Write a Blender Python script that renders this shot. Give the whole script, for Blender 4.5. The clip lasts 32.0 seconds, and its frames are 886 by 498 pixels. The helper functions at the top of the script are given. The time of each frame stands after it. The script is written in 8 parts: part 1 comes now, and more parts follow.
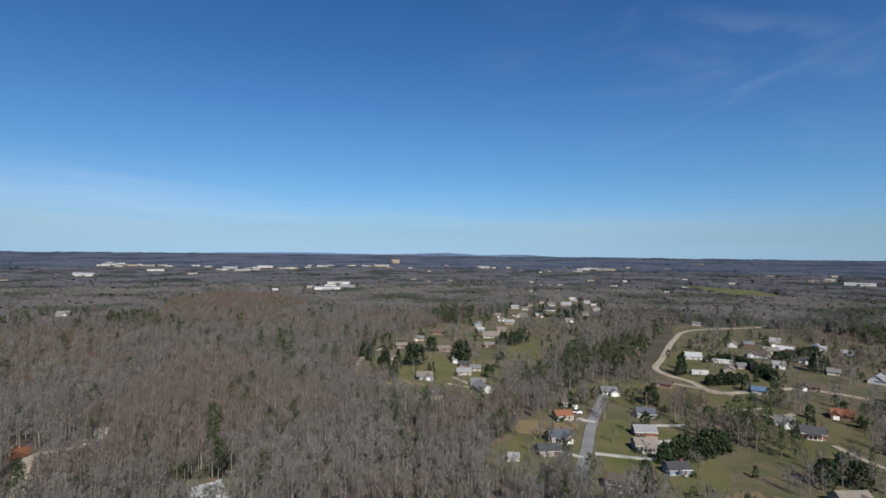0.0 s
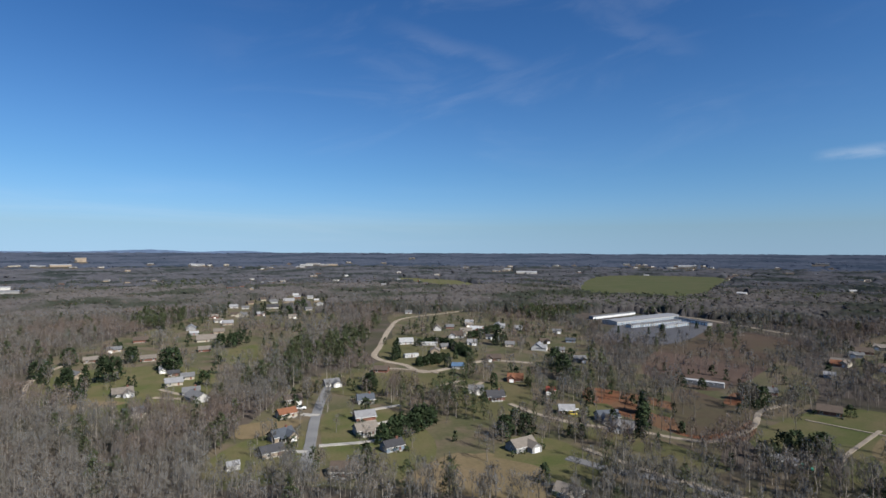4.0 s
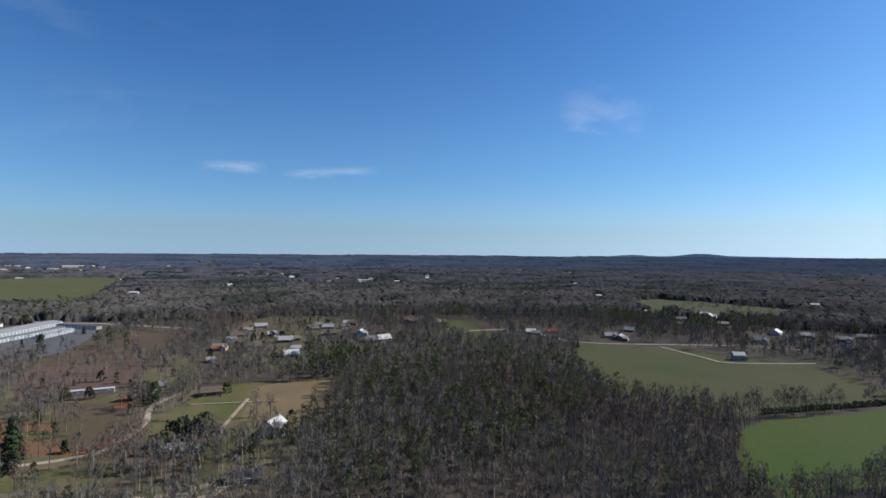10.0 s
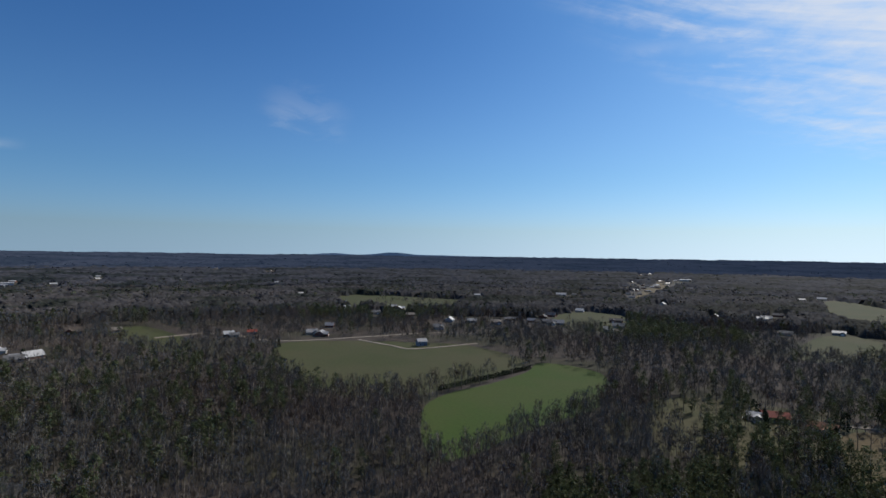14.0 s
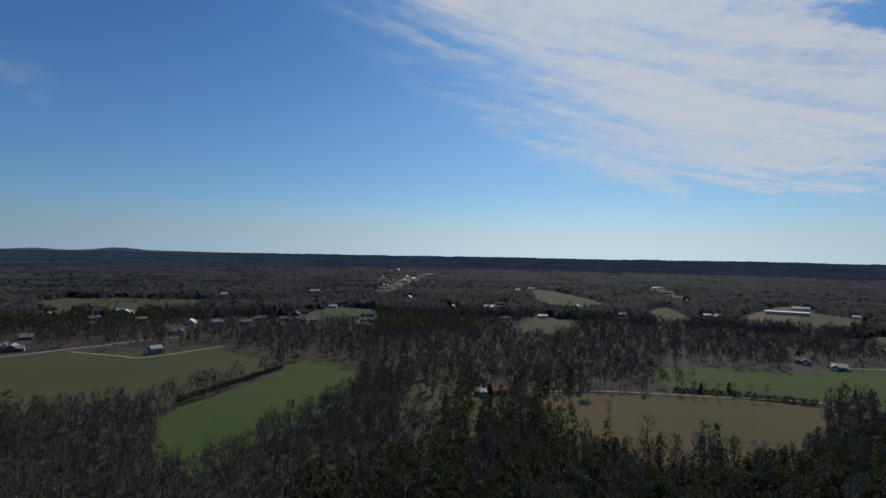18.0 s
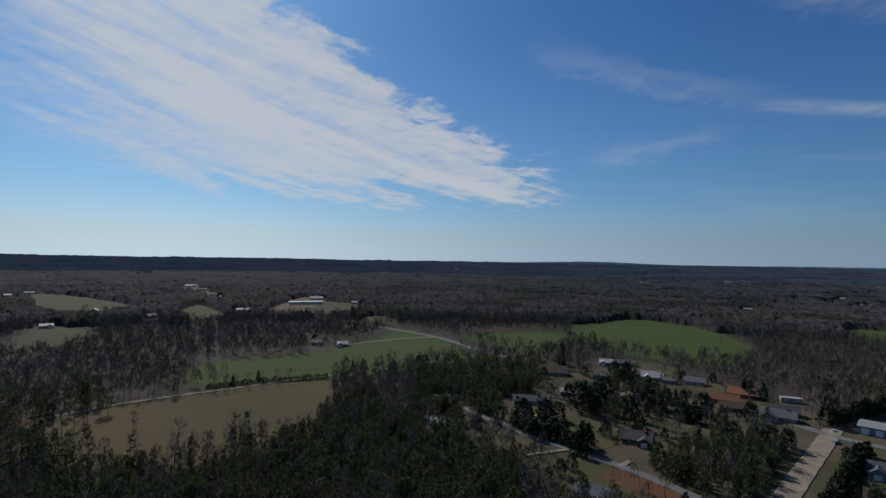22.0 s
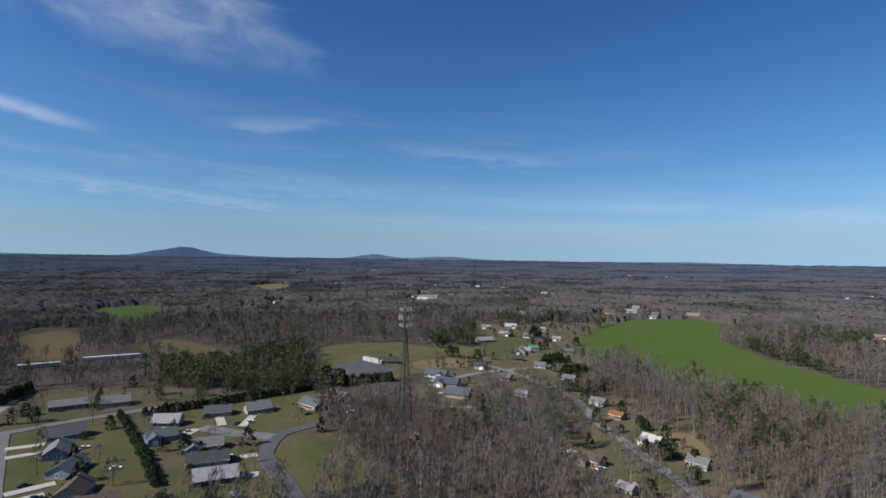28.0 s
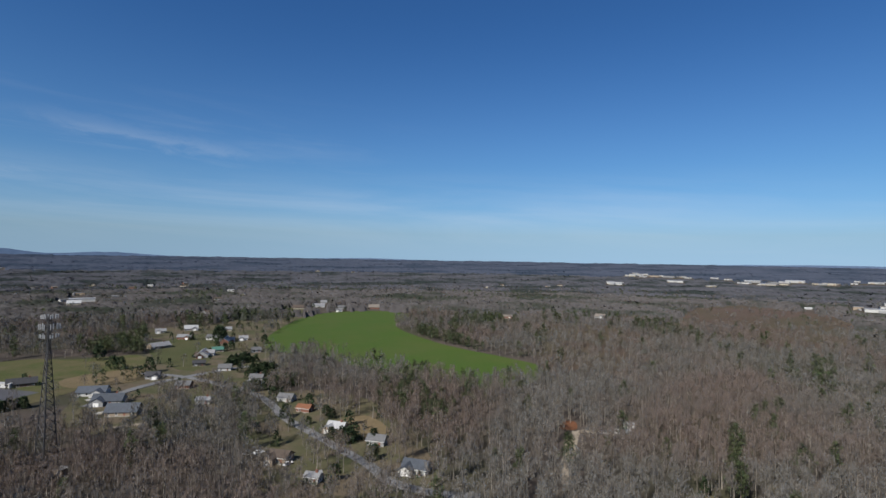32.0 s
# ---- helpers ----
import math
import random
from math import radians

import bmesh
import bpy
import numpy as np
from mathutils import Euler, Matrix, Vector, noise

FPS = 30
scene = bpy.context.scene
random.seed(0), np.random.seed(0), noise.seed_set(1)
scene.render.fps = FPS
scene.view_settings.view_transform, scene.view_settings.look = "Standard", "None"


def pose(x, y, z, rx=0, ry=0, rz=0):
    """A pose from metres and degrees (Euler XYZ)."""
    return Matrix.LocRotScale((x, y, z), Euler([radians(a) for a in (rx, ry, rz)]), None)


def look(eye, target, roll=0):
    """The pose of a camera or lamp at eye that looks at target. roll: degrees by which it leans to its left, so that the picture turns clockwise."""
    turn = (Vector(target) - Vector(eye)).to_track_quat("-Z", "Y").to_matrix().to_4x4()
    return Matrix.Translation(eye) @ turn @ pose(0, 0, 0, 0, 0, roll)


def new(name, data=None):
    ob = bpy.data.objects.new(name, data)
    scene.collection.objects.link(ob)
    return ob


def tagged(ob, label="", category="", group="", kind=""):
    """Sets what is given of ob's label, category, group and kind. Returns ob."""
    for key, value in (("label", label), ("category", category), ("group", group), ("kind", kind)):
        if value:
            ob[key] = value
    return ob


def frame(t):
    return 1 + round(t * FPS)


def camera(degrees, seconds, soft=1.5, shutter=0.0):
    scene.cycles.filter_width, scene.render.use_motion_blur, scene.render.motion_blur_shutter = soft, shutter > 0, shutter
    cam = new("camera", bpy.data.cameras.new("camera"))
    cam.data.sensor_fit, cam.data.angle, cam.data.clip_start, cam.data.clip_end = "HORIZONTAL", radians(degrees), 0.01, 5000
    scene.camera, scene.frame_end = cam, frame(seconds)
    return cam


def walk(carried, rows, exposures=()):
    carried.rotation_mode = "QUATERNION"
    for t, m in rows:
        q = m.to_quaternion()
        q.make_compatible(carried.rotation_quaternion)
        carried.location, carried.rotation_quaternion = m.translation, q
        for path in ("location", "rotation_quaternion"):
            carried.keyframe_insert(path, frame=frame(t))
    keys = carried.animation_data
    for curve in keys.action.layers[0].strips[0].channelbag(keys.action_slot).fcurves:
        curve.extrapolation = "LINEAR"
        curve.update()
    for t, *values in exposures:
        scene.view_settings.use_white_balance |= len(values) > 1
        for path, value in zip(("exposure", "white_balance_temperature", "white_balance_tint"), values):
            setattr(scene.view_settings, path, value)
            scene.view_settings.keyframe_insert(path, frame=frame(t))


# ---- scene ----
cam = camera(79.39, 32.0, 1.55)
PATH = [
    (0, -0.00, 0.50, -0.66),
    (0.5, -3.08, 0.48, -0.68),
    (1, -6.11, 0.48, -0.61),
    (1.5, -9.47, 0.48, -0.53),
    (2, -13.60, 0.47, -0.40),
    (2.5, -17.82, 0.43, -0.39),
    (3, -21.63, 0.45, -0.37),
    (3.5, -25.38, 0.35, -0.27),
    (5.5, -40.66, 0.16, -0.14),
    (6, -44.89, 0.19, -0.16),
    (6.5, -49.44, 0.24, -0.22),
    (7, -54.86, 0.30, -0.25),
    (7.5, -60.43, 0.34, -0.37),
    (8, -66.13, 0.38, -0.36),
    (8.5, -71.86, 0.39, -0.35),
    (9, -77.63, 0.40, -0.35),
    (9.5, -83.19, 0.42, -0.35),
    (10, -88.39, 0.46, -0.39),
    (10.5, -93.20, 0.49, -0.42),
    (11, -97.54, 0.46, -0.46),
    (11.5, -101.93, 0.52, -0.55),
    (12, -106.14, 0.43, -0.61),
    (12.5, -109.87, 0.42, -0.64),
    (13, -113.26, 0.47, -0.66),
    (13.5, -116.45, 0.52, -0.72),
    (14, -119.54, 0.56, -0.77),
    (14.5, -122.55, 0.57, -0.75),
    (16.5, -135.02, 0.50, -0.76),
    (17, -138.43, 0.45, -0.80),
    (17.5, -141.83, 0.52, -0.91),
    (18, -145.49, 0.57, -0.99),
    (18.5, -149.57, 0.59, -1.08),
    (19, -153.84, 0.68, -1.15),
    (19.5, -158.60, 0.74, -1.18),
    (20, -164.78, 0.90, -1.18),
    (20.5, -171.83, 1.00, -1.09),
    (21, -178.22, 1.06, -1.07),
    (21.5, -184.96, 1.03, -1.06),
    (22, -192.62, 1.09, -1.01),
    (22.5, -199.87, 1.09, -1.04),
    (23, -207.48, 1.10, -1.04),
    (23.5, -214.50, 1.10, -1.08),
    (24, -221.55, 1.10, -1.07),
    (24.5, -228.19, 1.09, -1.07),
    (25, -235.08, 1.07, -1.03),
    (25.5, -242.33, 1.08, -0.96),
    (26, -249.42, 1.05, -0.93),
    (26.5, -256.34, 1.00, -0.90),
    (28.5, -280.72, 0.90, -0.80),
    (29, -284.58, 0.85, -0.74),
    (29.5, -288.47, 0.81, -0.75),
    (30, -292.84, 0.78, -0.77),
    (30.5, -296.99, 0.80, -0.82),
    (31, -301.06, 0.85, -0.90),
    (31.5, -304.94, 0.90, -0.98),
    (32, -308.19, 1.03, -0.97),
]
EYE = 88.0
walk(cam, [(t, pose(0, 0, EYE, 90 + p, r, y)) for t, y, p, r in PATH],
     [(0, 0.46), (3, 0.52), (6, 0.66), (9, 0.74), (13, 0.4), (16, 0.08), (19, -0.2), (21, -0.24), (23, -0.1), (24.5, 0.22), (26, 0.5), (29, 0.5), (32, 0.36)])

# ---- light ----
SUN_AZ, SUN_EL = 163.0, 41.0  # clockwise from the +y axis, and above the horizon


class Nodes:
    """A short way to write node trees."""

    def __init__(self, tree):
        self.tree = tree
        tree.nodes.clear()

    def add(self, kind, **values):
        node = self.tree.nodes.new(kind)
        for key, value in values.items():
            setattr(node, key, value)
        return node

    def plug(self, socket, value):
        if isinstance(value, bpy.types.NodeSocket):
            self.tree.links.new(value, socket)
        elif isinstance(value, (tuple, list)) and len(value) == 3 and len(socket.default_value) == 4:
            socket.default_value = (*value, 1)
        else:
            socket.default_value = value

    def math(self, op, a, b=0.0, c=0.0, clamp=False):
        node = self.add("ShaderNodeMath", operation=op, use_clamp=clamp)
        for i, value in enumerate((a, b, c)):
            self.plug(node.inputs[i], value)
        return node.outputs[0]

    def ramp(self, value, low, high):
        """0 below low, 1 above high, smooth between."""
        node = self.add("ShaderNodeMapRange", interpolation_type="SMOOTHSTEP")
        for i, v in enumerate((value, low, high, 0.0, 1.0)):
            self.plug(node.inputs[i], v)
        return node.outputs[0]

    def mix(self, factor, a, b, blend="MIX"):
        node = self.add("ShaderNodeMix", data_type="RGBA", blend_type=blend)
        self.plug(node.inputs[0], factor)
        self.plug(node.inputs[6], a)
        self.plug(node.inputs[7], b)
        return node.outputs[2]

    def noise(self, vector, scale, detail=3.0, rough=0.5, distortion=0.0):
        node = self.add("ShaderNodeTexNoise")
        if vector is not None:
            self.plug(node.inputs["Vector"], vector)
        for key, v in (("Scale", scale), ("Detail", detail), ("Roughness", rough), ("Distortion", distortion)):
            node.inputs[key].default_value = v
        return node.outputs[0]


world = bpy.data.worlds.new("sky")
scene.world = world
world.use_nodes = True
n = Nodes(world.node_tree)
sky = n.add("ShaderNodeTexSky", sky_type="NISHITA", sun_disc=False, sun_elevation=radians(SUN_EL), sun_rotation=radians(SUN_AZ),
            altitude=300.0, air_density=1.0, dust_density=1.4, ozone_density=2.5)
coord = n.add("ShaderNodeTexCoord").outputs["Generated"]
raised = n.add("ShaderNodeVectorMath", operation="MAXIMUM")
n.plug(raised.inputs[0], coord)
raised.inputs[1].default_value = (-1, -1, 0.045)
n.plug(sky.inputs["Vector"], raised.outputs[0])
xyz = n.add("ShaderNodeSeparateXYZ")
n.plug(xyz.inputs[0], coord)
X, Y, Z = xyz.outputs
height = n.math("MAXIMUM", Z, 0.02)
azimuth = n.math("MULTIPLY", n.math("ARCTAN2", X, Y), 180 / math.pi)   # -180 to 180, clockwise
above = n.math("MULTIPLY", n.math("ARCSINE", Z), 180 / math.pi)
plane = n.add("ShaderNodeCombineXYZ")
n.plug(plane.inputs[0], n.math("DIVIDE", X, n.math("ADD", height, 0.12)))
n.plug(plane.inputs[1], n.math("DIVIDE", Y, n.math("ADD", height, 0.12)))


def streaks(turn, along, across, scale, detail, low, high, shift=0.0, distortion=0.6):
    """Cirrus: noise on the cloud layer, drawn out along one way."""
    m = n.add("ShaderNodeMapping")
    n.plug(m.inputs["Vector"], plane.outputs[0])
    m.inputs["Location"].default_value = (shift, shift * 0.7, 0)
    m.inputs["Rotation"].default_value = (0, 0, radians(turn))
    m.inputs["Scale"].default_value = (along, across, 1)
    return n.ramp(n.noise(m.outputs[0], scale, detail, 0.62, distortion), low, high)


def bands(tilt, along, across, scale, detail, low, high, shift=0.0, around=None):
    """Flat streaks of thin cloud, nearly level, low in the sky."""
    v = n.add("ShaderNodeCombineXYZ")
    around = around or azimuth
    n.plug(v.inputs[0], n.math("MULTIPLY", around, along))
    n.plug(v.inputs[1], n.math("MULTIPLY", n.math("MULTIPLY_ADD", around, tilt, above), across))
    v.inputs[2].default_value = shift
    return n.ramp(n.noise(v.outputs[0], scale, detail, 0.6, 0.5), low, high)


def patch(az0, az1, el0, el1, soft_az=8.0, soft_el=3.0, slant=0.0, fray=0.0):
    """A part of the sky, with soft edges."""
    turned = n.math("SUBTRACT", n.math("MODULO", n.math("ADD", n.math("MULTIPLY_ADD", above, slant, azimuth), 720.0 + 180.0 - (az0 + az1) / 2 - slant * el0), 360.0), 180.0)
    level = above
    if fray:
        ragged = n.math("SUBTRACT", n.noise(plane.outputs[0], 3.2, 7, 0.6, 0.8), 0.5)
        turned = n.math("MULTIPLY_ADD", ragged, fray, turned)
        level = n.math("MULTIPLY_ADD", ragged, fray * 0.3, above)
    side = n.math("SUBTRACT", 1.0, n.ramp(n.math("ABSOLUTE", turned), (az1 - az0) / 2 - soft_az, (az1 - az0) / 2 + soft_az))
    low = n.ramp(level, el0 - soft_el, el0 + soft_el)
    high = n.math("SUBTRACT", 1.0, n.ramp(above, el1 - soft_el, el1 + soft_el))
    return n.math("MULTIPLY", side, n.math("MULTIPLY", low, high))


bearing = n.math("MODULO", n.math("ADD", azimuth, 360.0), 360.0)   # 0 to 360, clockwise
ragged = n.math("SUBTRACT", n.noise(plane.outputs[0], 4.0, 8, 0.62, 0.5), 0.5)


def trail(az0, el0, az1, el1, width, fray=1.0, ends=0.25):
    """A thin streak of ice cloud from one point of the sky to another."""
    dx, dy = az1 - az0, el1 - el0
    length = math.hypot(dx, dy)
    x, y = n.math("SUBTRACT", bearing, az0), n.math("SUBTRACT", above, el0)
    along = n.math("ADD", n.math("MULTIPLY", x, dx / length ** 2), n.math("MULTIPLY", y, dy / length ** 2))
    across = n.math("ADD", n.math("MULTIPLY", x, -dy / length), n.math("MULTIPLY", y, dx / length))
    across = n.math("MULTIPLY_ADD", ragged, fray * width * 3.0, across)
    middle = n.math("SUBTRACT", 1.0, n.ramp(n.math("ABSOLUTE", across), 0.0, width * 1.3))
    faded = n.math("MULTIPLY", n.ramp(along, -ends, ends), n.math("SUBTRACT", 1.0, n.ramp(along, 1 - ends, 1 + ends)))
    texture = n.math("MULTIPLY_ADD", n.ramp(ragged, -0.15, 0.15), 0.6, 0.4)
    return n.math("MULTIPLY", texture, n.math("MULTIPLY", middle, faded))


# the bank of cirrus before the sun: wisps at its near edge, dense and rippled at its far one
drawn = bands(0.27, 0.05, 0.42, 1.0, 9, 0.25, 0.75, 3.0, bearing)
ripple = n.math("MULTIPLY", n.noise(plane.outputs[0], 9.0, 6, 0.6, 0.4), 1.0)
left_edge = n.math("MULTIPLY_ADD", above, 1.3, n.math("SUBTRACT", bearing, 161.0))
right_edge = n.math("MULTIPLY_ADD", above, 1.75, n.math("SUBTRACT", bearing, 219.2))
right_edge = n.math("MULTIPLY_ADD", ragged, 26.0, right_edge)
body = n.math("MULTIPLY", n.ramp(left_edge, -4.0, 30.0), n.math("SUBTRACT", 1.0, n.ramp(right_edge, -5.0, 3.0)))
foot = n.math("MULTIPLY_ADD", n.math("SUBTRACT", drawn, 0.5), 3.2, n.math("MULTIPLY_ADD", ragged, 5.0, above))
body = n.math("MULTIPLY", body, n.ramp(foot, 5.3, 8.8))
thick = n.math("ADD", n.math("MULTIPLY", body, 0.62), n.math("ADD", n.math("MULTIPLY", drawn, 0.42), n.math("MULTIPLY", n.math("SUBTRACT", ripple, 0.5), 0.5)))
bank = n.math("MULTIPLY", n.ramp(thick, 0.22, 1.02), n.ramp(body, 0.0, 0.35))
puff = n.math("MULTIPLY", patch(240, 261, 19.5, 27, 4, 2.5, 1.2, 14.0), n.math("MULTIPLY_ADD", streaks(10, 0.8, 1.2, 5.5, 7, 0.3, 0.7, 3.0), 0.7, 0.3))
wisps = n.math("MULTIPLY", patch(208, 300, 4, 14, 12, 4), bands(0.06, 0.04, 0.4, 1.0, 7, 0.45, 0.8, 7.0))
veil = n.math("MULTIPLY", patch(262, 338, 2.2, 7.5, 14, 2.5), bands(0.05, 0.03, 0.3, 1.0, 6, 0.25, 0.75, 2.0))
thin = n.math("MULTIPLY", patch(10, 62, 10, 30, 12, 5), bands(-0.15, 0.06, 0.2, 1.0, 7, 0.45, 0.8, 11.0))
haze_wisps = n.math("MULTIPLY", patch(-40, 30, 1.0, 6.0, 14, 2.0), bands(0.02, 0.03, 0.45, 1.0, 6, 0.4, 0.8, 5.0))
cover = bank
for other, share in ((puff, 0.42), (wisps, 0.17), (veil, 0.3), (thin, 0.12), (haze_wisps, 0.16),
                     (trail(223.2, 14.6, 240.7, 11.4, 0.7, 0.4), 0.5), (trail(203.7, 20.9, 223.1, 15.1, 1.5), 0.26), (trail(237.8, 6.6, 259.3, 4.9, 0.7), 0.3),
                     (trail(252.9, 12.8, 263.6, 13.8, 0.8), 0.24), (trail(223.5, 24.0, 235.7, 20.4, 1.8), 0.25), (trail(270.5, 11.6, 288.2, 10.1, 0.9), 0.18),
                     (trail(252.0, 6.9, 272.2, 7.0, 0.9), 0.2), (trail(208.8, 10.6, 219.8, 12.1, 1.1), 0.3), (trail(24.0, 22.6, 37.0, 19.0, 1.0), 0.1),
                     (trail(64.5, 8.4, 69.4, 8.6, 0.6, 0.5), 0.34), (trail(72.8, 8.1, 80.1, 8.7, 0.5, 0.5), 0.26), (trail(42.1, 25.2, 53.6, 19.3, 1.2), 0.07),
                     (trail(101.5, 15.2, 108.5, 13.6, 1.9), 0.2), (trail(138.9, 20.2, 153.0, 18.8, 0.9, 0.8), 0.3)):
    cover = n.math("MAXIMUM", cover, n.math("MULTIPLY", other, share * 0.72))
cover = n.math("MULTIPLY", cover, 0.82)
clear = n.mix(1.0, sky.outputs[0], n.mix(n.ramp(above, -2.0, 9.0), (0.71, 0.92, 1.34), n.mix(n.ramp(above, 6.0, 26.0), (0.46, 0.77, 1.07), (0.285, 0.61, 0.98))), "MULTIPLY")
colour = n.mix(cover, clear, (8.6, 8.7, 9.0))
back = n.add("ShaderNodeBackground")
n.plug(back.inputs[0], colour)
back.inputs[1].default_value = 0.074
n.plug(n.add("ShaderNodeOutputWorld").inputs[0], back.outputs[0])

sun = new("sun", bpy.data.lights.new("sun", "SUN"))
sun.data.energy, sun.data.angle, sun.data.color = 4.8, radians(0.53), (1.0, 0.95, 0.87)
a, e = radians(SUN_AZ), radians(SUN_EL)
sun.matrix_world = look((0, 0, 400), (-400 * math.sin(a) * math.cos(e), -400 * math.cos(a) * math.cos(e), 400 - 400 * math.sin(e)))

# ---- materials ----
def material(name, colour, rough=0.8, metal=0.0, second=None, scale=0.2, fine=3.0, share=0.5, bump=0.0, island=0.0, random_amount=0.0, third=None, third_scale=0.02, spec=0.3, detail=4.0, see_through=0.0, gap=2.6, upright=0.3, through_light=0.1, ragged=0.0):
    """Two or three colours mixed by noise at a coarse and a fine scale (both per metre), with relief and variation from piece to piece."""
    mat = bpy.data.materials.new(name)
    mat.use_nodes = True
    m = Nodes(mat.node_tree)
    where = m.add("ShaderNodeNewGeometry")
    place = where.outputs["Position"]
    shader = m.add("ShaderNodeBsdfPrincipled")
    col = m.add("ShaderNodeRGB").outputs[0]
    col.default_value = (*colour, 1)
    if second:
        coarse = m.ramp(m.noise(place, scale, detail, 0.6), 0.5 - share * 0.35, 0.5 + share * 0.35)
        col = m.mix(coarse, col, second)
    if third:
        col = m.mix(m.ramp(m.noise(place, third_scale, 3, 0.55), 0.45, 0.62), col, third)
    grain = m.noise(place, fine, 3, 0.6)
    col = m.mix(1.0, col, m.mix(grain, (0.62, 0.62, 0.62), (1.35, 1.35, 1.35)), "MULTIPLY")
    if island:
        col = m.mix(1.0, col, m.mix(where.outputs["Random Per Island"], (1 - island,) * 3, (1 + island,) * 3), "MULTIPLY")
    if random_amount:
        info = m.add("ShaderNodeObjectInfo")
        col = m.mix(1.0, col, m.mix(info.outputs["Random"], (1 - random_amount,) * 3, (1 + random_amount,) * 3), "MULTIPLY")
    m.plug(shader.inputs["Base Color"], col)
    shader.inputs["Roughness"].default_value = rough
    shader.inputs["Metallic"].default_value = metal
    if rough > 0.89 or ragged:   # loose, shadowed surfaces throw light back to where it came from
        shader.inputs["Diffuse Roughness"].default_value = 0.45 + 0.55 * ragged
    shader.inputs["Specular IOR Level"].default_value = spec
    if bump:
        b = m.add("ShaderNodeBump")
        b.inputs["Strength"].default_value = bump
        b.inputs["Distance"].default_value = 0.3
        m.plug(b.inputs["Height"], grain)
        m.plug(shader.inputs["Normal"], b.outputs[0])
    done = shader.outputs[0]
    if see_through:   # the gaps between twigs too fine to build
        blend = m.add("ShaderNodeMixShader")
        fine_gaps = m.add("ShaderNodeMapping")
        m.plug(fine_gaps.inputs["Vector"], place)
        fine_gaps.inputs["Scale"].default_value = (gap, gap, gap * upright)
        m.plug(blend.inputs[0], m.math("MULTIPLY_ADD", m.ramp(m.noise(fine_gaps.outputs[0], 1.0, 2, 0.6), 0.4, 0.6), 0.6, see_through - 0.3))
        lit = m.add("ShaderNodeMixShader")   # twigs and needles are lit from both sides
        lit.inputs[0].default_value = through_light
        glow = m.add("ShaderNodeBsdfTranslucent")
        m.plug(glow.inputs[0], col)
        m.plug(lit.inputs[1], done)
        m.plug(lit.inputs[2], glow.outputs[0])
        m.plug(blend.inputs[1], lit.outputs[0])
        m.plug(blend.inputs[2], m.add("ShaderNodeBsdfTransparent").outputs[0])
        done = blend.outputs[0]
    m.plug(m.add("ShaderNodeOutputMaterial").inputs[0], done)
    return mat


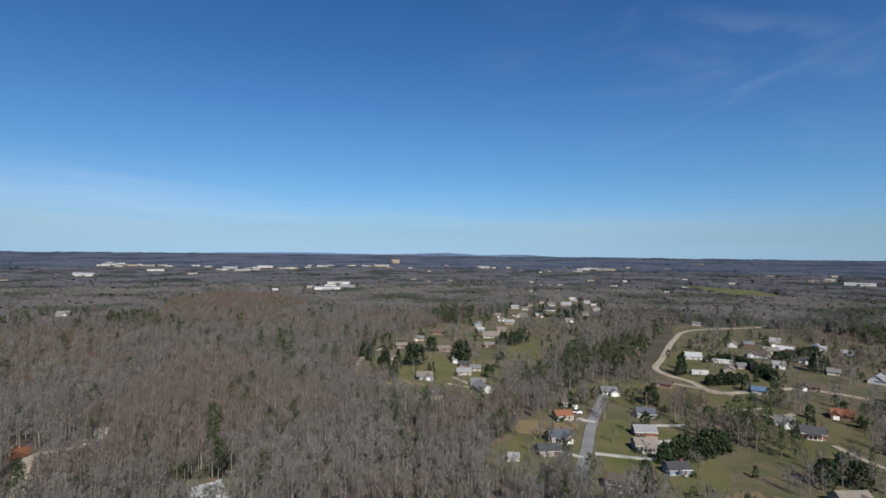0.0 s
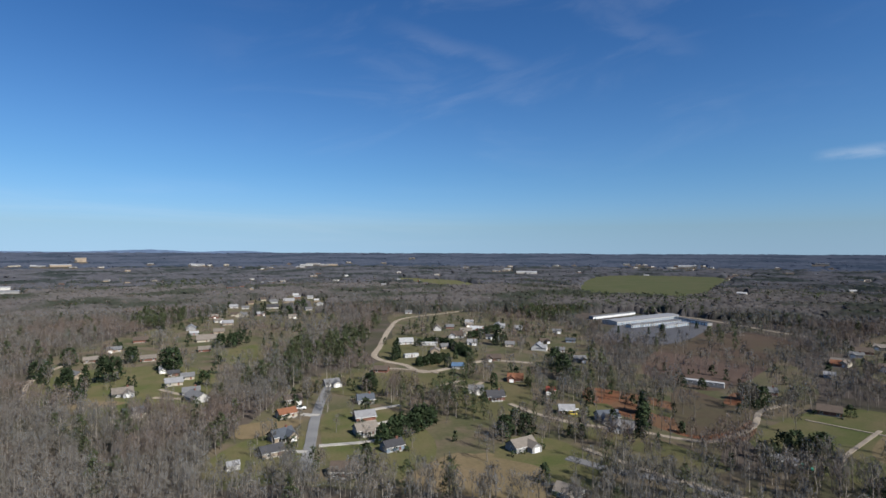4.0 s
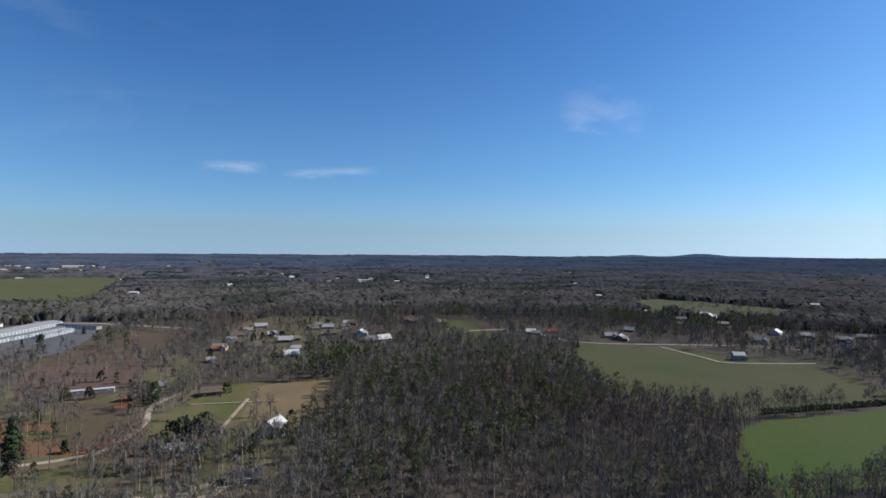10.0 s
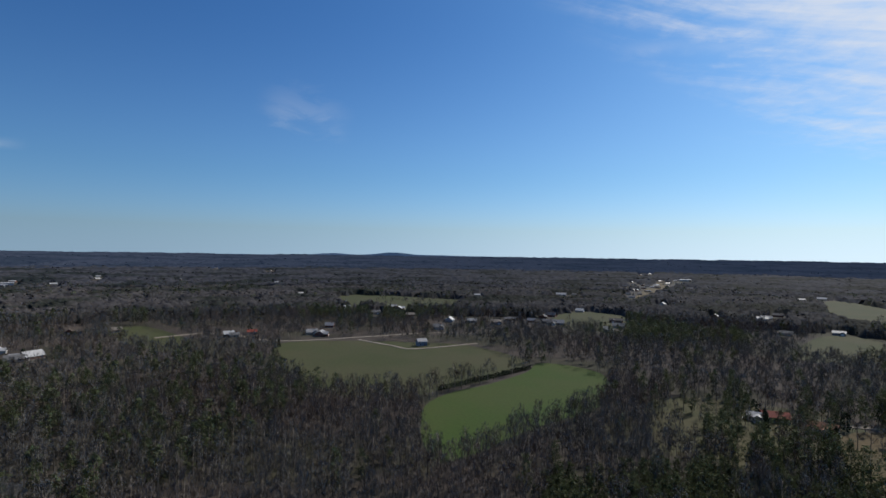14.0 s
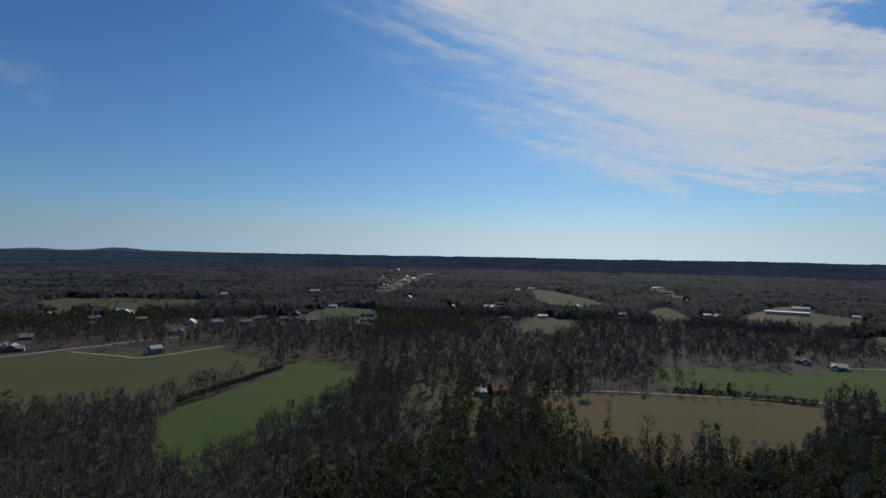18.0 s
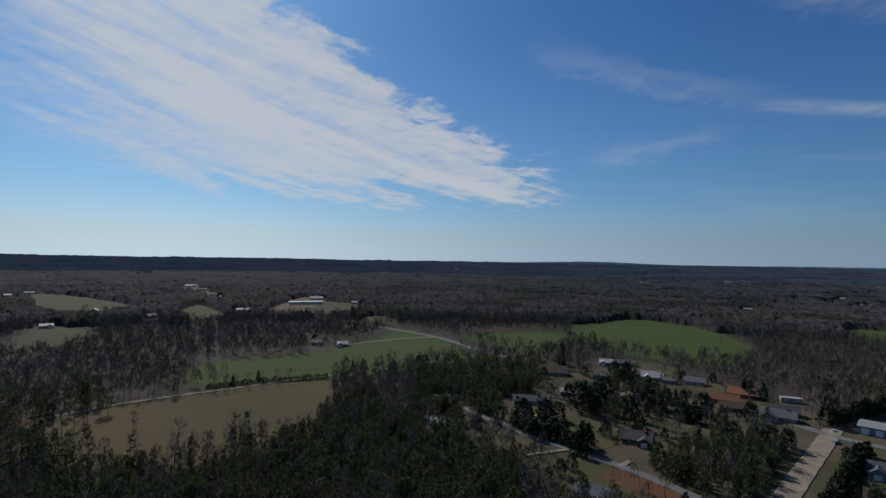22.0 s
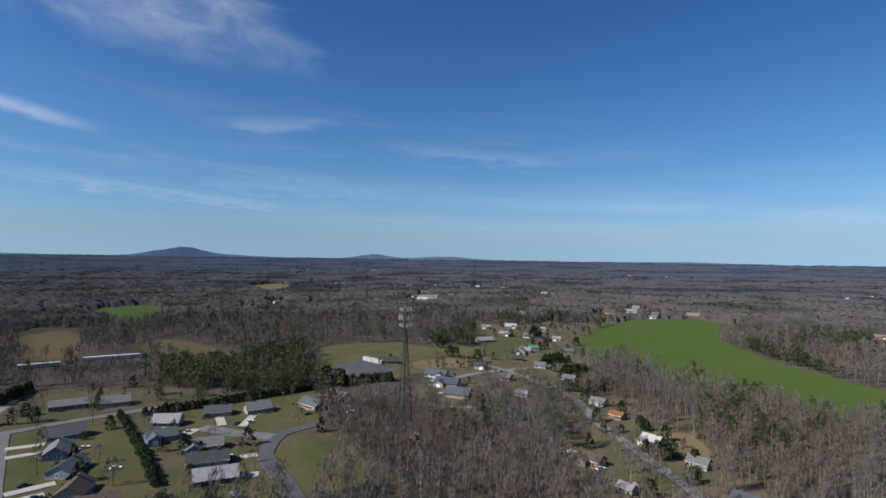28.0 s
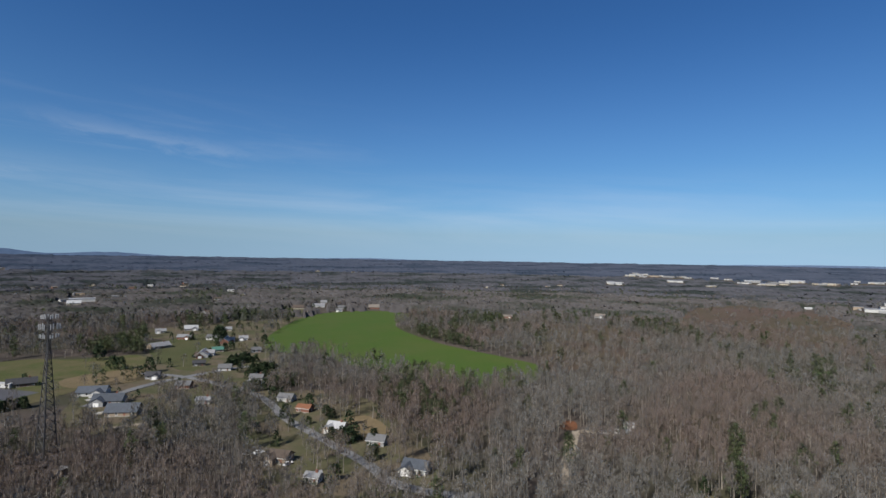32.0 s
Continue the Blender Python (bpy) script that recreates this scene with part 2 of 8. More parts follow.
M = {
    "litter": material("leaf_litter", (0.052, 0.043, 0.037), 0.95, second=(0.068, 0.055, 0.046), scale=0.05, fine=0.7, third=(0.043, 0.041, 0.026), third_scale=0.012, spec=0.1),
    "grass": material("winter_grass", (0.050, 0.055, 0.022), 0.95, second=(0.088, 0.073, 0.040), scale=0.035, fine=0.8, share=0.8, spec=0.1),
    "green": material("green_field", (0.0390, 0.0690, 0.0125), 0.95, second=(0.0500, 0.0700, 0.0170), scale=0.02, fine=0.5, spec=0.1),
    "pasture": material("pasture", (0.047, 0.055, 0.021), 0.95, second=(0.062, 0.061, 0.029), scale=0.015, fine=0.4, spec=0.1),
    "lawn": material("lawn", (0.051, 0.062, 0.020), 0.95, second=(0.093, 0.078, 0.042), scale=0.05, fine=0.9, share=0.7, spec=0.1),
    "yard": material("yard_grass", (0.045, 0.051, 0.023), 0.95, second=(0.086, 0.073, 0.046), scale=0.03, fine=0.5, share=0.7, third=(0.090, 0.072, 0.050), third_scale=0.045, spec=0.1),
    "brush": material("brushland", (0.061, 0.043, 0.032), 0.95, second=(0.054, 0.050, 0.029), scale=0.012, fine=0.3, third=(0.072, 0.050, 0.040), third_scale=0.006, spec=0.1),
    "straw": material("dry_grass", (0.128, 0.097, 0.058), 0.95, second=(0.106, 0.084, 0.047), scale=0.03, fine=0.6, spec=0.1),
    "stubble": material("brown_field", (0.098, 0.070, 0.035), 0.95, second=(0.070, 0.062, 0.027), scale=0.012, fine=0.5, spec=0.1),
    "clay": material("red_clay", (0.122, 0.051, 0.027), 0.95, second=(0.098, 0.059, 0.035), scale=0.04, fine=0.5, spec=0.1),
    "asphalt": material("asphalt", (0.112, 0.112, 0.116), 0.9, second=(0.140, 0.140, 0.140), scale=0.08, fine=2.0, spec=0.2),
    "dark_asphalt": material("dark_asphalt", (0.058, 0.058, 0.066), 0.85, second=(0.074, 0.074, 0.078), scale=0.08, fine=2.0, spec=0.2),
    "gravel": material("gravel", (0.240, 0.205, 0.162), 0.95, second=(0.180, 0.150, 0.118), scale=0.15, fine=1.5, spec=0.15),
    "concrete": material("concrete", (0.328, 0.312, 0.281), 0.85, second=(0.281, 0.266, 0.242), scale=0.2, fine=2.0, spec=0.2),
    "pale_bark": material("pale_bark", (0.215, 0.193, 0.168), 0.95, second=(0.130, 0.115, 0.099), scale=0.05, fine=0.6, island=0.3, spec=0.1),
    "bark": material("bark", (0.170, 0.150, 0.126), 0.95, second=(0.098, 0.087, 0.075), scale=0.15, fine=1.5, island=0.25, spec=0.1),
    "twig": material("twigs", (0.096, 0.092, 0.084), 0.95, second=(0.121, 0.114, 0.105), scale=0.03, fine=0.3, island=0.1, third=(0.116, 0.091, 0.079), third_scale=0.010, spec=0.1, see_through=0.56, through_light=0.03, ragged=0.15),
    # bluer than mid_canopy: haze of the distance painted into the base colours
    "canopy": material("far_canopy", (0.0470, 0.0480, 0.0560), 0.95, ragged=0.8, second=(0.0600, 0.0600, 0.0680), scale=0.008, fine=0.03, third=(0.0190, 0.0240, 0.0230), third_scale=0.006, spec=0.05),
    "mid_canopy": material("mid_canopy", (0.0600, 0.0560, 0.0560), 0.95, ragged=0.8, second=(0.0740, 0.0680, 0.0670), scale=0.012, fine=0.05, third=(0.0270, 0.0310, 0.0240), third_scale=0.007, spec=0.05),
    "needle": material("pine_needles", (0.044, 0.057, 0.026), 0.85, second=(0.058, 0.069, 0.034), scale=0.06, fine=0.5, island=0.2, spec=0.12, see_through=0.3, gap=1.8, upright=0.8, through_light=0.24),
    "cedar": material("cedar_leaves", (0.017, 0.029, 0.012), 0.8, second=(0.024, 0.036, 0.014), scale=0.2, fine=1.0, island=0.35, random_amount=0.2, spec=0.2),
    "budding": material("budding_leaves", (0.086, 0.083, 0.036), 0.9, second=(0.108, 0.090, 0.050), scale=0.1, fine=0.6, island=0.3, random_amount=0.2, spec=0.1),
}
ROOFS = {"grey": (0.2, 0.2, 0.205), "dark": (0.075, 0.075, 0.082), "slate": (0.11, 0.125, 0.15), "brown": (0.13, 0.1, 0.08), "tan": (0.27, 0.235, 0.2),
         "red": (0.3, 0.06, 0.04), "white": (0.72, 0.72, 0.72), "rust": (0.3, 0.13, 0.07), "blue": (0.12, 0.2, 0.32), "light": (0.45, 0.45, 0.46), "green": (0.1, 0.25, 0.2)}
WALLS = {"white": (0.72, 0.71, 0.68), "cream": (0.62, 0.56, 0.45), "brick": (0.26, 0.12, 0.085), "wood": (0.2, 0.15, 0.11), "blue": (0.28, 0.36, 0.45), "grey": (0.4, 0.4, 0.4), "tan": (0.45, 0.36, 0.27), "dark": (0.12, 0.11, 0.1), "brown": (0.17, 0.12, 0.09)}
for key, c in ROOFS.items():
    c = tuple(v * (0.5 if min(c) > 0.4 else 0.62) for v in c)
    M["roof_" + key] = material("roof_" + key, c, 0.85 if key not in ("white", "blue", "light") else 0.5, second=tuple(v * 0.8 for v in c), scale=0.6, fine=4.0, random_amount=0.12, spec=0.25)
for key, c in WALLS.items():
    c = tuple(v * 0.62 for v in c)
    M["wall_" + key] = material("wall_" + key, c, 0.75, second=tuple(v * 0.85 for v in c), scale=0.5, fine=3.0, random_amount=0.08)
M["trim"] = material("trim_paint", (0.75, 0.74, 0.72), 0.6, fine=5.0)
M["glass"] = material("window_glass", (0.02, 0.025, 0.03), 0.08, spec=0.6, fine=0.5)
M["door"] = material("door_paint", (0.16, 0.07, 0.05), 0.5, fine=3.0, random_amount=0.4)
M["steel"] = material("galvanised_steel", (0.050, 0.050, 0.054), 0.6, metal=0.3, second=(0.038, 0.038, 0.041), scale=0.5, fine=4.0)
M["cable"] = material("black_cable", (0.02, 0.02, 0.022), 0.6)
M["antenna"] = material("antenna_cover", (0.36, 0.36, 0.36), 0.5, fine=2.0)
M["rubber"] = material("rubber", (0.02, 0.02, 0.02), 0.8)
M["hill"] = material("hazed_far_hills", (0.06, 0.08, 0.122), 1.0, second=(0.066, 0.088, 0.132), scale=0.004, fine=0.02, spec=0.0)
hill = M["hill"].node_tree.nodes["Principled BSDF"]   # air haze over the far hills, put in as blue colour and emission
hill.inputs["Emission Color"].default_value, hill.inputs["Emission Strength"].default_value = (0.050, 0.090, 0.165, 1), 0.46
# woods colour tinted blue, with faint emission, to stand in for distance haze
M["hazed_woods"] = material("farthest_woods", (0.040, 0.045, 0.058), 0.95, ragged=0.6, second=(0.045, 0.050, 0.066), scale=0.006, fine=0.02, third=(0.024, 0.030, 0.040), third_scale=0.003, spec=0.0)
haze = M["hazed_woods"].node_tree.nodes["Principled BSDF"]
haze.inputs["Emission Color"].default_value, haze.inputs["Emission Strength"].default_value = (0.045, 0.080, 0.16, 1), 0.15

# ---- building helpers ----
def part(name, bm, mat, parent=None, label=""):
    """Link a bmesh as one mesh object under a thing or a part."""
    mesh = bpy.data.meshes.new(name)
    bm.to_mesh(mesh)
    bm.free()
    mesh.materials.append(M[mat] if isinstance(mat, str) else mat)
    ob = new(name, mesh)
    ob.parent = parent
    return tagged(ob, label) if label else ob


def empty(name, x, y, z, turn, label, category, group="", kind=""):
    ob = new(name)
    ob.matrix_world = pose(x, y, z + rise(x, y), 0, 0, turn)
    return tagged(ob, label, category, group, kind)


def box(bm, x0, x1, y0, y1, z0, z1, bevel=0.0):
    """A box between these planes, its edges bevelled if asked."""
    made = bmesh.ops.create_cube(bm, size=1, matrix=Matrix.Translation(((x0 + x1) / 2, (y0 + y1) / 2, (z0 + z1) / 2)) @ Matrix.Diagonal((x1 - x0, y1 - y0, z1 - z0, 1)))
    if bevel:
        edges = {e for v in made["verts"] for e in v.link_edges}
        bmesh.ops.bevel(bm, geom=list(edges), offset=bevel, segments=1, affect="EDGES")
    return bm


def prism(bm, outline, x0, x1):
    """An outline in y and z, drawn out along x."""
    a = [bm.verts.new((x0, y, z)) for y, z in outline]
    b = [bm.verts.new((x1, y, z)) for y, z in outline]
    k = len(outline)
    bm.faces.new(a[::-1])
    bm.faces.new(b)
    for i in range(k):
        bm.faces.new((a[i], a[(i + 1) % k], b[(i + 1) % k], b[i]))
    bmesh.ops.recalc_face_normals(bm, faces=bm.faces)
    return bm


def tube(bm, a, b, r0, r1=None, sides=6):
    """A tapered rod from a to b."""
    a, b = Vector(a), Vector(b)
    r1 = r0 if r1 is None else r1
    m = Matrix.Translation((a + b) / 2) @ (b - a).to_track_quat("Z", "Y").to_matrix().to_4x4()
    bmesh.ops.create_cone(bm, cap_ends=True, segments=sides, radius1=r0, radius2=r1, depth=(b - a).length, matrix=m)
    return bm


def pipe(bm, points, radii, sides=6):
    """One round rod through all the points."""
    rows = []
    for i, (p, r) in enumerate(zip(points, radii)):
        way = points[min(i + 1, len(points) - 1)] - points[max(i - 1, 0)]
        turn = way.to_track_quat("Z", "Y").to_matrix()
        rows.append([bm.verts.new(p + turn @ Vector((r * math.cos(2 * math.pi * j / sides), r * math.sin(2 * math.pi * j / sides), 0))) for j in range(sides)])
    for a, b in zip(rows, rows[1:]):
        for j in range(sides):
            k = (j + 1) % sides
            bm.faces.new((a[j], a[k], b[k], b[j]))
    bm.faces.new(rows[0][::-1])
    bm.faces.new(rows[-1])
    return bm


def mesh_from(name, verts, tris, mats, indices=None):
    """A mesh from arrays of corners and triangles."""
    mesh = bpy.data.meshes.new(name)
    mesh.vertices.add(len(verts))
    mesh.vertices.foreach_set("co", np.asarray(verts, np.float32).ravel())
    k = len(tris)
    mesh.loops.add(3 * k)
    mesh.loops.foreach_set("vertex_index", np.asarray(tris, np.int32).ravel())
    mesh.polygons.add(k)
    mesh.polygons.foreach_set("loop_start", np.arange(0, 3 * k, 3, dtype=np.int32))
    for mat in mats:
        mesh.materials.append(M[mat])
    if indices is not None:
        mesh.polygons.foreach_set("material_index", np.asarray(indices, np.int32))
    mesh.update(calc_edges=True)
    return mesh


# ---- ground, fields and roads ----
def rise(x, y):
    """The land climbs gently towards the skyline."""
    return 60.0 * (max(0.0, min(1.02, (math.hypot(x, y) - 1800) / 3050))) ** 1.5


CLEAR, ZONES, PINES, THIN, SPOTS, LINES, HOMES = [], [], [], [], [], [], []   # what the woods leave free, or change to


def sheet_grid(radius, rings, spokes):
    bm = bmesh.new()
    middle = bm.verts.new((0, 0, 0))
    last = None
    for i in range(1, rings + 1):
        r = radius * (i / rings) ** 1.8
        row = [bm.verts.new((r * math.sin(2 * math.pi * j / spokes), r * math.cos(2 * math.pi * j / spokes), rise(r, 0))) for j in range(spokes)]
        for j in range(spokes):
            k = (j + 1) % spokes
            if last:
                bm.faces.new((last[j], row[j], row[k], last[k]))
            else:
                bm.faces.new((middle, row[j], row[k]))
        last = row
    bmesh.ops.recalc_face_normals(bm, faces=bm.faces)
    for f in bm.faces:
        if f.normal.z < 0:
            f.normal_flip()
    return bm


tagged(part("ground", sheet_grid(4960, 40, 120), "litter"), "rolling ground under brown leaf litter and dry grass", "ground", kind="structure")
LAYER = [0.03]
FIELD_WORDS = {"grass": "patchy winter grass, half green and half tan", "green": "bright green field of young winter grain", "pasture": "yellow-green pasture open to the sun",
               "lawn": "mown lawn with dry tan patches", "brush": "reddish brown cut-over land with young brush", "yard": "patchy yards of green and tan winter grass round the homes", "straw": "pale dry grass field", "stubble": "brown stubble field going green", "clay": "bare red clay ground",
               "asphalt": "grey asphalt paved yard", "dark_asphalt": "dark new asphalt parking lot", "gravel": "pale gravel yard", "concrete": "pale concrete slab"}


def rounded(points, closed=True, steps=4):
    """A smooth line through or near the corners (a B-spline)."""
    p = [Vector((x, y, 0)) for x, y in points]
    k = len(p)
    out = []
    for i in range(k if closed else k - 1):
        a, b, c, d = (p[(i + j) % k] if closed else p[max(0, min(k - 1, i + j))] for j in (-1, 0, 1, 2))
        for s in range(steps):
            t = s / steps
            out.append(0.5 * (2 * b + (c - a) * t + (2 * a - 5 * b + 4 * c - d) * t * t + (3 * b - a - 3 * c + d) * t ** 3))
    if not closed:
        out.append(p[-1])
    return out


def field(mat, corners, smooth=True, wooded=False):
    line = rounded(corners) if smooth else [Vector((x, y, 0)) for x, y in corners]
    LAYER[0] += 0.002
    bm = bmesh.new()
    face = bm.faces.new([bm.verts.new((v.x, v.y, LAYER[0] + rise(v.x, v.y) + (1.2 if v.length > 1700 else 0))) for v in line])
    if face.normal.z < 0:
        face.normal_flip()
    bmesh.ops.triangulate(bm, faces=[face])
    bmesh.ops.recalc_face_normals(bm, faces=bm.faces)
    for f in bm.faces:
        if f.normal.z < 0:
            f.normal_flip()
    name = "field" if mat in ("green", "pasture", "straw", "stubble", "grass", "clay", "brush") else "lawn" if mat in ("lawn", "yard") else "paved_yard"
    if not wooded:
        CLEAR.append([(v.x, v.y) for v in line])
    return tagged(part(name, bm, mat), FIELD_WORDS[mat], name.replace("_", " "), kind="structure")


def zone(density, corners):
    """Where houses stand among scattered trees; density: the share of the woods' trees."""
    ZONES.append((float(density), corners))
    field("yard", corners, wooded=True)


def cover(mat, density, corners):
    """Open ground with a few trees left on it."""
    THIN.append((density, corners))
    field(mat, corners, wooded=True)


def scrub(density, corners):
    """Cut-over ground with young growth on it."""
    THIN.append((float(density), corners))
    field("brush", corners, wooded=True)


def thin(density, corners):
    THIN.append((float(density), corners))


def pines(share, corners):
    PINES.append((float(share), corners))


ROAD_WORDS = {"asphalt": "grey asphalt road with worn edges", "gravel": "pale gravel road through the fields", "concrete": "pale concrete driveway", "dark_asphalt": "dark asphalt road", "clay": "red dirt track"}


def road(mat, width, points):
    line = rounded(points, False, 6)
    LAYER[0] += 0.002
    z = LAYER[0] + 0.5e-3 + 0.25
    bm = bmesh.new()
    rows = []
    for i, v in enumerate(line):
        way = line[min(i + 1, len(line) - 1)] - line[max(i - 1, 0)]
        side = Vector((-way.y, way.x, 0)).normalized() * width / 2
        wob = 1 + 0.04 * math.sin(i * 2.3)
        rows.append([bm.verts.new((*(v + side * s).xy, h + rise(v.x, v.y))) for s, h in ((1.08 * wob, 0.0), (1 * wob, z), (0, z + 0.03), (-1 * wob, z), (-1.08 * wob, 0.0))])
    for a, b in zip(rows, rows[1:]):
        for i in range(4):
            bm.faces.new((a[i], a[i + 1], b[i + 1], b[i]))
    bmesh.ops.recalc_face_normals(bm, faces=bm.faces)
    if sum(f.normal.z for f in bm.faces) < 0:
        bmesh.ops.reverse_faces(bm, faces=bm.faces)
    far = max(v.length for v in line)
    LINES.append(([(v.x, v.y) for v in line], width / 2 + 2.5 + max(0.0, far - 400) * 0.02))
    name = "driveway" if width < 4.5 else "road"
    return tagged(part(name, bm, mat), ROAD_WORDS[mat].replace("road", name) if width < 4.5 else ROAD_WORDS[mat], name, kind="structure")

# ---- kinds of things ----
def blades(rng, starts, ways, lengths, widths):
    """Slim triangles, each from its start along its way."""
    side = np.cross(ways, rng.normal(size=ways.shape))
    side /= np.linalg.norm(side, axis=1, keepdims=True) + 1e-9
    k = len(starts)
    v = np.empty((k, 3, 3))
    v[:, 0] = starts - side * widths[:, None] / 2
    v[:, 1] = starts + side * widths[:, None] / 2
    v[:, 2] = starts + ways * lengths[:, None]
    return v.reshape(-1, 3), np.arange(3 * k).reshape(-1, 3)


def spike(points, radii, sides):
    """A tapered stem through the points, ending in a tip."""
    verts, tris = [], []
    for i, (p, r) in enumerate(zip(points[:-1], radii)):
        for j in range(sides):
            a = 2 * math.pi * j / sides
            verts.append((p[0] + r * math.cos(a), p[1] + r * math.sin(a), p[2]))
        if i:
            for j in range(sides):
                k = (j + 1) % sides
                a, b = (i - 1) * sides, i * sides
                tris += [(a + j, a + k, b + k), (a + j, b + k, b + j)]
    verts.append(tuple(points[-1]))
    last, tip = (len(points) - 2) * sides, len(verts) - 1
    tris += [(last + j, last + (j + 1) % sides, tip) for j in range(sides)]
    return np.array(verts), np.array(tris)


def unit(v):
    return v / (np.linalg.norm(v, axis=-1, keepdims=True) + 1e-9)


def join(pieces):
    """Pieces of (corners, triangles, material) as one."""
    vs, ts, ms, k = [], [], [], 0
    for v, t, m in pieces:
        vs.append(v)
        ts.append(t + k)
        ms.append(np.full(len(t), m))
        k += len(v)
    return np.concatenate(vs), np.concatenate(ts), np.concatenate(ms)


def bare_shape(seed, h=16.0, limbs=10, twigs=74, sides=4, wide=0.13):
    """A leafless broadleaf tree: trunk, limbs, and a haze of twigs."""
    rng = np.random.default_rng(seed)
    bend = rng.normal(0, 0.25, (4, 2))
    stem = [(0, 0, 0), (*bend[0] * 0.6, 0.35 * h), (*bend[1], 0.65 * h), (*bend[2] * 1.5, 0.97 * h)]
    pieces = [(*spike(stem, (0.24, 0.17, 0.09), sides), 0)]
    ends = []
    for i in range(limbs):
        z = h * rng.uniform(0.24, 0.82)
        a = i * 2.4 + rng.uniform(-0.5, 0.5)
        length = h * rng.uniform(0.2, 0.34) * (1.15 - 0.5 * z / h)
        rise = rng.uniform(0.7, 1.5)
        way = unit(np.array([math.cos(a), math.sin(a), rise]))
        s = np.array([bend[1][0] * z / h, bend[1][1] * z / h, z])
        v, t = spike([tuple(s), tuple(s + way * length)], (0.085,), 3)
        pieces.append((v, t, 0))
        ends.append((s, way, length))
    pick = rng.integers(0, limbs, twigs)
    along = rng.uniform(0.25, 1.0, twigs)
    s = np.array([ends[i][0] + ends[i][1] * ends[i][2] * q for i, q in zip(pick, along)])
    w = unit(np.array([ends[i][1] for i in pick]) * 0.8 + rng.normal(0, 0.55, (twigs, 3)) + np.array([0, 0, 0.35]))
    pieces.append((*blades(rng, s, w, rng.uniform(1.3, 3.4, twigs), rng.uniform(0.6, 1.4, twigs) * wide), 1))
    return join(pieces)


def bare_rough(seed, h=15.0, count=18, wide=0.4, spread=0.24, trunk=0.28):
    """The same tree with fewer, broader twigs, for woods farther off."""
    rng = np.random.default_rng(seed)
    pieces = []
    if trunk:
        pieces.append((*spike([(0, 0, 0), (0.3, 0.1, h * 0.9)], (trunk,), 3), 0))
    a = rng.uniform(0, 2 * math.pi, count)
    z = rng.uniform(0.3, 0.72, count) * h
    r = rng.uniform(0.0, 0.5, count) * spread * h
    s = np.stack([r * np.cos(a), r * np.sin(a), z], 1)
    w = unit(np.stack([np.cos(a) * 0.75, np.sin(a) * 0.75, rng.uniform(0.5, 1.5, count)], 1))
    pieces.append((*blades(rng, s, w, rng.uniform(0.2, 0.36, count) * h, rng.uniform(0.6, 1.4, count) * wide), 1))
    return join(pieces)


def clumps(rng, centres, size, tall=1.0):
    """Tufts of leaves, each a crooked triangle; tall: how much they are drawn out upwards."""
    k = len(centres)
    v = np.repeat(centres, 3, axis=0).reshape(k, 3, 3) + rng.normal(0, 1, (k, 3, 3)) * size[:, None, None] * np.array((1 / tall ** 0.5, 1 / tall ** 0.5, tall))
    return v.reshape(-1, 3), np.arange(3 * k).reshape(-1, 3)


def pine_shape(seed, h=20.0, count=90, size=0.85, sides=3, low=0.42):
    """A tall pine: a long bare trunk and an uneven crown of needle tufts."""
    rng = np.random.default_rng(seed)
    pieces = [(*spike([(0, 0, 0), (0.2, 0, h * 0.5), (0.1, 0.2, h * 0.97)], (0.25, 0.16), sides), 0)]
    z = rng.uniform(low, 1.0, count)
    q = (z - low) / (1 - low)
    r = (0.72 + 0.28 * np.sin(q * 9 + seed)) * np.sqrt(np.clip(1 - q, 0.02, 1)) * np.clip(q * 6, 0.35, 1) * 0.31 * h * rng.uniform(0.35, 1.05, count) + 0.2
    a = rng.uniform(0, 2 * math.pi, count)
    centres = np.stack([r * np.cos(a), r * np.sin(a), z * h], 1)
    pieces.append((*clumps(rng, centres, rng.uniform(0.7, 1.3, count) * size), 1))
    return join(pieces)


def cone_shape(seed, h=10.0, count=380, size=0.42, width=0.24, round_top=0.0):
    """A dense evergreen down to the ground: conical, or rounder with round_top."""
    rng = np.random.default_rng(seed)
    pieces = [(*spike([(0, 0, 0), (0, 0, h * 0.9)], (0.16,), 4), 0)]
    z = rng.uniform(0.03, 1.0, count) ** (1.2 - 0.4 * round_top)
    outline = np.clip(1 - z, 0.01, 1) ** (0.75 - 0.4 * round_top) * np.clip(0.55 + z * 3, 0, 1)
    r = width * h * outline * rng.uniform(0.72, 1.06, count)
    a = rng.uniform(0, 2 * math.pi, count)
    r *= 1 + 0.14 * np.sin(3 * a + seed + 5 * z)
    pieces.append((*clumps(rng, np.stack([r * np.cos(a), r * np.sin(a), z * h * 0.98], 1), rng.uniform(0.7, 1.4, count) * size), 1))
    return join(pieces)


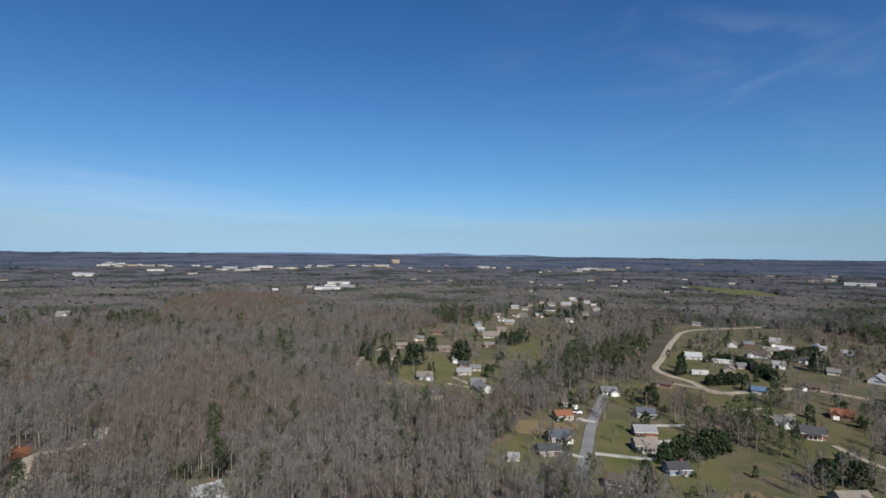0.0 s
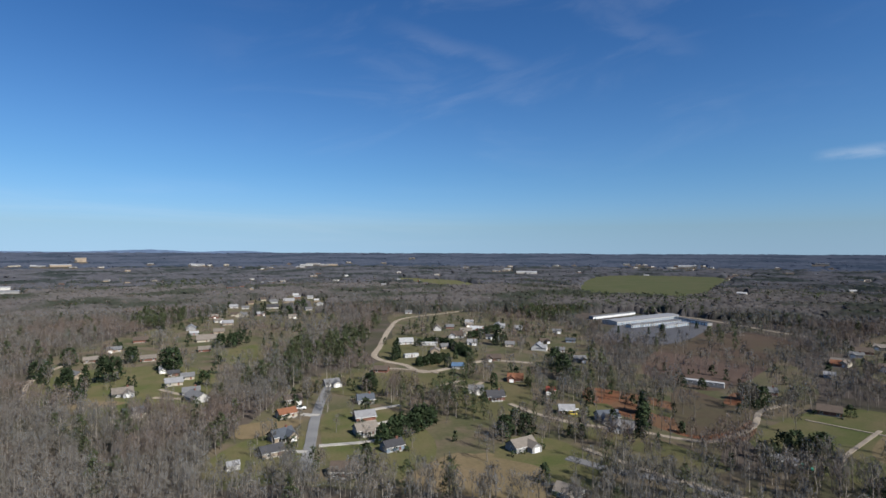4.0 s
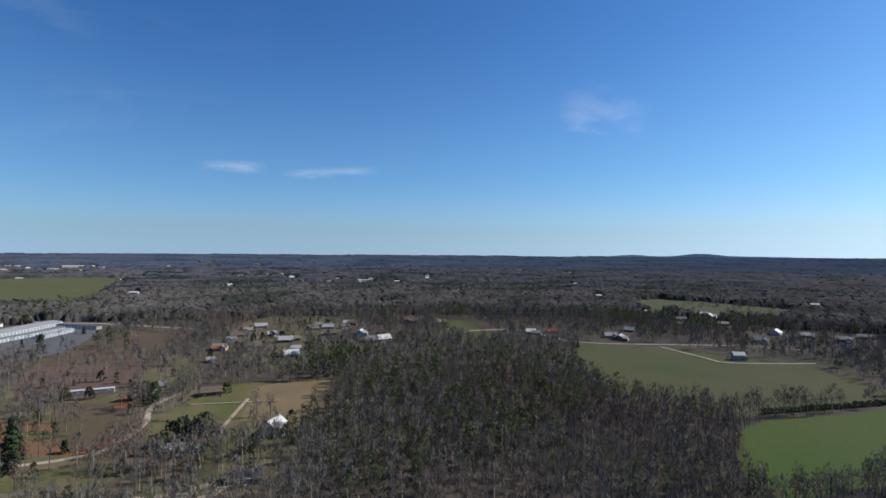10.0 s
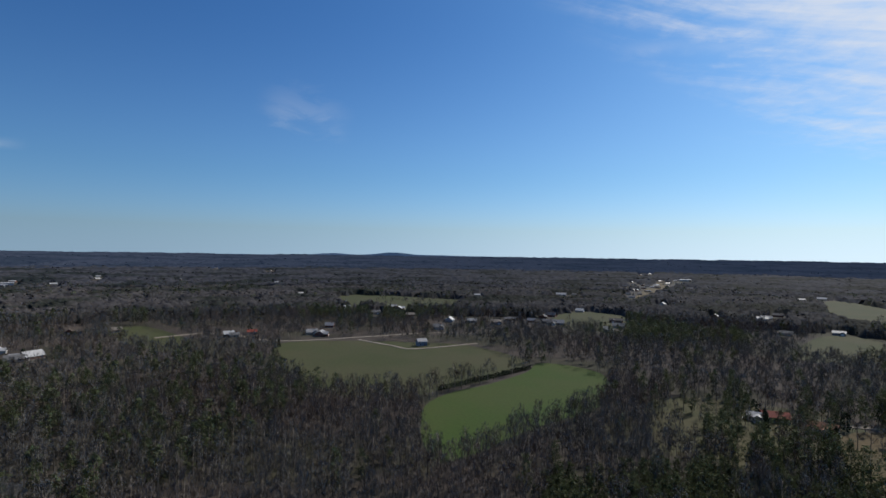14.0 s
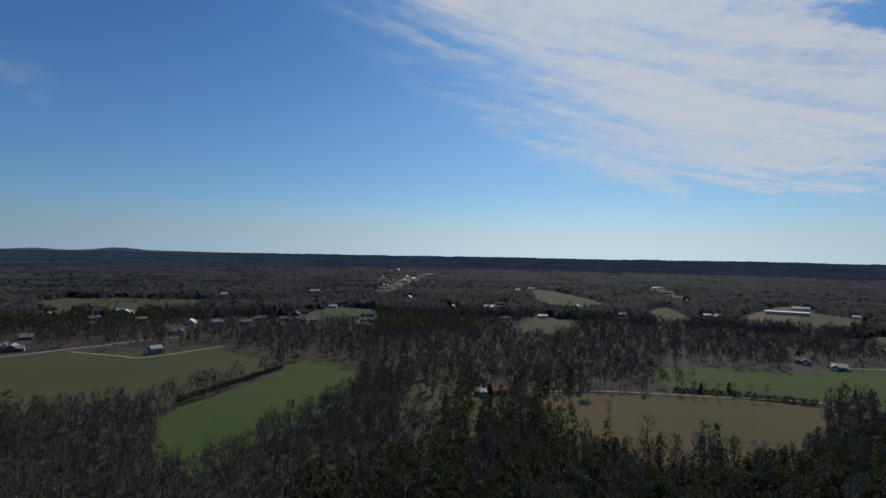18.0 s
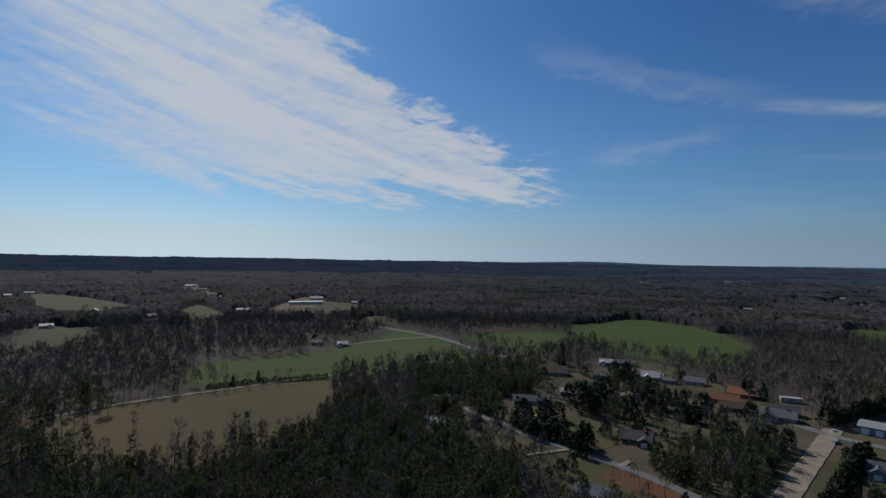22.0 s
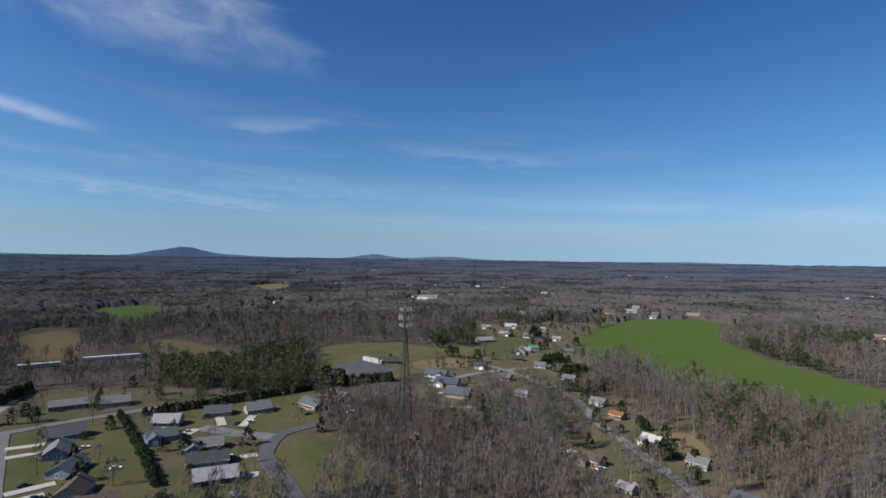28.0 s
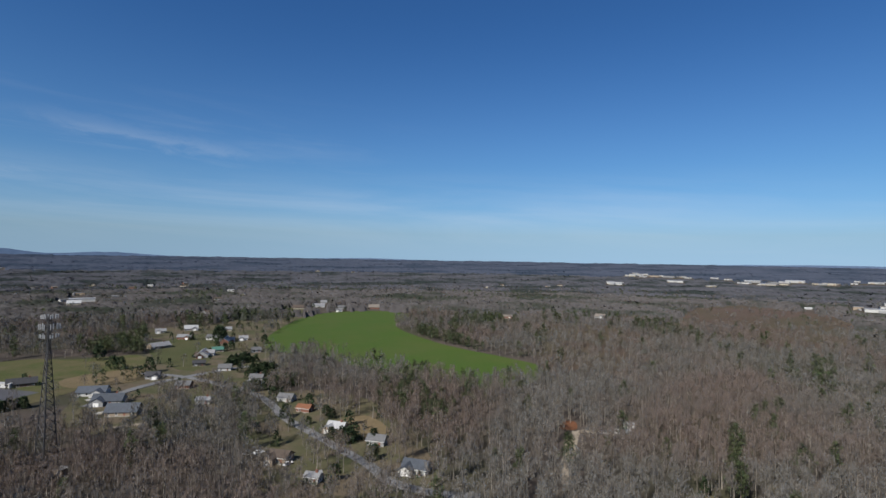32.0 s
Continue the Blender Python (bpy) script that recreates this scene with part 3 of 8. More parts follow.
TREE_KINDS = {
    "bare": ([bare_shape(s, 14, 14, 190, 5, 0.2) for s in (11, 12, 13)], 14.0, ("bark", "twig"), "bare_tree", "leafless grey-brown broadleaf tree in a yard", "tree"),
    "bud": ([bare_shape(s, 9, 12, 60, 5, 0.08) for s in (21, 22)], 9.0, ("bark", "budding"), "budding_tree", "small tree coming into yellow-green leaf", "tree"),
    "pine": ([pine_shape(s, 20, 300, 0.62, 5, 0.3) for s in (31, 32, 33)], 20.0, ("bark", "needle"), "pine_tree", "tall dark green pine with a bare lower trunk", "pine tree"),
    "cedar": ([cone_shape(s) for s in (41, 42)], 10.0, ("bark", "cedar"), "evergreen_tree", "dense dark green conical evergreen beside the yards", "evergreen tree"),
    "shrub": ([cone_shape(s, 5, 220, 0.3, 0.45, 1.0) for s in (51, 52)], 5.0, ("bark", "cedar"), "evergreen_bush", "rounded dark evergreen bush on a lawn", "bush"),
    "round": ([cone_shape(s, 10, 420, 0.5, 0.4, 1.0) for s in (61, 62)], 10.0, ("bark", "cedar"), "broad_evergreen", "broad dark evergreen tree with a rounded crown", "evergreen tree"),
    "hedge": ([cone_shape(s, 7, 560, 0.42, 0.46, 0.9) for s in (71, 72)], 7.0, ("bark", "cedar"), "hedge_cypress", "dark green cypress clipped into a tall hedge row", "evergreen tree"),
}
for i, bud in enumerate(TREE_KINDS["bud"][0]):
    rng = np.random.default_rng(300 + i)
    a, q = rng.uniform(0, 6.28, 200), rng.uniform(0.35, 1.0, 200)
    r = 2.9 * np.sqrt(rng.uniform(0.1, 1, 200)) * np.sin(np.clip((q - 0.25) * 4, 0.4, 2.4))
    TREE_KINDS["bud"][0][i] = join([(bud[0], bud[1], 0)]), clumps(rng, np.stack([r * np.cos(a), r * np.sin(a), q * 8.6], 1), rng.uniform(0.2, 0.45, 200))
TREE_MESHES = {}
tree_rng = random.Random(5)


def tree_meshes(kind):
    if kind not in TREE_MESHES:
        shapes, h, mats, name, label, category = TREE_KINDS[kind]
        TREE_MESHES[kind] = []
        for shape in shapes:
            if kind == "bud":
                (v, t, _), (v2, t2) = shape
                TREE_MESHES[kind].append((mesh_from("trunk", v, t, [mats[0]]), mesh_from("crown", v2, t2, [mats[1]])))
            else:
                v, t, m = shape
                TREE_MESHES[kind].append(tuple(mesh_from(word, v, t[m == i], [mats[i]]) for i, word in ((0, "trunk"), (1, "crown"))))
    return TREE_MESHES[kind]


def tree(kind, x, y, h, group=""):
    meshes = tree_meshes(kind)
    _, full, _, name, label, category = TREE_KINDS[kind]
    trunk, crown = meshes[tree_rng.randrange(len(meshes))]
    s = h / full
    ob = new(name)
    wide = s * tree_rng.uniform(0.88, 1.15)
    ob.matrix_world = pose(x, y, rise(x, y), 0, 0, tree_rng.uniform(0, 360)) @ Matrix.Diagonal((wide, wide, s, 1))
    tagged(ob, label, category, group or "trees in the yards")
    new("trunk", trunk).parent = ob
    new("crown", crown).parent = ob
    SPOTS.append((x, y, 2.0))
    return ob


def hedge(kind, h, points):
    """A row of evergreens along a line."""
    line = rounded(points, False, 8)
    step, carry = h * 0.56, 0.0
    LINES.append(([(v.x, v.y) for v in line], h * 0.5))
    for a, b in zip(line, line[1:]):
        length = (b - a).length
        while carry < length:
            p = a + (b - a) * carry / length
            tree(kind, p.x + tree_rng.uniform(-0.4, 0.4), p.y + tree_rng.uniform(-0.4, 0.4), h * tree_rng.uniform(0.8, 1.12), "evergreen hedge rows")
            carry += step * tree_rng.uniform(0.85, 1.2)
        carry -= length


def gable(bm, length, width, h, rise, over, thick=0.22):
    """Two roof slabs that meet at a ridge along x."""
    run = width / 2 + over
    drop = rise * over / (width / 2)
    for s in (-1, 1):
        y0, z0, z1 = s * run, h - drop, h + rise
        outline = [(y0, z0), (0, z1), (0, z1 + thick), (y0, z0 + thick)]
        prism(bm, outline if s < 0 else outline[::-1], -length / 2 - over, length / 2 + over)
    return bm


def window(parent, x, y, z, w, h, facing):
    """A framed window on a wall; facing: turn about z of its outside, 0 being -y."""
    bm = bmesh.new()
    for x0, x1, z0, z1 in ((-w / 2 - 0.12, -w / 2, -h / 2 - 0.12, h / 2 + 0.12), (w / 2, w / 2 + 0.12, -h / 2 - 0.12, h / 2 + 0.12), (-w / 2, w / 2, h / 2, h / 2 + 0.12), (-w / 2, w / 2, -h / 2 - 0.12, -h / 2), (-w / 2, w / 2, -0.03, 0.03)):
        box(bm, x0, x1, -0.08, 0.04, z0, z1)
    ob = part("window", bm, "trim", parent)
    ob.matrix_local = pose(x, y, z, 0, 0, facing)
    part("pane", box(bmesh.new(), -w / 2, w / 2, -0.03, 0.03, -h / 2, h / 2), "glass", ob)
    return ob


def roof_parts(home, length, width, h, rise, over, mat):
    part("roof", gable(bmesh.new(), length, width, h, rise, over), mat, home)


def open_view(x, y, half):
    """The open ground before a far building."""
    far = math.hypot(x, y)
    if far > 340:
        LINES.append(([(x, y), (x * 0.9, y * 0.9)], half + far * 0.004))


def house(x, y, turn, length, width, roof, wall, h=2.9, rise=0.0, wing=0, porch=0, chimney=0, kind="house"):
    """A gabled house, its ridge along its own x axis."""
    far = math.hypot(x, y)
    pick = random.Random(round(x * 7 + y * 3))
    if far < 1100 and width < 7.5:   # the homes are nearly as deep as they are long
        width = length * pick.uniform(0.66, 0.8)
    rise = rise or width * pick.uniform(0.27, 0.36)
    if wall == "white":
        wall = pick.choice(("white", "cream", "tan", "white", "brick", "grey"))
    if far < 900:
        wing = wing or pick.choice((0, 0, 0, 1, -1))
        chimney = chimney or pick.choice((0, 0, 1))
    words = {"light": "light grey", "slate": "slate-grey", "dark": "dark shingle", "tan": "tan shingle", "brown": "brown shingle", "grey": "grey shingle", "red": "red metal", "rust": "rusty red", "white": "white metal", "blue": "blue metal", "green": "green metal"}
    wall_words = {"brick": "red brick", "wood": "brown wooden", "cream": "cream siding", "white": "white siding", "blue": "blue-grey siding", "grey": "grey siding", "tan": "tan siding", "dark": "dark wooden", "brown": "brown siding"}
    home = empty(kind, x, y, 0, turn, "%s %s with %s walls and a %s roof" % ("one-storey" if h < 4 else "two-storey", kind.replace("_", " "), wall_words[wall], words[roof]), kind.replace("_", " "), "homes along the streets")
    SPOTS.append((x, y, max(length, width) * 0.5 + 4.5 + far * 0.008))
    open_view(x, y, length * 0.5)
    if far < 1000:
        HOMES.append((x, y, length, width, radians(turn)))
    hw, hl = width / 2, length / 2
    part("wall", prism(bmesh.new(), [(-hw, 0), (hw, 0), (hw, h), (0, h + rise), (-hw, h)], -hl, hl), "wall_" + wall, home)
    roof_parts(home, length, width, h, rise, 0.5, "roof_" + roof)
    if far < 900:
        part("foundation", box(bmesh.new(), -hl - 0.06, hl + 0.06, -hw - 0.06, hw + 0.06, 0, 0.45), "concrete", home)
        count = max(2, int(length / 3.6)) if far < 560 else 0
        floors = [1.55] if h < 4 else [1.55, 4.3]
        for z in floors:
            for i in range(count):
                u = -hl + length * (i + 0.5) / count
                if z > 2 or i != count // 2:
                    window(home, u, -hw, z, 1.1, 1.3, 0)
                window(home, u, hw, z, 1.1, 1.3, 180)
        u = -hl + length * (count // 2 + 0.5) / max(1, count) if count else 0.0
        part("door", box(bmesh.new(), u - 0.5, u + 0.5, -hw - 0.07, -hw + 0.05, 0.4, 2.45), "door", home)
        if far < 340:
            part("doorstep", box(bmesh.new(), u - 0.9, u + 0.9, -hw - 1.3, -hw, 0, 0.35, 0.03), "concrete", home)
            for s in (-1, 1):
                window(home, s * hl, 0.0, 1.55, 1.0, 1.2, 90 * s)
                bm = box(bmesh.new(), -hl - 0.55, hl + 0.55, s * (hw + 0.5) - 0.08, s * (hw + 0.5) + 0.08, h - rise * 0.5 / hw - 0.05, h - rise * 0.5 / hw + 0.12)
                part("gutter", bm, "trim", home)
            part("vent_pipe", tube(bmesh.new(), (hl * 0.3, hw * 0.4, h + rise * 0.5), (hl * 0.3, hw * 0.4, h + rise * 0.6 + 0.8), 0.07), "steel", home)
    if chimney:
        bm = box(bmesh.new(), hl * 0.5 - 0.5, hl * 0.5 + 0.5, -0.35, 0.35, h, h + rise + 0.9)
        box(bm, hl * 0.5 - 0.58, hl * 0.5 + 0.58, -0.43, 0.43, h + rise + 0.9, h + rise + 1.05)
        part("chimney", bm, "wall_brick", home)
    if wing:
        w2, l2 = width * 0.72, width * 0.5 + 3.5
        u = hl * 0.5 * (1 if wing > 0 else -1)
        ob = part("wing", prism(bmesh.new(), [(-w2 / 2, 0), (w2 / 2, 0), (w2 / 2, h), (0, h + rise * 0.72), (-w2 / 2, h)], 0, l2), "wall_" + wall, home)
        ob.matrix_local = pose(u, 0, 0, 0, 0, -90)
        top = part("wing_roof", gable(bmesh.new(), l2, w2, h, rise * 0.72, 0.4), "roof_" + roof, home)
        top.matrix_local = pose(u, -l2 / 2, 0.01, 0, 0, -90)
        if far < 900:
            part("garage_door", box(bmesh.new(), u - 1.4, u + 1.4, -l2 - 0.06, -l2 + 0.05, 0.1, 2.3), "trim", home)
    if porch:
        part("porch_roof", prism(bmesh.new(), [(-hw - 2.4, h - 0.55), (-hw + 0.2, h - 0.05), (-hw + 0.2, h + 0.08), (-hw - 2.4, h - 0.42)], -hl * 0.6, hl * 0.6), "roof_" + roof, home)
        part("porch_floor", box(bmesh.new(), -hl * 0.6, hl * 0.6, -hw - 2.3, -hw, 0, 0.4), "concrete", home)
        for i in range(4):
            u = -hl * 0.57 + i * hl * 0.38
            part("post", box(bmesh.new(), u - 0.07, u + 0.07, -hw - 2.25, -hw - 2.11, 0.4, h - 0.5), "trim", home)
    return home


def shed(x, y, turn, length, width, roof, wall, h=2.3):
    ob = empty("shed", x, y, 0, turn, "small garden shed with a %s roof" % roof, "shed", "sheds in the yards")
    SPOTS.append((x, y, max(length, width) * 0.5 + 2))
    hw, hl, rise = width / 2, length / 2, width * 0.3
    part("wall", prism(bmesh.new(), [(-hw, 0), (hw, 0), (hw, h), (0, h + rise), (-hw, h)], -hl, hl), "wall_" + wall, ob)
    part("roof", gable(bmesh.new(), length, width, h, rise, 0.2, 0.1), "roof_" + roof, ob)
    part("door", box(bmesh.new(), -0.7, 0.7, -hw - 0.06, -hw + 0.04, 0.1, 2.0), "wall_grey", ob)


def trailer(x, y, turn, length, roof="white", wall="white", width=4.3):
    """A mobile home on piers, with a low roof."""
    ob = empty("mobile_home", x, y, 0, turn, "long %s mobile home with a low %s roof" % (wall, roof), "mobile home", "mobile homes")
    SPOTS.append((x, y, length * 0.5 + 3))
    open_view(x, y, length * 0.5)
    hw, hl = width / 2, length / 2
    part("body", prism(bmesh.new(), [(-hw, 0.6), (hw, 0.6), (hw, 3.1), (-hw, 3.1)], -hl, hl), "wall_" + wall, ob)
    part("skirt", box(bmesh.new(), -hl + 0.05, hl - 0.05, -hw + 0.05, hw - 0.05, 0, 0.6), "wall_grey", ob)
    part("roof", gable(bmesh.new(), length, width, 3.1, 0.45, 0.12, 0.1), "roof_" + roof, ob)
    for i in range(int(length / 3.2)):
        for s in (-1, 1):
            window(ob, -hl + 1.6 + 3.2 * i, s * hw, 2.0, 1.0, 0.9, 0 if s < 0 else 180)
    part("door", box(bmesh.new(), -0.45, 0.45, -hw - 0.06, -hw + 0.03, 0.65, 2.7), "door", ob)


def big(x, y, turn, length, width, h, roof, wall, bays=0):
    """A wide metal building with a low ridge and doors along its side."""
    ob = empty("warehouse", x, y, 0, turn, "wide %s-walled metal building with a low %s roof" % (wall, roof), "warehouse", "large buildings")
    SPOTS.append((x, y, max(length, width) * 0.35 + 8))
    open_view(x, y, length * 0.5)
    hw, hl, rise = width / 2, length / 2, width * 0.06
    LINES.append(([tuple((Matrix.Rotation(radians(turn), 2) @ Vector((s * hl, 0)) + Vector((x, y)))) for s in (-1, 1)], hw + 8))
    part("wall", prism(bmesh.new(), [(-hw, 0), (hw, 0), (hw, h), (0, h + rise), (-hw, h)], -hl, hl), "wall_" + wall, ob)
    part("roof", gable(bmesh.new(), length, width, h, rise, 0.5, 0.3), "roof_" + roof, ob)
    if math.hypot(x, y) > 1200:
        pick = random.Random(round(x + y))
        for k in range(2):
            u, a, b = pick.uniform(-0.9, 0.9) * hl, pick.uniform(0.12, 0.3) * length, pick.uniform(0.4, 0.8) * h
            part("annex", box(bmesh.new(), u - a / 2, u + a / 2, -hw - pick.uniform(4, 12), -hw, 0, b), "wall_" + pick.choice(("grey", "tan", "dark", "white")), ob)
    for i in range(int(bays)):
        u = -hl + length * (i + 0.5) / bays
        w = min(3.2, length / bays * 0.7)
        for s in (-1, 1):
            part("bay_door", box(bmesh.new(), u - w / 2, u + w / 2, s * hw - 0.06, s * hw + 0.06, 0.1, min(h * 0.8, 3.4)), "trim" if wall != "white" else "wall_blue", ob)


PAINTS = {"white": (0.75, 0.75, 0.75), "black": (0.02, 0.02, 0.022), "silver": (0.45, 0.46, 0.48), "red": (0.35, 0.03, 0.02), "blue": (0.04, 0.08, 0.2), "grey": (0.14, 0.14, 0.15), "yellow": (0.6, 0.45, 0.05), "green": (0.03, 0.25, 0.2)}
for key, c in PAINTS.items():
    M["paint_" + key] = material("paint_" + key, c, 0.3, spec=0.5, fine=0.8)
CAR = {}


def car_meshes():
    """Body, cabin and wheel of an ordinary saloon, its nose along +x."""
    if not CAR:
        bm = bmesh.new()
        prism(bm, [(0, 0)] * 0 or [(-0.9, 0.3), (0.9, 0.3), (0.92, 0.75), (0.86, 0.95), (-0.86, 0.95), (-0.92, 0.75)], -2.25, 2.25)
        for v in bm.verts:
            if abs(v.co.x) > 2:
                v.co.z = 0.3 + (v.co.z - 0.3) * 0.82
                v.co.y *= 0.9
        bmesh.ops.bevel(bm, geom=list(bm.edges), offset=0.06, segments=1, affect="EDGES")
        cabin = bmesh.new()
        lower = [cabin.verts.new(p) for p in ((-1.7, -0.8, 0.93), (0.9, -0.8, 0.93), (0.9, 0.8, 0.93), (-1.7, 0.8, 0.93))]
        upper = [cabin.verts.new(p) for p in ((-1.15, -0.62, 1.44), (0.15, -0.62, 1.44), (0.15, 0.62, 1.44), (-1.15, 0.62, 1.44))]
        for i in range(4):
            cabin.faces.new((lower[i], lower[(i + 1) % 4], upper[(i + 1) % 4], upper[i]))
        cabin.faces.new(upper)
        top = bmesh.new()
        box(top, -1.18, 0.18, -0.64, 0.64, 1.43, 1.48, 0.02)
        wheel = bmesh.new()
        tube(wheel, (0, -0.12, 0), (0, 0.12, 0), 0.33, 0.33, 12)
        lamp = bmesh.new()
        box(lamp, -0.04, 0.04, -0.2, 0.2, -0.07, 0.07, 0.01)
        for name, b in (("body", bm), ("cabin_glass", cabin), ("car_roof", top), ("wheel", wheel), ("headlight", lamp)):
            CAR[name] = bpy.data.meshes.new(name)
            b.to_mesh(CAR[name])
            b.free()
        for name, mat in (("cabin_glass", "glass"), ("wheel", "rubber"), ("headlight", "antenna")):
            CAR[name].materials.append(M[mat])
    return CAR


def car(x, y, turn, paint, tall=1.0):
    meshes = car_meshes()
    ob = empty("car", x, y, 0, turn, "%s car parked on the drive" % paint, "car", "parked cars")
    ob.scale = (1 + (tall - 1) * 0.4, 1, tall)
    SPOTS.append((x, y, 4.0))
    for name in ("body", "car_roof"):
        key = name + paint
        if key not in CAR:
            CAR[key] = meshes[name].copy()
            CAR[key].materials.append(M["paint_" + paint])
        new(name, CAR[key]).parent = ob
    new("cabin_glass", meshes["cabin_glass"]).parent = ob
    for sx in (-1.4, 1.4):
        for sy in (-0.8, 0.8):
            w = new("wheel", meshes["wheel"])
            w.parent, w.location = ob, (sx, sy, 0.33)
    for sy in (-0.6, 0.6):
        w = new("headlight", meshes["headlight"])
        w.parent, w.location = ob, (2.22, sy, 0.66)

# ---- distance ----
HILLS = ((-110.0, 0.72, 2.0), (-107.5, 0.25, 5.0), (-84.0, 0.34, 4.0), (-112.8, 0.3, 1.6), (-91.6, 0.5, 2.2), (-60.0, 0.15, 5.0), (0.0, 0.3, 4.0), (8.0, 0.22, 3.0),
         (114.0, 0.28, 2.0), (108.0, 0.2, 2.2), (208.0, 0.25, 6.0), (-15.0, 0.2, 9.0), (-130.0, 0.15, 10.0), (118.0, 0.12, 6.0))


def hill_line(az):
    """How far the skyline stands above eye level, in degrees, at a bearing."""
    e = -0.24 + 0.03 * noise.noise((az / 3.0, 0, 0)) + 0.02 * noise.noise((az / 0.7, 3, 0))
    for centre, top, width in HILLS:
        d = (az - centre + 180) % 360 - 180
        e += top * math.exp(-(d / width) ** 2) * (1 + 0.12 * noise.noise((az * 1.3, centre, 0)))
    return e


bm = bmesh.new()
rows = []
for i in range(1440):
    az = i / 4
    s, c = math.sin(radians(az)), math.cos(radians(az))
    top = EYE + 4920 * math.tan(radians(hill_line(az)))
    low = EYE + 4920 * math.tan(radians(-0.3))
    rows.append([bm.verts.new((r * s, r * c, z)) for r, z in ((4862, 20), (4885, low - 6), (4900, min(low, top)), (4925, top), (4950, -5))])
for a, b in zip(rows, rows[1:] + rows[:1]):
    for i in range(4):
        bm.faces.new((a[i], b[i], b[i + 1], a[i + 1]))
bmesh.ops.recalc_face_normals(bm, faces=bm.faces)
tagged(part("backdrop", bm, "hill"), "far wooded ridges and low mountains on the skyline, coloured blue for haze", "hills", kind="structure")
# ---- yards ----
zone("0.45", [(55.3, 604), (176.9, 1024.2), (319.5, 1026.2), (193.8, 604), (125.7, 536), (62.4, 476.5)])
zone("0.58", [(21.7, 234.9), (45.1, 283.3), (102.9, 372.1), (183, 413.9), (267.6, 590.8), (463.4, 754.2), (460.4, 552), (379.1, 375.4), (245.9, 214.3), (171.5, 159.2), (119.7, 163), (76.3, 181.1)])
zone("0.42", [(-50.7, 345.5), (-70.7, 514.5), (-21.1, 632.3), (46, 748.3), (185, 1035.5), (296.9, 929.1), (119, 487), (35, 331.2), (-9.7, 307.3)])
zone("0.75", [(151.9, 193.6), (277.7, 310.3), (380.4, 260.6), (462.8, 256.9), (360.8, 173), (222.8, 146.3), (197.1, 114), (180, 118)])
zone("0.6", [(507, 218.6), (693.5, 266.1), (722.3, 161.1), (468.6, 114.8), (392, 127.2)])
zone("0.52", [(182.9, 105.7), (227.7, 126), (248.6, 106.9), (247.2, 77.1), (209.7, 60.5), (190.6, 72.7)])
zone("0.6", [(164.6, -263), (184.4, -315.9), (150.8, -342.7), (110.6, -291), (125, -243.1)])
zone("0.2", [(-55.6, -297.1), (-100.7, -296.3), (-171.7, -381.3), (-276.6, -435.3), (-283.7, -364.6), (-284.7, -245.5), (-228.4, -204.8), (-134.6, -147.7), (-83.7, -183.2), (-84.3, -239.4)])
zone("0.03", [(-151.5, -150.1), (-273.7, -232.1), (-333.2, -261.9), (-372.5, -177.2), (-356.3, -84.8), (-358.4, -43.8), (-286.6, -34.8), (-209.7, -10.8)])
zone("0.35", [(-327.1, 17.7), (-414.7, 37.8), (-691.7, 176), (-891.9, 372.5), (-719.3, 318.7), (-330.7, 122.8), (-329.4, 84.6), (-304.8, 46.2)])
zone("0.5", [(-330.7, 122.8), (-315.6, 165.1), (-249.5, 165.6), (-173.5, 136.6), (-162, 122.6), (-178.4, 80), (-229.6, 74.9)])
zone("0.6", [(-96.2, 190.4), (-99.6, 205.5), (-78.1, 206.1), (-70.3, 191.1)])
# ---- open ground ----
scrub("0.35", [(-362.4, 643.3), (-513, 1024.8), (-499.8, 1201.1), (-305.7, 1098.1), (-232, 941), (-185, 691.9), (-171.5, 573.7), (-234.1, 627.6), (-309.9, 727.2)])
scrub("0.6", [(-310.8, 349.4), (-487.1, 574.1), (-485.2, 635), (-384.7, 614), (-304, 530.3), (-243.9, 383.3), (-268.4, 351.8)])
field("lawn", [(709.1, 1571.7), (776.6, 1499.8), (824.1, 1408.8), (757.7, 1161.1), (672.9, 1087.5), (605.7, 1144.9)])
field("pasture", [(807.8, 852.9), (1369.3, 1356.9), (1634.8, 1282), (1665, 1085.1), (1146.7, 772.4), (889.9, 640), (813.9, 710.1)])
cover("brush", 0.2, [(332.1, 283.5), (488.6, 366.8), (567, 357.3), (566.6, 304.4), (495.6, 263.2), (336.7, 212.1), (308, 231.2)])
cover("brush", 0.12, [(451.1, 320.8), (503.8, 317.4), (536.5, 275.0), (478.2, 248.1), (425.9, 277.4)])
cover("clay", 0.1, [(230.5, 239.6), (250.2, 256.4), (261, 240.4), (267.3, 219.4), (273.3, 179.7), (275.1, 162.9), (247.4, 149.6), (227.2, 161.3), (224.4, 190.4), (224.9, 216.9)])
cover("lawn", 0.03, [(251.8, 150.7), (307.6, 158.9), (343.5, 156.3), (355.4, 136), (368.2, 83.9), (297.6, 70), (261.9, 69.8), (241, 86.4), (234.8, 112.3), (237.7, 134.6)])
cover("straw", 0.03, [(323.3, 123.7), (350.9, 126), (364.9, 83.1), (297.6, 70), (270.3, 73.6), (265.9, 92.2), (276.3, 112.2)])
cover("grass", 0.2, [(255, 227.4), (255, 209.3), (256.3, 182.1), (245.7, 184.5), (242.4, 202.3)])
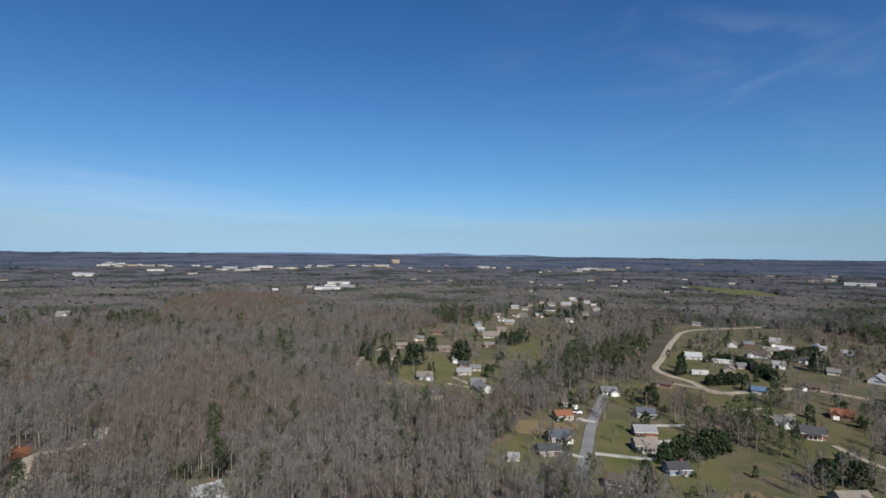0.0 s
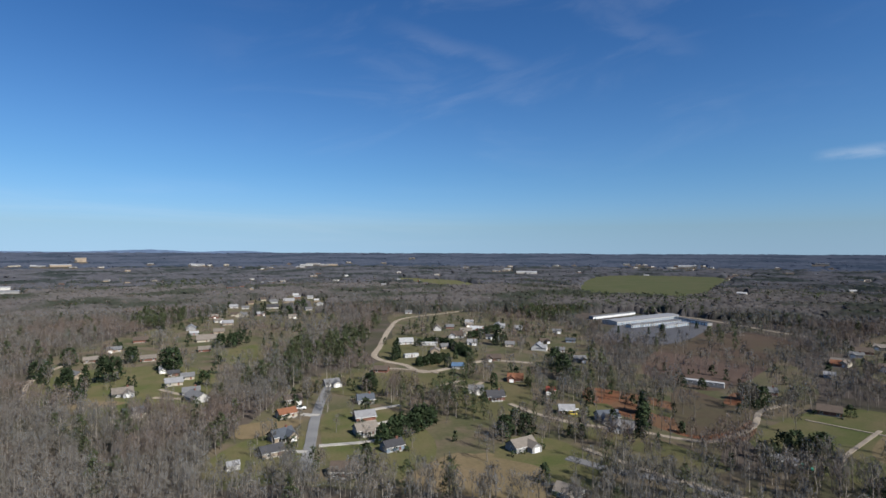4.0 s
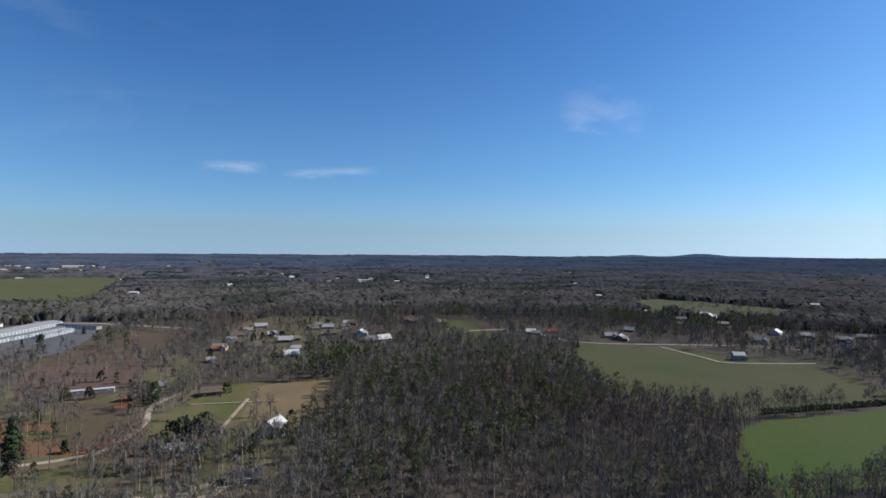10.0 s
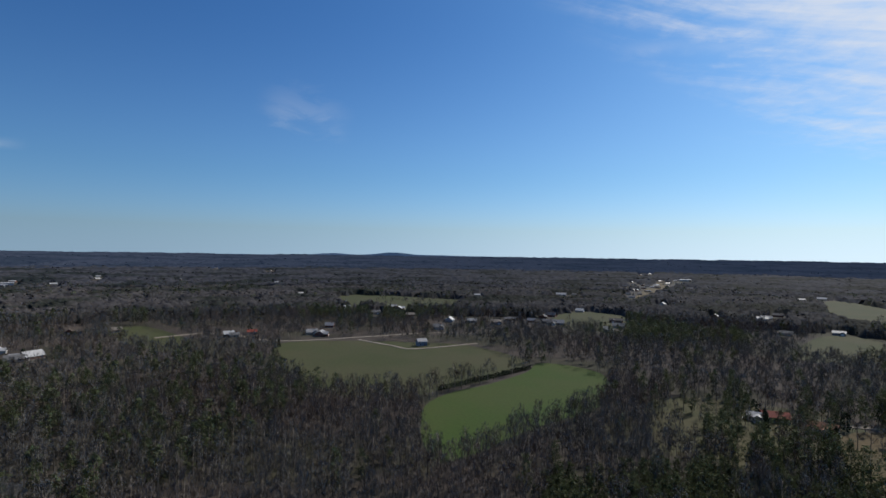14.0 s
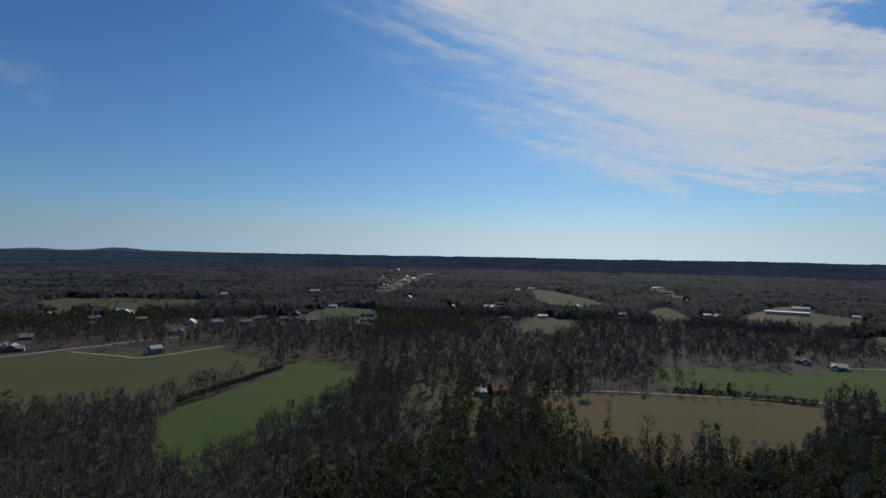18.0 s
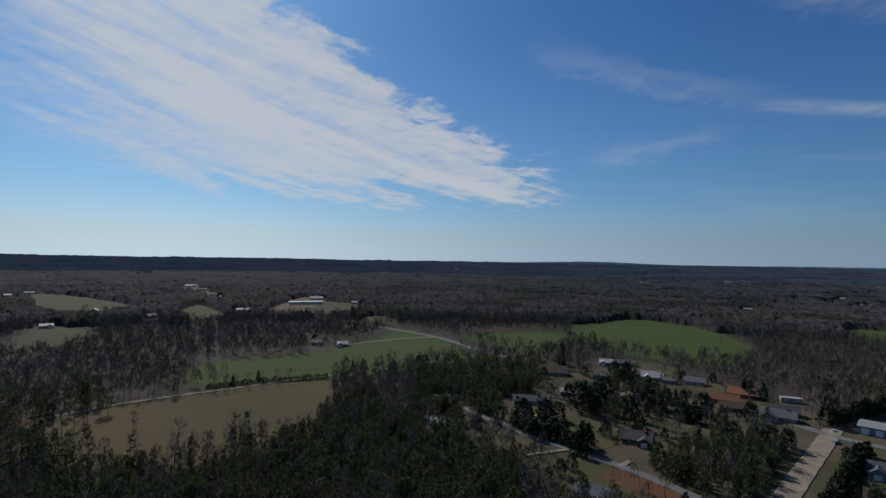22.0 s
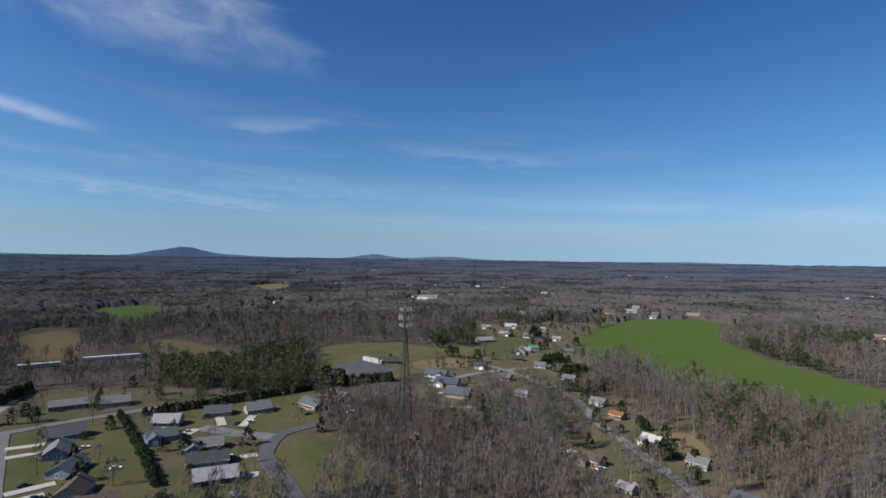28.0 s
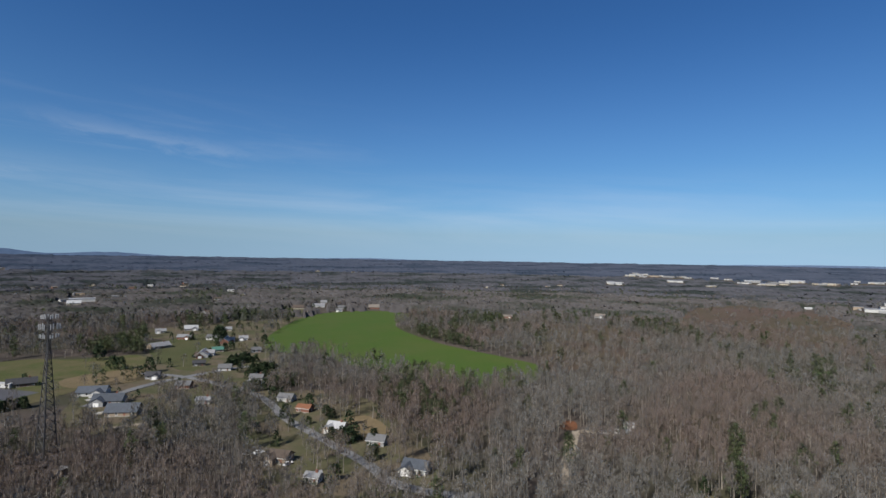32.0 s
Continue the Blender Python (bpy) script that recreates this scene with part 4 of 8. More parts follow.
cover("grass", 0.3, [(192.2, 214.5), (203.6, 196.2), (211.1, 164.3), (210.3, 138.1), (200.7, 137.1), (184.9, 178.1), (179.7, 200.4)])
field("straw", [(85.2, 182.9), (102.3, 190.5), (130.9, 194.6), (135.3, 165.5), (128, 140.7)])
field("lawn", [(124.1, 180.4), (150.3, 204.8), (168, 192.8), (166.2, 164.4), (144.3, 145.7), (135.2, 161.8)])
field("pasture", [(667, 31), (704.9, -6.7), (558.6, -46.7), (526.5, -15.6)])
field("pasture", [(519.6, -113.8), (506, -194.3), (470.6, -243.5), (438.3, -277.3), (355.5, -280.7), (314.3, -223.4), (303.1, -173.7), (297.7, -142.6), (323, -104.8), (352.2, -92.7)])
field("green", [(264.4, -137.3), (290.6, -167.8), (300.2, -206.6), (318.1, -253.3), (340.2, -284.2), (318.4, -301.8), (279.9, -296.6), (228, -237.4), (215.9, -187), (205.8, -151.2), (197.9, -129.2), (202.3, -110.1)])
cover("pasture", 0.4, [(1066.4, -357.4), (1023.2, -461.5), (872.4, -553.4), (718.7, -420.3), (791.6, -337.2)])
field("pasture", [(599.1, -525.7), (617.8, -606.8), (554.2, -622.6), (465, -513.5), (477.7, -443.8)])
cover("grass", 0.3, [(212.7, -256.7), (222.2, -284.3), (206.7, -311.7), (184.5, -315.8), (163.7, -317.3), (126.9, -238.6), (134.4, -219.5), (151.5, -221.2), (161.2, -206.3)])
field("pasture", [(262.4, -513.1), (316.2, -677.3), (277.7, -704.1), (222.3, -611.5), (220.2, -527.1)])
field("pasture", [(572.3, -1240), (501.4, -1232), (282.9, -955.6), (301.9, -863.5), (379.6, -857.6)])
field("pasture", [(218.5, -908.8), (208.5, -1007.2), (124.4, -793.3), (157.7, -729.2)])
field("pasture", [(85, -816.4), (67.5, -1069.1), (-44.1, -1057.5), (-54.8, -869.5), (-17, -818.4), (41.6, -795.2)])
field("stubble", [(133.7, -306.8), (111.1, -344), (52.6, -375.7), (-4.9, -402.4), (-3.3, -301.2), (9.5, -263.9), (34.1, -255.5), (51.5, -240.8), (69.6, -238), (101.9, -248.2)])
field("green", [(77.5, -388.9), (92.7, -463.4), (18.9, -498.2), (-32.8, -550.2), (-93.3, -652.3), (-123.5, -600.8), (-148.4, -495.3), (-103.4, -445.6), (-32, -403.2)])
field("green", [(-170.5, -530.5), (-152.4, -597.3), (-211.7, -615.7), (-271.3, -616.6), (-294.8, -554.7), (-259.1, -513.1), (-191.4, -474.2)])
field("green", [(-330.8, -665.2), (-384.6, -700.1), (-469.3, -740.8), (-507.2, -654), (-444.8, -483), (-372.5, -408.7), (-319.4, -411.2), (-289.2, -455.8), (-269.7, -528.6)])
field("green", [(-707.3, -603.6), (-758.3, -575.7), (-761.7, -510.2), (-626.4, -437.7), (-596.9, -490.1)])
field("green", [(-868, -455), (-958.7, -398.3), (-742, -298.9), (-687.9, -328.9)])
field("stubble", [(-594.8, -376.5), (-630.8, -347.1), (-491.4, -263.7), (-466.9, -292.2)])
field("stubble", [(-565, -255.3), (-555.8, -196.5), (-469.8, -122.8), (-446.1, -121.6), (-450, -169.8)])
field("gravel", [(-287.3, -230), (-332.1, -245.8), (-350.9, -223.8), (-330.8, -213.2), (-300.3, -208.6)])
field("grass", [(-522.3, -64.2), (-528, -18.3), (-501.7, 19.7), (-464.1, 58.5), (-405.2, 23.2), (-388.7, -13.3), (-443.4, -49.9)])
field("dark_asphalt", [(-434.2, -44.5), (-458.3, -18), (-427.5, -2.7), (-399.6, -29.1)])
field("green", [(-532.4, 191.3), (-657.8, 265.2), (-761.2, 358.1), (-765.4, 448.3), (-712.4, 484.2), (-655.4, 486.5), (-617.9, 409.9), (-552.6, 368.2), (-449.4, 343.4), (-392.9, 340.2), (-342.1, 343.2), (-295.9, 337.6), (-260.5, 286.5), (-268.3, 248.6), (-295.8, 234.6), (-341.8, 223.3), (-395, 211.2), (-450.8, 212.4), (-467.9, 188.8)])
# ---- lawns round the homes ----
field("lawn", [(19.8, 230.4), (29.5, 251.1), (47.6, 262.7), (69.1, 258.2), (58.7, 214.5), (37.7, 207), (22.8, 212.7)])
field("lawn", [(81.7, 277.4), (102.9, 286.2), (119.5, 269.9), (118.5, 220.7), (94.1, 188.1), (67, 208.2)])
field("grass", [(146, 330.1), (182.6, 340.6), (200, 297.4), (212.3, 265.5), (168, 228.9), (151.1, 245.5)])
field("lawn", [(-32.7, 345.4), (-4.4, 394), (24.7, 394), (25.4, 345), (-3.5, 325.1)])
field("lawn", [(-155, -141.8), (-243.7, -194.8), (-274.4, -182.4), (-167.5, -111.8)])
field("lawn", [(-168.3, -109.9), (-277.1, -176.3), (-293.6, -139.3), (-184.6, -70.9)])
field("lawn", [(-277, -119.1), (-307.5, -108.1), (-348, -49.6), (-301.7, -36.7), (-272.6, -55.7), (-261.9, -91.8)])
field("lawn", [(-195.4, -72.8), (-245.7, -86.1), (-255.5, -63.3), (-225, -45.8), (-199.1, -36.2), (-186.2, -67.1)])
field("lawn", [(-214.9, -40.2), (-245.2, -48.7), (-267.1, -40.5), (-235.3, -21.4), (-210.5, -8.8), (-202.4, -28.4)])
field("lawn", [(-94.9, -287.8), (-117, -305.8), (-139.2, -277.3), (-152.2, -249.5), (-127, -228.5), (-106.4, -247.4)])
field("grass", [(-94.9, -208.6), (-128.2, -209.5), (-143.2, -186.8), (-134.6, -160.8), (-107.3, -166.7), (-90.4, -178.5)])
thin("1.0", [(-21.9, -200.8), (-37.8, -230.8), (-64.3, -236.7), (-86.4, -222.7), (-75.1, -184)])
pines("0.15", [(-72.8, -206.8), (-148.3, -329.3), (-238.9, -375.9), (-245, -314.9), (-245.9, -212), (-197.3, -176.9), (-116.3, -127.5), (-72.3, -158.2)])
pines("0.1", [(65.9, 156.4), (158, 357.4), (331.6, 539.6), (327.4, 324.2), (212.3, 185.1), (103.4, 140.7)])
pines("0.2", [(235.3, 73.5), (366.6, 73.5), (481.7, 19.8), (407.6, -89.9), (305.6, -97.4), (248.8, -50.4), (210.4, -2.2), (171.3, 34.1)])
pines("0.75", [(133.3, -108.9), (154.1, -141.5), (134.1, -204.7), (89.6, -228.9), (60.9, -223.9), (26.6, -247.5), (10.5, -284.8), (-33.6, -364.3), (-40.8, -238.5)])
pines("0.75", [(94.5, -175), (118, -221.4), (87, -235.3), (23.4, -235.6), (-6.3, -255.4), (-57.7, -296.5), (-82, -208.3), (-69.9, -177), (-55.3, -168.2)])
pines("0.92", [(-134.4, -201.1), (-133.9, -181.0), (-146.7, -163.6), (-158.1, -161.8), (-197.6, -189.4), (-217.2, -212.9), (-192.4, -224.8), (-156.5, -217.2)])
thin("1.0", [(-134.4, -201.1), (-133.9, -181.0), (-146.7, -163.6), (-158.1, -161.8), (-197.6, -189.4), (-217.2, -212.9), (-192.4, -224.8), (-156.5, -217.2)])
pines("0.95", [(-18.9, -173.4), (-34.5, -210.9), (-61.6, -227.6), (-84, -217), (-64.8, -158.9)])
pines("0.97", [(-48.9, -282.6), (-69.9, -394.8), (-117.4, -418.6), (-173.2, -407.3), (-125.9, -295.6), (-84.7, -278.6)])
pines("0.9", [(-285.9, -121.4), (-439.5, -176.5), (-527.3, -75.8), (-323, -39.5), (-285.1, -77.3)])
pines("0.85", [(-417.7, 31.2), (-590.2, 49), (-609.2, 86.8), (-475, 79.4), (-419, 56.3)])
pines("0.8", [(-457.5, 299.2), (-528.9, 381.3), (-296.3, 325.5), (-268.1, 289.4), (-357.9, 292.1)])
pines("0.75", [(428.8, 577.8), (561.9, 719.8), (691.6, 841), (790.2, 800.4), (718.9, 638), (582, 520.5), (481.8, 502.2), (421.4, 525.7)])
pines("0.8", [(679.3, 602.8), (863.9, 748.2), (937.8, 720.1), (817.2, 539.1), (640.9, 439.7)])
pines("0.8", [(478.4, 526.8), (765.8, 775), (753.4, 590.7), (603.4, 380.2), (566.2, 443.9)])
pines("0.6", [(-22.7, 673.5), (6.8, 830.7), (77.8, 749.2), (46.6, 646.6)])
cover("clay", 0, [(-113.4, -199.9), (-123.1, -205), (-130.6, -194.1), (-136.4, -173.8), (-147, -158), (-144.1, -154.8), (-135.8, -165.6), (-126.4, -171.8), (-120.8, -183.4)])
cover("clay", 0, [(-122.3, -157.2), (-130.1, -162.1), (-136.1, -157.3), (-130.9, -148.9)])
# ---- roads ----
road("asphalt", 5, [(55.0, 211.6), (64.0, 236.6), (75.8, 271.5), (90.3, 308.7), (103.5, 338.4)])
road("gravel", 5, [(459.4, 699.3), (380.6, 663), (293.7, 632.6), (241.7, 558), (188.4, 457.3), (167.7, 419.8), (166.5, 395.9), (174.4, 375.3), (177, 346), (205.7, 350), (240.6, 358), (266.3, 333.1)])
road("gravel", 6, [(644.1, 547.7), (636.7, 478.1), (628.6, 409.5), (606.8, 333.7), (599.2, 286)])
road("gravel", 1.8, [(316.4, 125.1), (285.8, 120.5), (263.3, 116.7), (245.5, 111.5)])
road("gravel", 1.3, [(302.4, 152.4), (307.3, 132.2), (313.8, 105.3)])
road("gravel", 3, [(209.5, 186.6), (217.4, 169.2), (228.4, 156.1), (246, 155.2), (270.2, 160), (297.5, 172.4), (326.4, 172.7)])
road("asphalt", 5, [(157.4, 173.1), (166.3, 151.1), (179.2, 134.3), (182.8, 115.1), (185.4, 101.8), (190.1, 95.1)])
road("gravel", 5, [(607.5, -13.2), (618.1, -71.8), (539.7, -118.2), (527.3, -199.2), (525.3, -278.7), (497.6, -334.3)])
road("gravel", 4, [(513.4, -194), (465, -210.4), (441.5, -222.7), (443.2, -291.4)])
road("gravel", 4, [(141.1, -323.4), (112, -347), (52.9, -377.4), (-5, -404.2), (-35.6, -401)])
road("asphalt", 6.5, [(-0.1, -792.7), (-39.1, -739.6), (-72.4, -681.5), (-126, -587.8), (-151.1, -490.7), (-169.1, -458)])
road("gravel", 5, [(-23.6, -545.9), (-80.2, -578), (-126, -587.8)])
road("asphalt", 5, [(-83, -312.8), (-88.5, -288.4), (-96.1, -274.7), (-101.5, -256.7), (-111.3, -238), (-126.1, -209.5), (-134.1, -189.6), (-141.5, -168.1), (-152.7, -155.3)])
thin("0.0", [(-116.1, -150.8), (-155.2, -167.1), (-237.3, -226.4), (-274.4, -234.1), (-271, -219.7), (-213.2, -191.1), (-158.6, -150.7), (-135.8, -137)])
road("gravel", 8.5, [(-150.7, -154.6), (-169.6, -167.8), (-200.6, -188.9), (-231.6, -209.6), (-256.2, -226.2), (-269.3, -235.3)])
road("asphalt", 6, [(-152.2, -106.9), (-180.1, -122.9), (-233.8, -156.5), (-278, -183.6)])
road("asphalt", 6, [(-254.7, -267.8), (-258.4, -227.4), (-269.3, -203), (-278.2, -183), (-295.5, -163.6), (-320.5, -128.1)])
road("dark_asphalt", 7, [(-189.1, -28.4), (-210.4, -37.2), (-233.9, -48.9), (-247.3, -53.1), (-270, -50.9), (-283.6, -37.3)])
road("asphalt", 8, [(-282.9, -92.6), (-272.8, -73.7), (-266.5, -54.5)])
road("asphalt", 5, [(-444.3, 70.8), (-407.4, 96.2), (-334.8, 117.5), (-280.4, 113.6), (-249.6, 115), (-216.5, 116.2), (-196.1, 117), (-178, 115.4), (-159.2, 123.3), (-147.1, 135.2)])
road("asphalt", 6, [(-364.2, 29.8), (-397, 59.8), (-415.3, 97.2), (-422.2, 146.4), (-350.5, 113.6)])
road("gravel", 4, [(-173.6, 225.7), (-157.2, 200.4), (-134.9, 168.7)])
# ---- homes ----
house(47.4, 236.8, 9, 9.5, 6.3, "dark", "white", h=2.6)
house(55.4, 254.3, 18, 10.2, 6.3, "slate", "white", porch=1)
house(65.4, 288.0, 12, 9.5, 6.3, "rust", "cream", h=2.6)
house(74.9, 313.5, -3, 9.5, 5.6, "brown", "wood", h=2.6)
house(106.2, 340.2, -2, 9.5, 5.6, "grey", "white", h=2.6)
house(111.9, 293.4, -11, 9.5, 5.6, "slate", "grey", h=2.6)
house(100.1, 263.8, -6, 10.2, 6.3, "light", "white", h=2.6)
house(93.0, 243.8, -1, 10.2, 6.3, "tan", "white", porch=1)
house(95.8, 217.9, 6, 8.8, 6.3, "dark", "blue", h=2.6)
house(150.0, 361.1, -38, 10.2, 6.3, "brown", "white", h=2.6)
house(146.6, 191.2, 3, 11.6, 5.6, "tan", "white", wing=1, h=2.6)
house(133.3, 145.6, -67, 8.8, 5.6, "tan", "white", h=2.6)
house(205.3, 345.3, -31, 8.8, 5.6, "blue", "grey", h=2.6)
house(236.6, 421.4, -9, 8.2, 5.6, "grey", "white", h=2.6)
house(181.9, 262.9, -20, 10.2, 6.3, "dark", "white", porch=1)
house(201.0, 222.1, -32, 8.2, 5.6, "light", "white", h=2.6)
house(211.6, 202.9, -21, 10.9, 5.6, "slate", "white", h=2.6)
house(220.7, 294.4, -37, 10.2, 5.6, "rust", "brick", h=2.6)
house(220.5, 257.5, -41, 5.4, 4.2, "red", "wood", h=2.6)
house(302.8, 527.3, -30, 8.8, 5.6, "grey", "white", h=2.6)
house(330.0, 531.0, -17, 8.8, 5.6, "tan", "white", h=2.6)
house(304.1, 447.6, -34, 8.8, 5.6, "dark", "white", h=2.6)
house(332.2, 471.1, -25, 8.8, 5.6, "tan", "cream", h=2.6)
house(366.5, 483.9, -37, 8.8, 5.6, "light", "white", h=2.6)
house(336.1, 402.9, -20, 8.8, 5.6, "brown", "wood", h=2.6)
house(388.8, 444.8, -41, 8.8, 5.6, "grey", "white", h=2.6)
house(360.8, 393.0, -43, 8.8, 5.6, "slate", "blue", h=2.6)
house(295.6, 403.1, -36, 8.2, 5.6, "grey", "cream", h=2.6)
house(304.5, 321.2, -33, 9.5, 5.6, "grey", "white", h=2.6)
house(324.2, 681.6, -25, 9.5, 5.6, "grey", "white", h=2.6)
trailer(231.2, 441.6, -28, 16)
trailer(192.2, 399.0, -6, 12)
trailer(322.2, 224.1, -63, 24, "white", "grey")
house(78.0, 704.7, 4, 10.2, 5.6, "tan", "white", h=2.6)
house(105.2, 765.2, -8, 10.2, 5.6, "brown", "cream", h=2.6)
house(131.4, 848.5, -9, 10.2, 5.6, "grey", "white", h=2.6)
house(136.1, 755.3, 10, 10.2, 5.6, "light", "white", h=2.6)
house(189.1, 933.0, -11, 10.9, 5.6, "grey", "white", h=2.6)
house(245.7, 997.2, -14, 10.9, 5.6, "light", "white", h=2.6)
house(168.0, 705.1, -13, 10.2, 5.6, "tan", "cream", h=2.6)
house(211.0, 789.2, 0, 10.2, 5.6, "grey", "grey", h=2.6)
house(260.6, 921.3, -16, 8.2, 5.6, "white", "white", h=2.6)
house(337.0, 190.4, -51, 8.2, 5.6, "grey", "white", h=2.6)
house(230.0, 123.5, -72, 8.8, 5.6, "light", "white", h=2.6)
house(325.3, 151.5, -65, 10.9, 5.6, "brown", "brick", h=2.6)
house(257.7, 89.1, -11, 10.9, 7.0, "white", "white", h=4.8)
house(203.8, 81.6, -68, 12.2, 7.7, "dark", "dark", h=2.6)
house(522.6, 223.2, -67, 9.5, 5.6, "grey", "white", h=2.6)
house(582.7, 230.5, -68, 9.5, 5.6, "tan", "cream", h=2.6)
house(556.5, 195.2, -61, 9.5, 5.6, "light", "white", h=2.6)
house(468.0, 212.7, -66, 8.2, 5.6, "rust", "brick", h=2.6)
house(476.5, 145.0, -73, 8.8, 5.6, "light", "white", h=2.6)
house(601.0, 161.8, -75, 8.8, 5.6, "grey", "white", h=2.6)
house(420.6, 195.9, -65, 6.8, 5.6, "light", "white", h=2.6)
house(534.6, 84.0, -81, 10.2, 5.6, "light", "white", h=2.6)
house(544.8, 72.7, -62, 8.2, 5.6, "grey", "white", h=2.6)
house(650.4, 133.5, -78, 12.2, 6.3, "light", "white", h=2.6)
house(675.8, 59.5, -85, 15.0, 7.0, "brown", "brick", h=2.6)
house(669.7, 20.8, -88, 9.5, 5.6, "tan", "tan", h=2.6)
house(585.9, -85.6, -98, 9.5, 5.6, "grey", "white", h=2.6)
house(598.6, -105.4, -100, 9.5, 5.6, "red", "cream", h=2.6)
house(2003.1, 114.7, -87, 13.6, 7.0, "white", "white", h=2.6)
house(1570.0, 281.7, -80, 20.4, 8.4, "white", "white", h=2.6)
house(456.0, -236.0, -97, 9, 7, "light", "blue", h=4.5)
house(548.6, -305.9, -119, 12.2, 7.0, "grey", "white")
house(675.3, -331.1, -116, 12.2, 7.0, "tan", "white")
house(722.2, -298.9, -112, 12.2, 7.0, "grey", "white")
house(538.0, -463.1, -131, 15.7, 7.8, "grey", "white")
house(577.5, -431.7, -127, 13.9, 7.8, "grey", "white")
house(507.5, -555.4, -138, 17.4, 8.7, "dark", "brick")
house(448.4, -478.0, -137, 10.4, 7.0, "light", "white")
house(949.5, -623.0, -123, 13.1, 7.8, "white", "white")
house(898.7, -810.9, -132, 21.8, 10.4, "white", "white")
house(163.1, -300.8, -142, 13.1, 7.8, "red", "white")
house(140.2, -302.1, -165, 12.2, 7.8, "rust", "white")
house(169.7, -292.2, -150, 7.0, 5.2, "white", "white")
house(339.7, -647.3, -152, 13.1, 7.8, "grey", "white")
house(312.6, -707.1, -156, 13.1, 7.8, "light", "grey")
house(596.6, -1275.4, -155, 17.4, 8.7, "white", "white")
house(452.0, -838.9, -152, 13.9, 7.8, "tan", "white")
house(120.8, -893.8, -172, 22.6, 8.7, "white", "white")
house(358.9, -1585.1, -167, 19.1, 10.4, "light", "white")
house(291.9, -1407.8, -158, 19.1, 10.4, "grey", "white")
house(-20.4, -538.8, 178, 10.4, 7.0, "light", "white")
house(5.2, -552.3, -179, 10.4, 7.0, "grey", "white")
house(-59.5, -1033.5, 177, 10.4, 7.0, "white", "white")
big(30.4, -1021.8, -173, 60, 14, 5, "white", "white")
house(12.6, -1135.3, -174, 26.1, 12.2, "white", "white")
# the road corner and the wooded lots
house(-126.2, -311.6, 163, 20.2, 8.3, "slate", "grey", h=2.6)
house(-101.4, -182.6, 131, 15.6, 8.3, "slate", "grey", h=2.6)
house(-118.9, -159.8, 118, 15.6, 8.3, "dark", "brown", h=2.6)
house(-152.3, -235.4, 142, 12.9, 8.3, "dark", "brown", h=2.6)
house(-159.4, -326.6, 154, 11.0, 7.4, "light", "white", h=2.6)
house(-238.5, -417.1, 150, 11.0, 7.4, "white", "white", h=2.6)
house(-243.5, -361.4, 146, 12.9, 7.4, "white", "cream", h=2.6)
house(-72.8, -321.3, 167, 9.2, 6.4, "light", "white", h=2.6)
house(-61.7, -276.6, 167, 9.2, 6.4, "light", "white", h=2.6)
house(-176.1, -338.9, 153, 12.9, 7.4, "dark", "brick", h=2.6)
house(-164.6, -297.4, 151, 9.2, 6.4, "dark", "brown", h=2.6)
house(-250.6, -293.8, 140, 17.0, 9.0, "rust", "brick", h=2.6)
house(-242.0, -276.7, 149, 15.0, 8.0, "brown", "brick", h=2.6)
trailer(-294.9, -287.1, 144, 12)
house(-267.0, -264.3, 135, 15.0, 9.0, "dark", "brick", h=2.6)
house(-266.2, -341.3, 142, 14.0, 8.0, "grey", "white", h=2.6)
house(-152.5, -237.1, 152, 15.0, 9.0, "dark", "brown", h=2.6)
house(-253.4, -411.4, 148, 14.0, 8.0, "slate", "blue", h=2.6)
house(-244.8, -360.6, 146, 14.0, 8.0, "white", "white", h=2.6)
# the housing estate
big(-291.8, -220.1, 123, 30, 16, 4, "light", "blue", bays=5)
house(-232.5, -177.8, 127, 15.0, 9.0, "slate", "blue", h=2.6)
house(-203.3, -155.8, 127, 14.0, 9.0, "brown", "brick", h=2.6)
house(-186.5, -149.1, 149, 13.0, 9.0, "grey", "brick", h=2.6)
house(-159.3, -131.5, 140, 15.0, 9.0, "dark", "brick", h=2.6)
house(-271.5, -150.9, 119, 15.0, 9.0, "slate", "blue", h=2.6)
house(-248.5, -141.3, -160, 14.0, 9.0, "grey", "blue", h=2.6)
house(-228.5, -126.1, 179, 14.0, 9.0, "slate", "blue", h=2.6)
house(-207.2, -111.9, -172, 13.0, 9.0, "brown", "grey", h=2.6)
house(-192.8, -99.7, 117, 18.0, 9.0, "brown", "brick", h=2.6)
house(-322.4, -178.7, 119, 18.0, 9.0, "grey", "white", h=2.6)
house(-327.6, -155.7, 115, 14.0, 9.0, "grey", "white", h=2.6)
house(-288.8, -111.8, 91, 13.0, 9.0, "light", "white", h=2.6)
house(-266.0, -106.1, 122, 13.0, 9.0, "slate", "blue", h=2.6)
house(-305.2, -92.0, 107, 13.0, 9.0, "slate", "grey", h=2.6)
house(-310.2, -72.0, 118, 13.0, 9.0, "grey", "grey", h=2.6)
house(-316.8, -42.7, 43, 16.0, 8.0, "slate", "white", h=2.6)
house(-333.1, -29.0, 45, 14.0, 8.0, "grey", "tan", h=2.6)
house(-252.0, -81.8, 108, 16.0, 9.0, "grey", "blue", h=2.6)
house(-234.3, -74.3, 108, 16.0, 9.0, "dark", "blue", h=2.6)
house(-216.6, -65.6, 107, 16.0, 9.0, "light", "dark", h=2.6)
shed(-199.0, -53.9, 105, 4, 3, "light", "white")
trailer(-436.0, -263.2, 121, 26)
trailer(-467.9, -226.1, 116, 40)
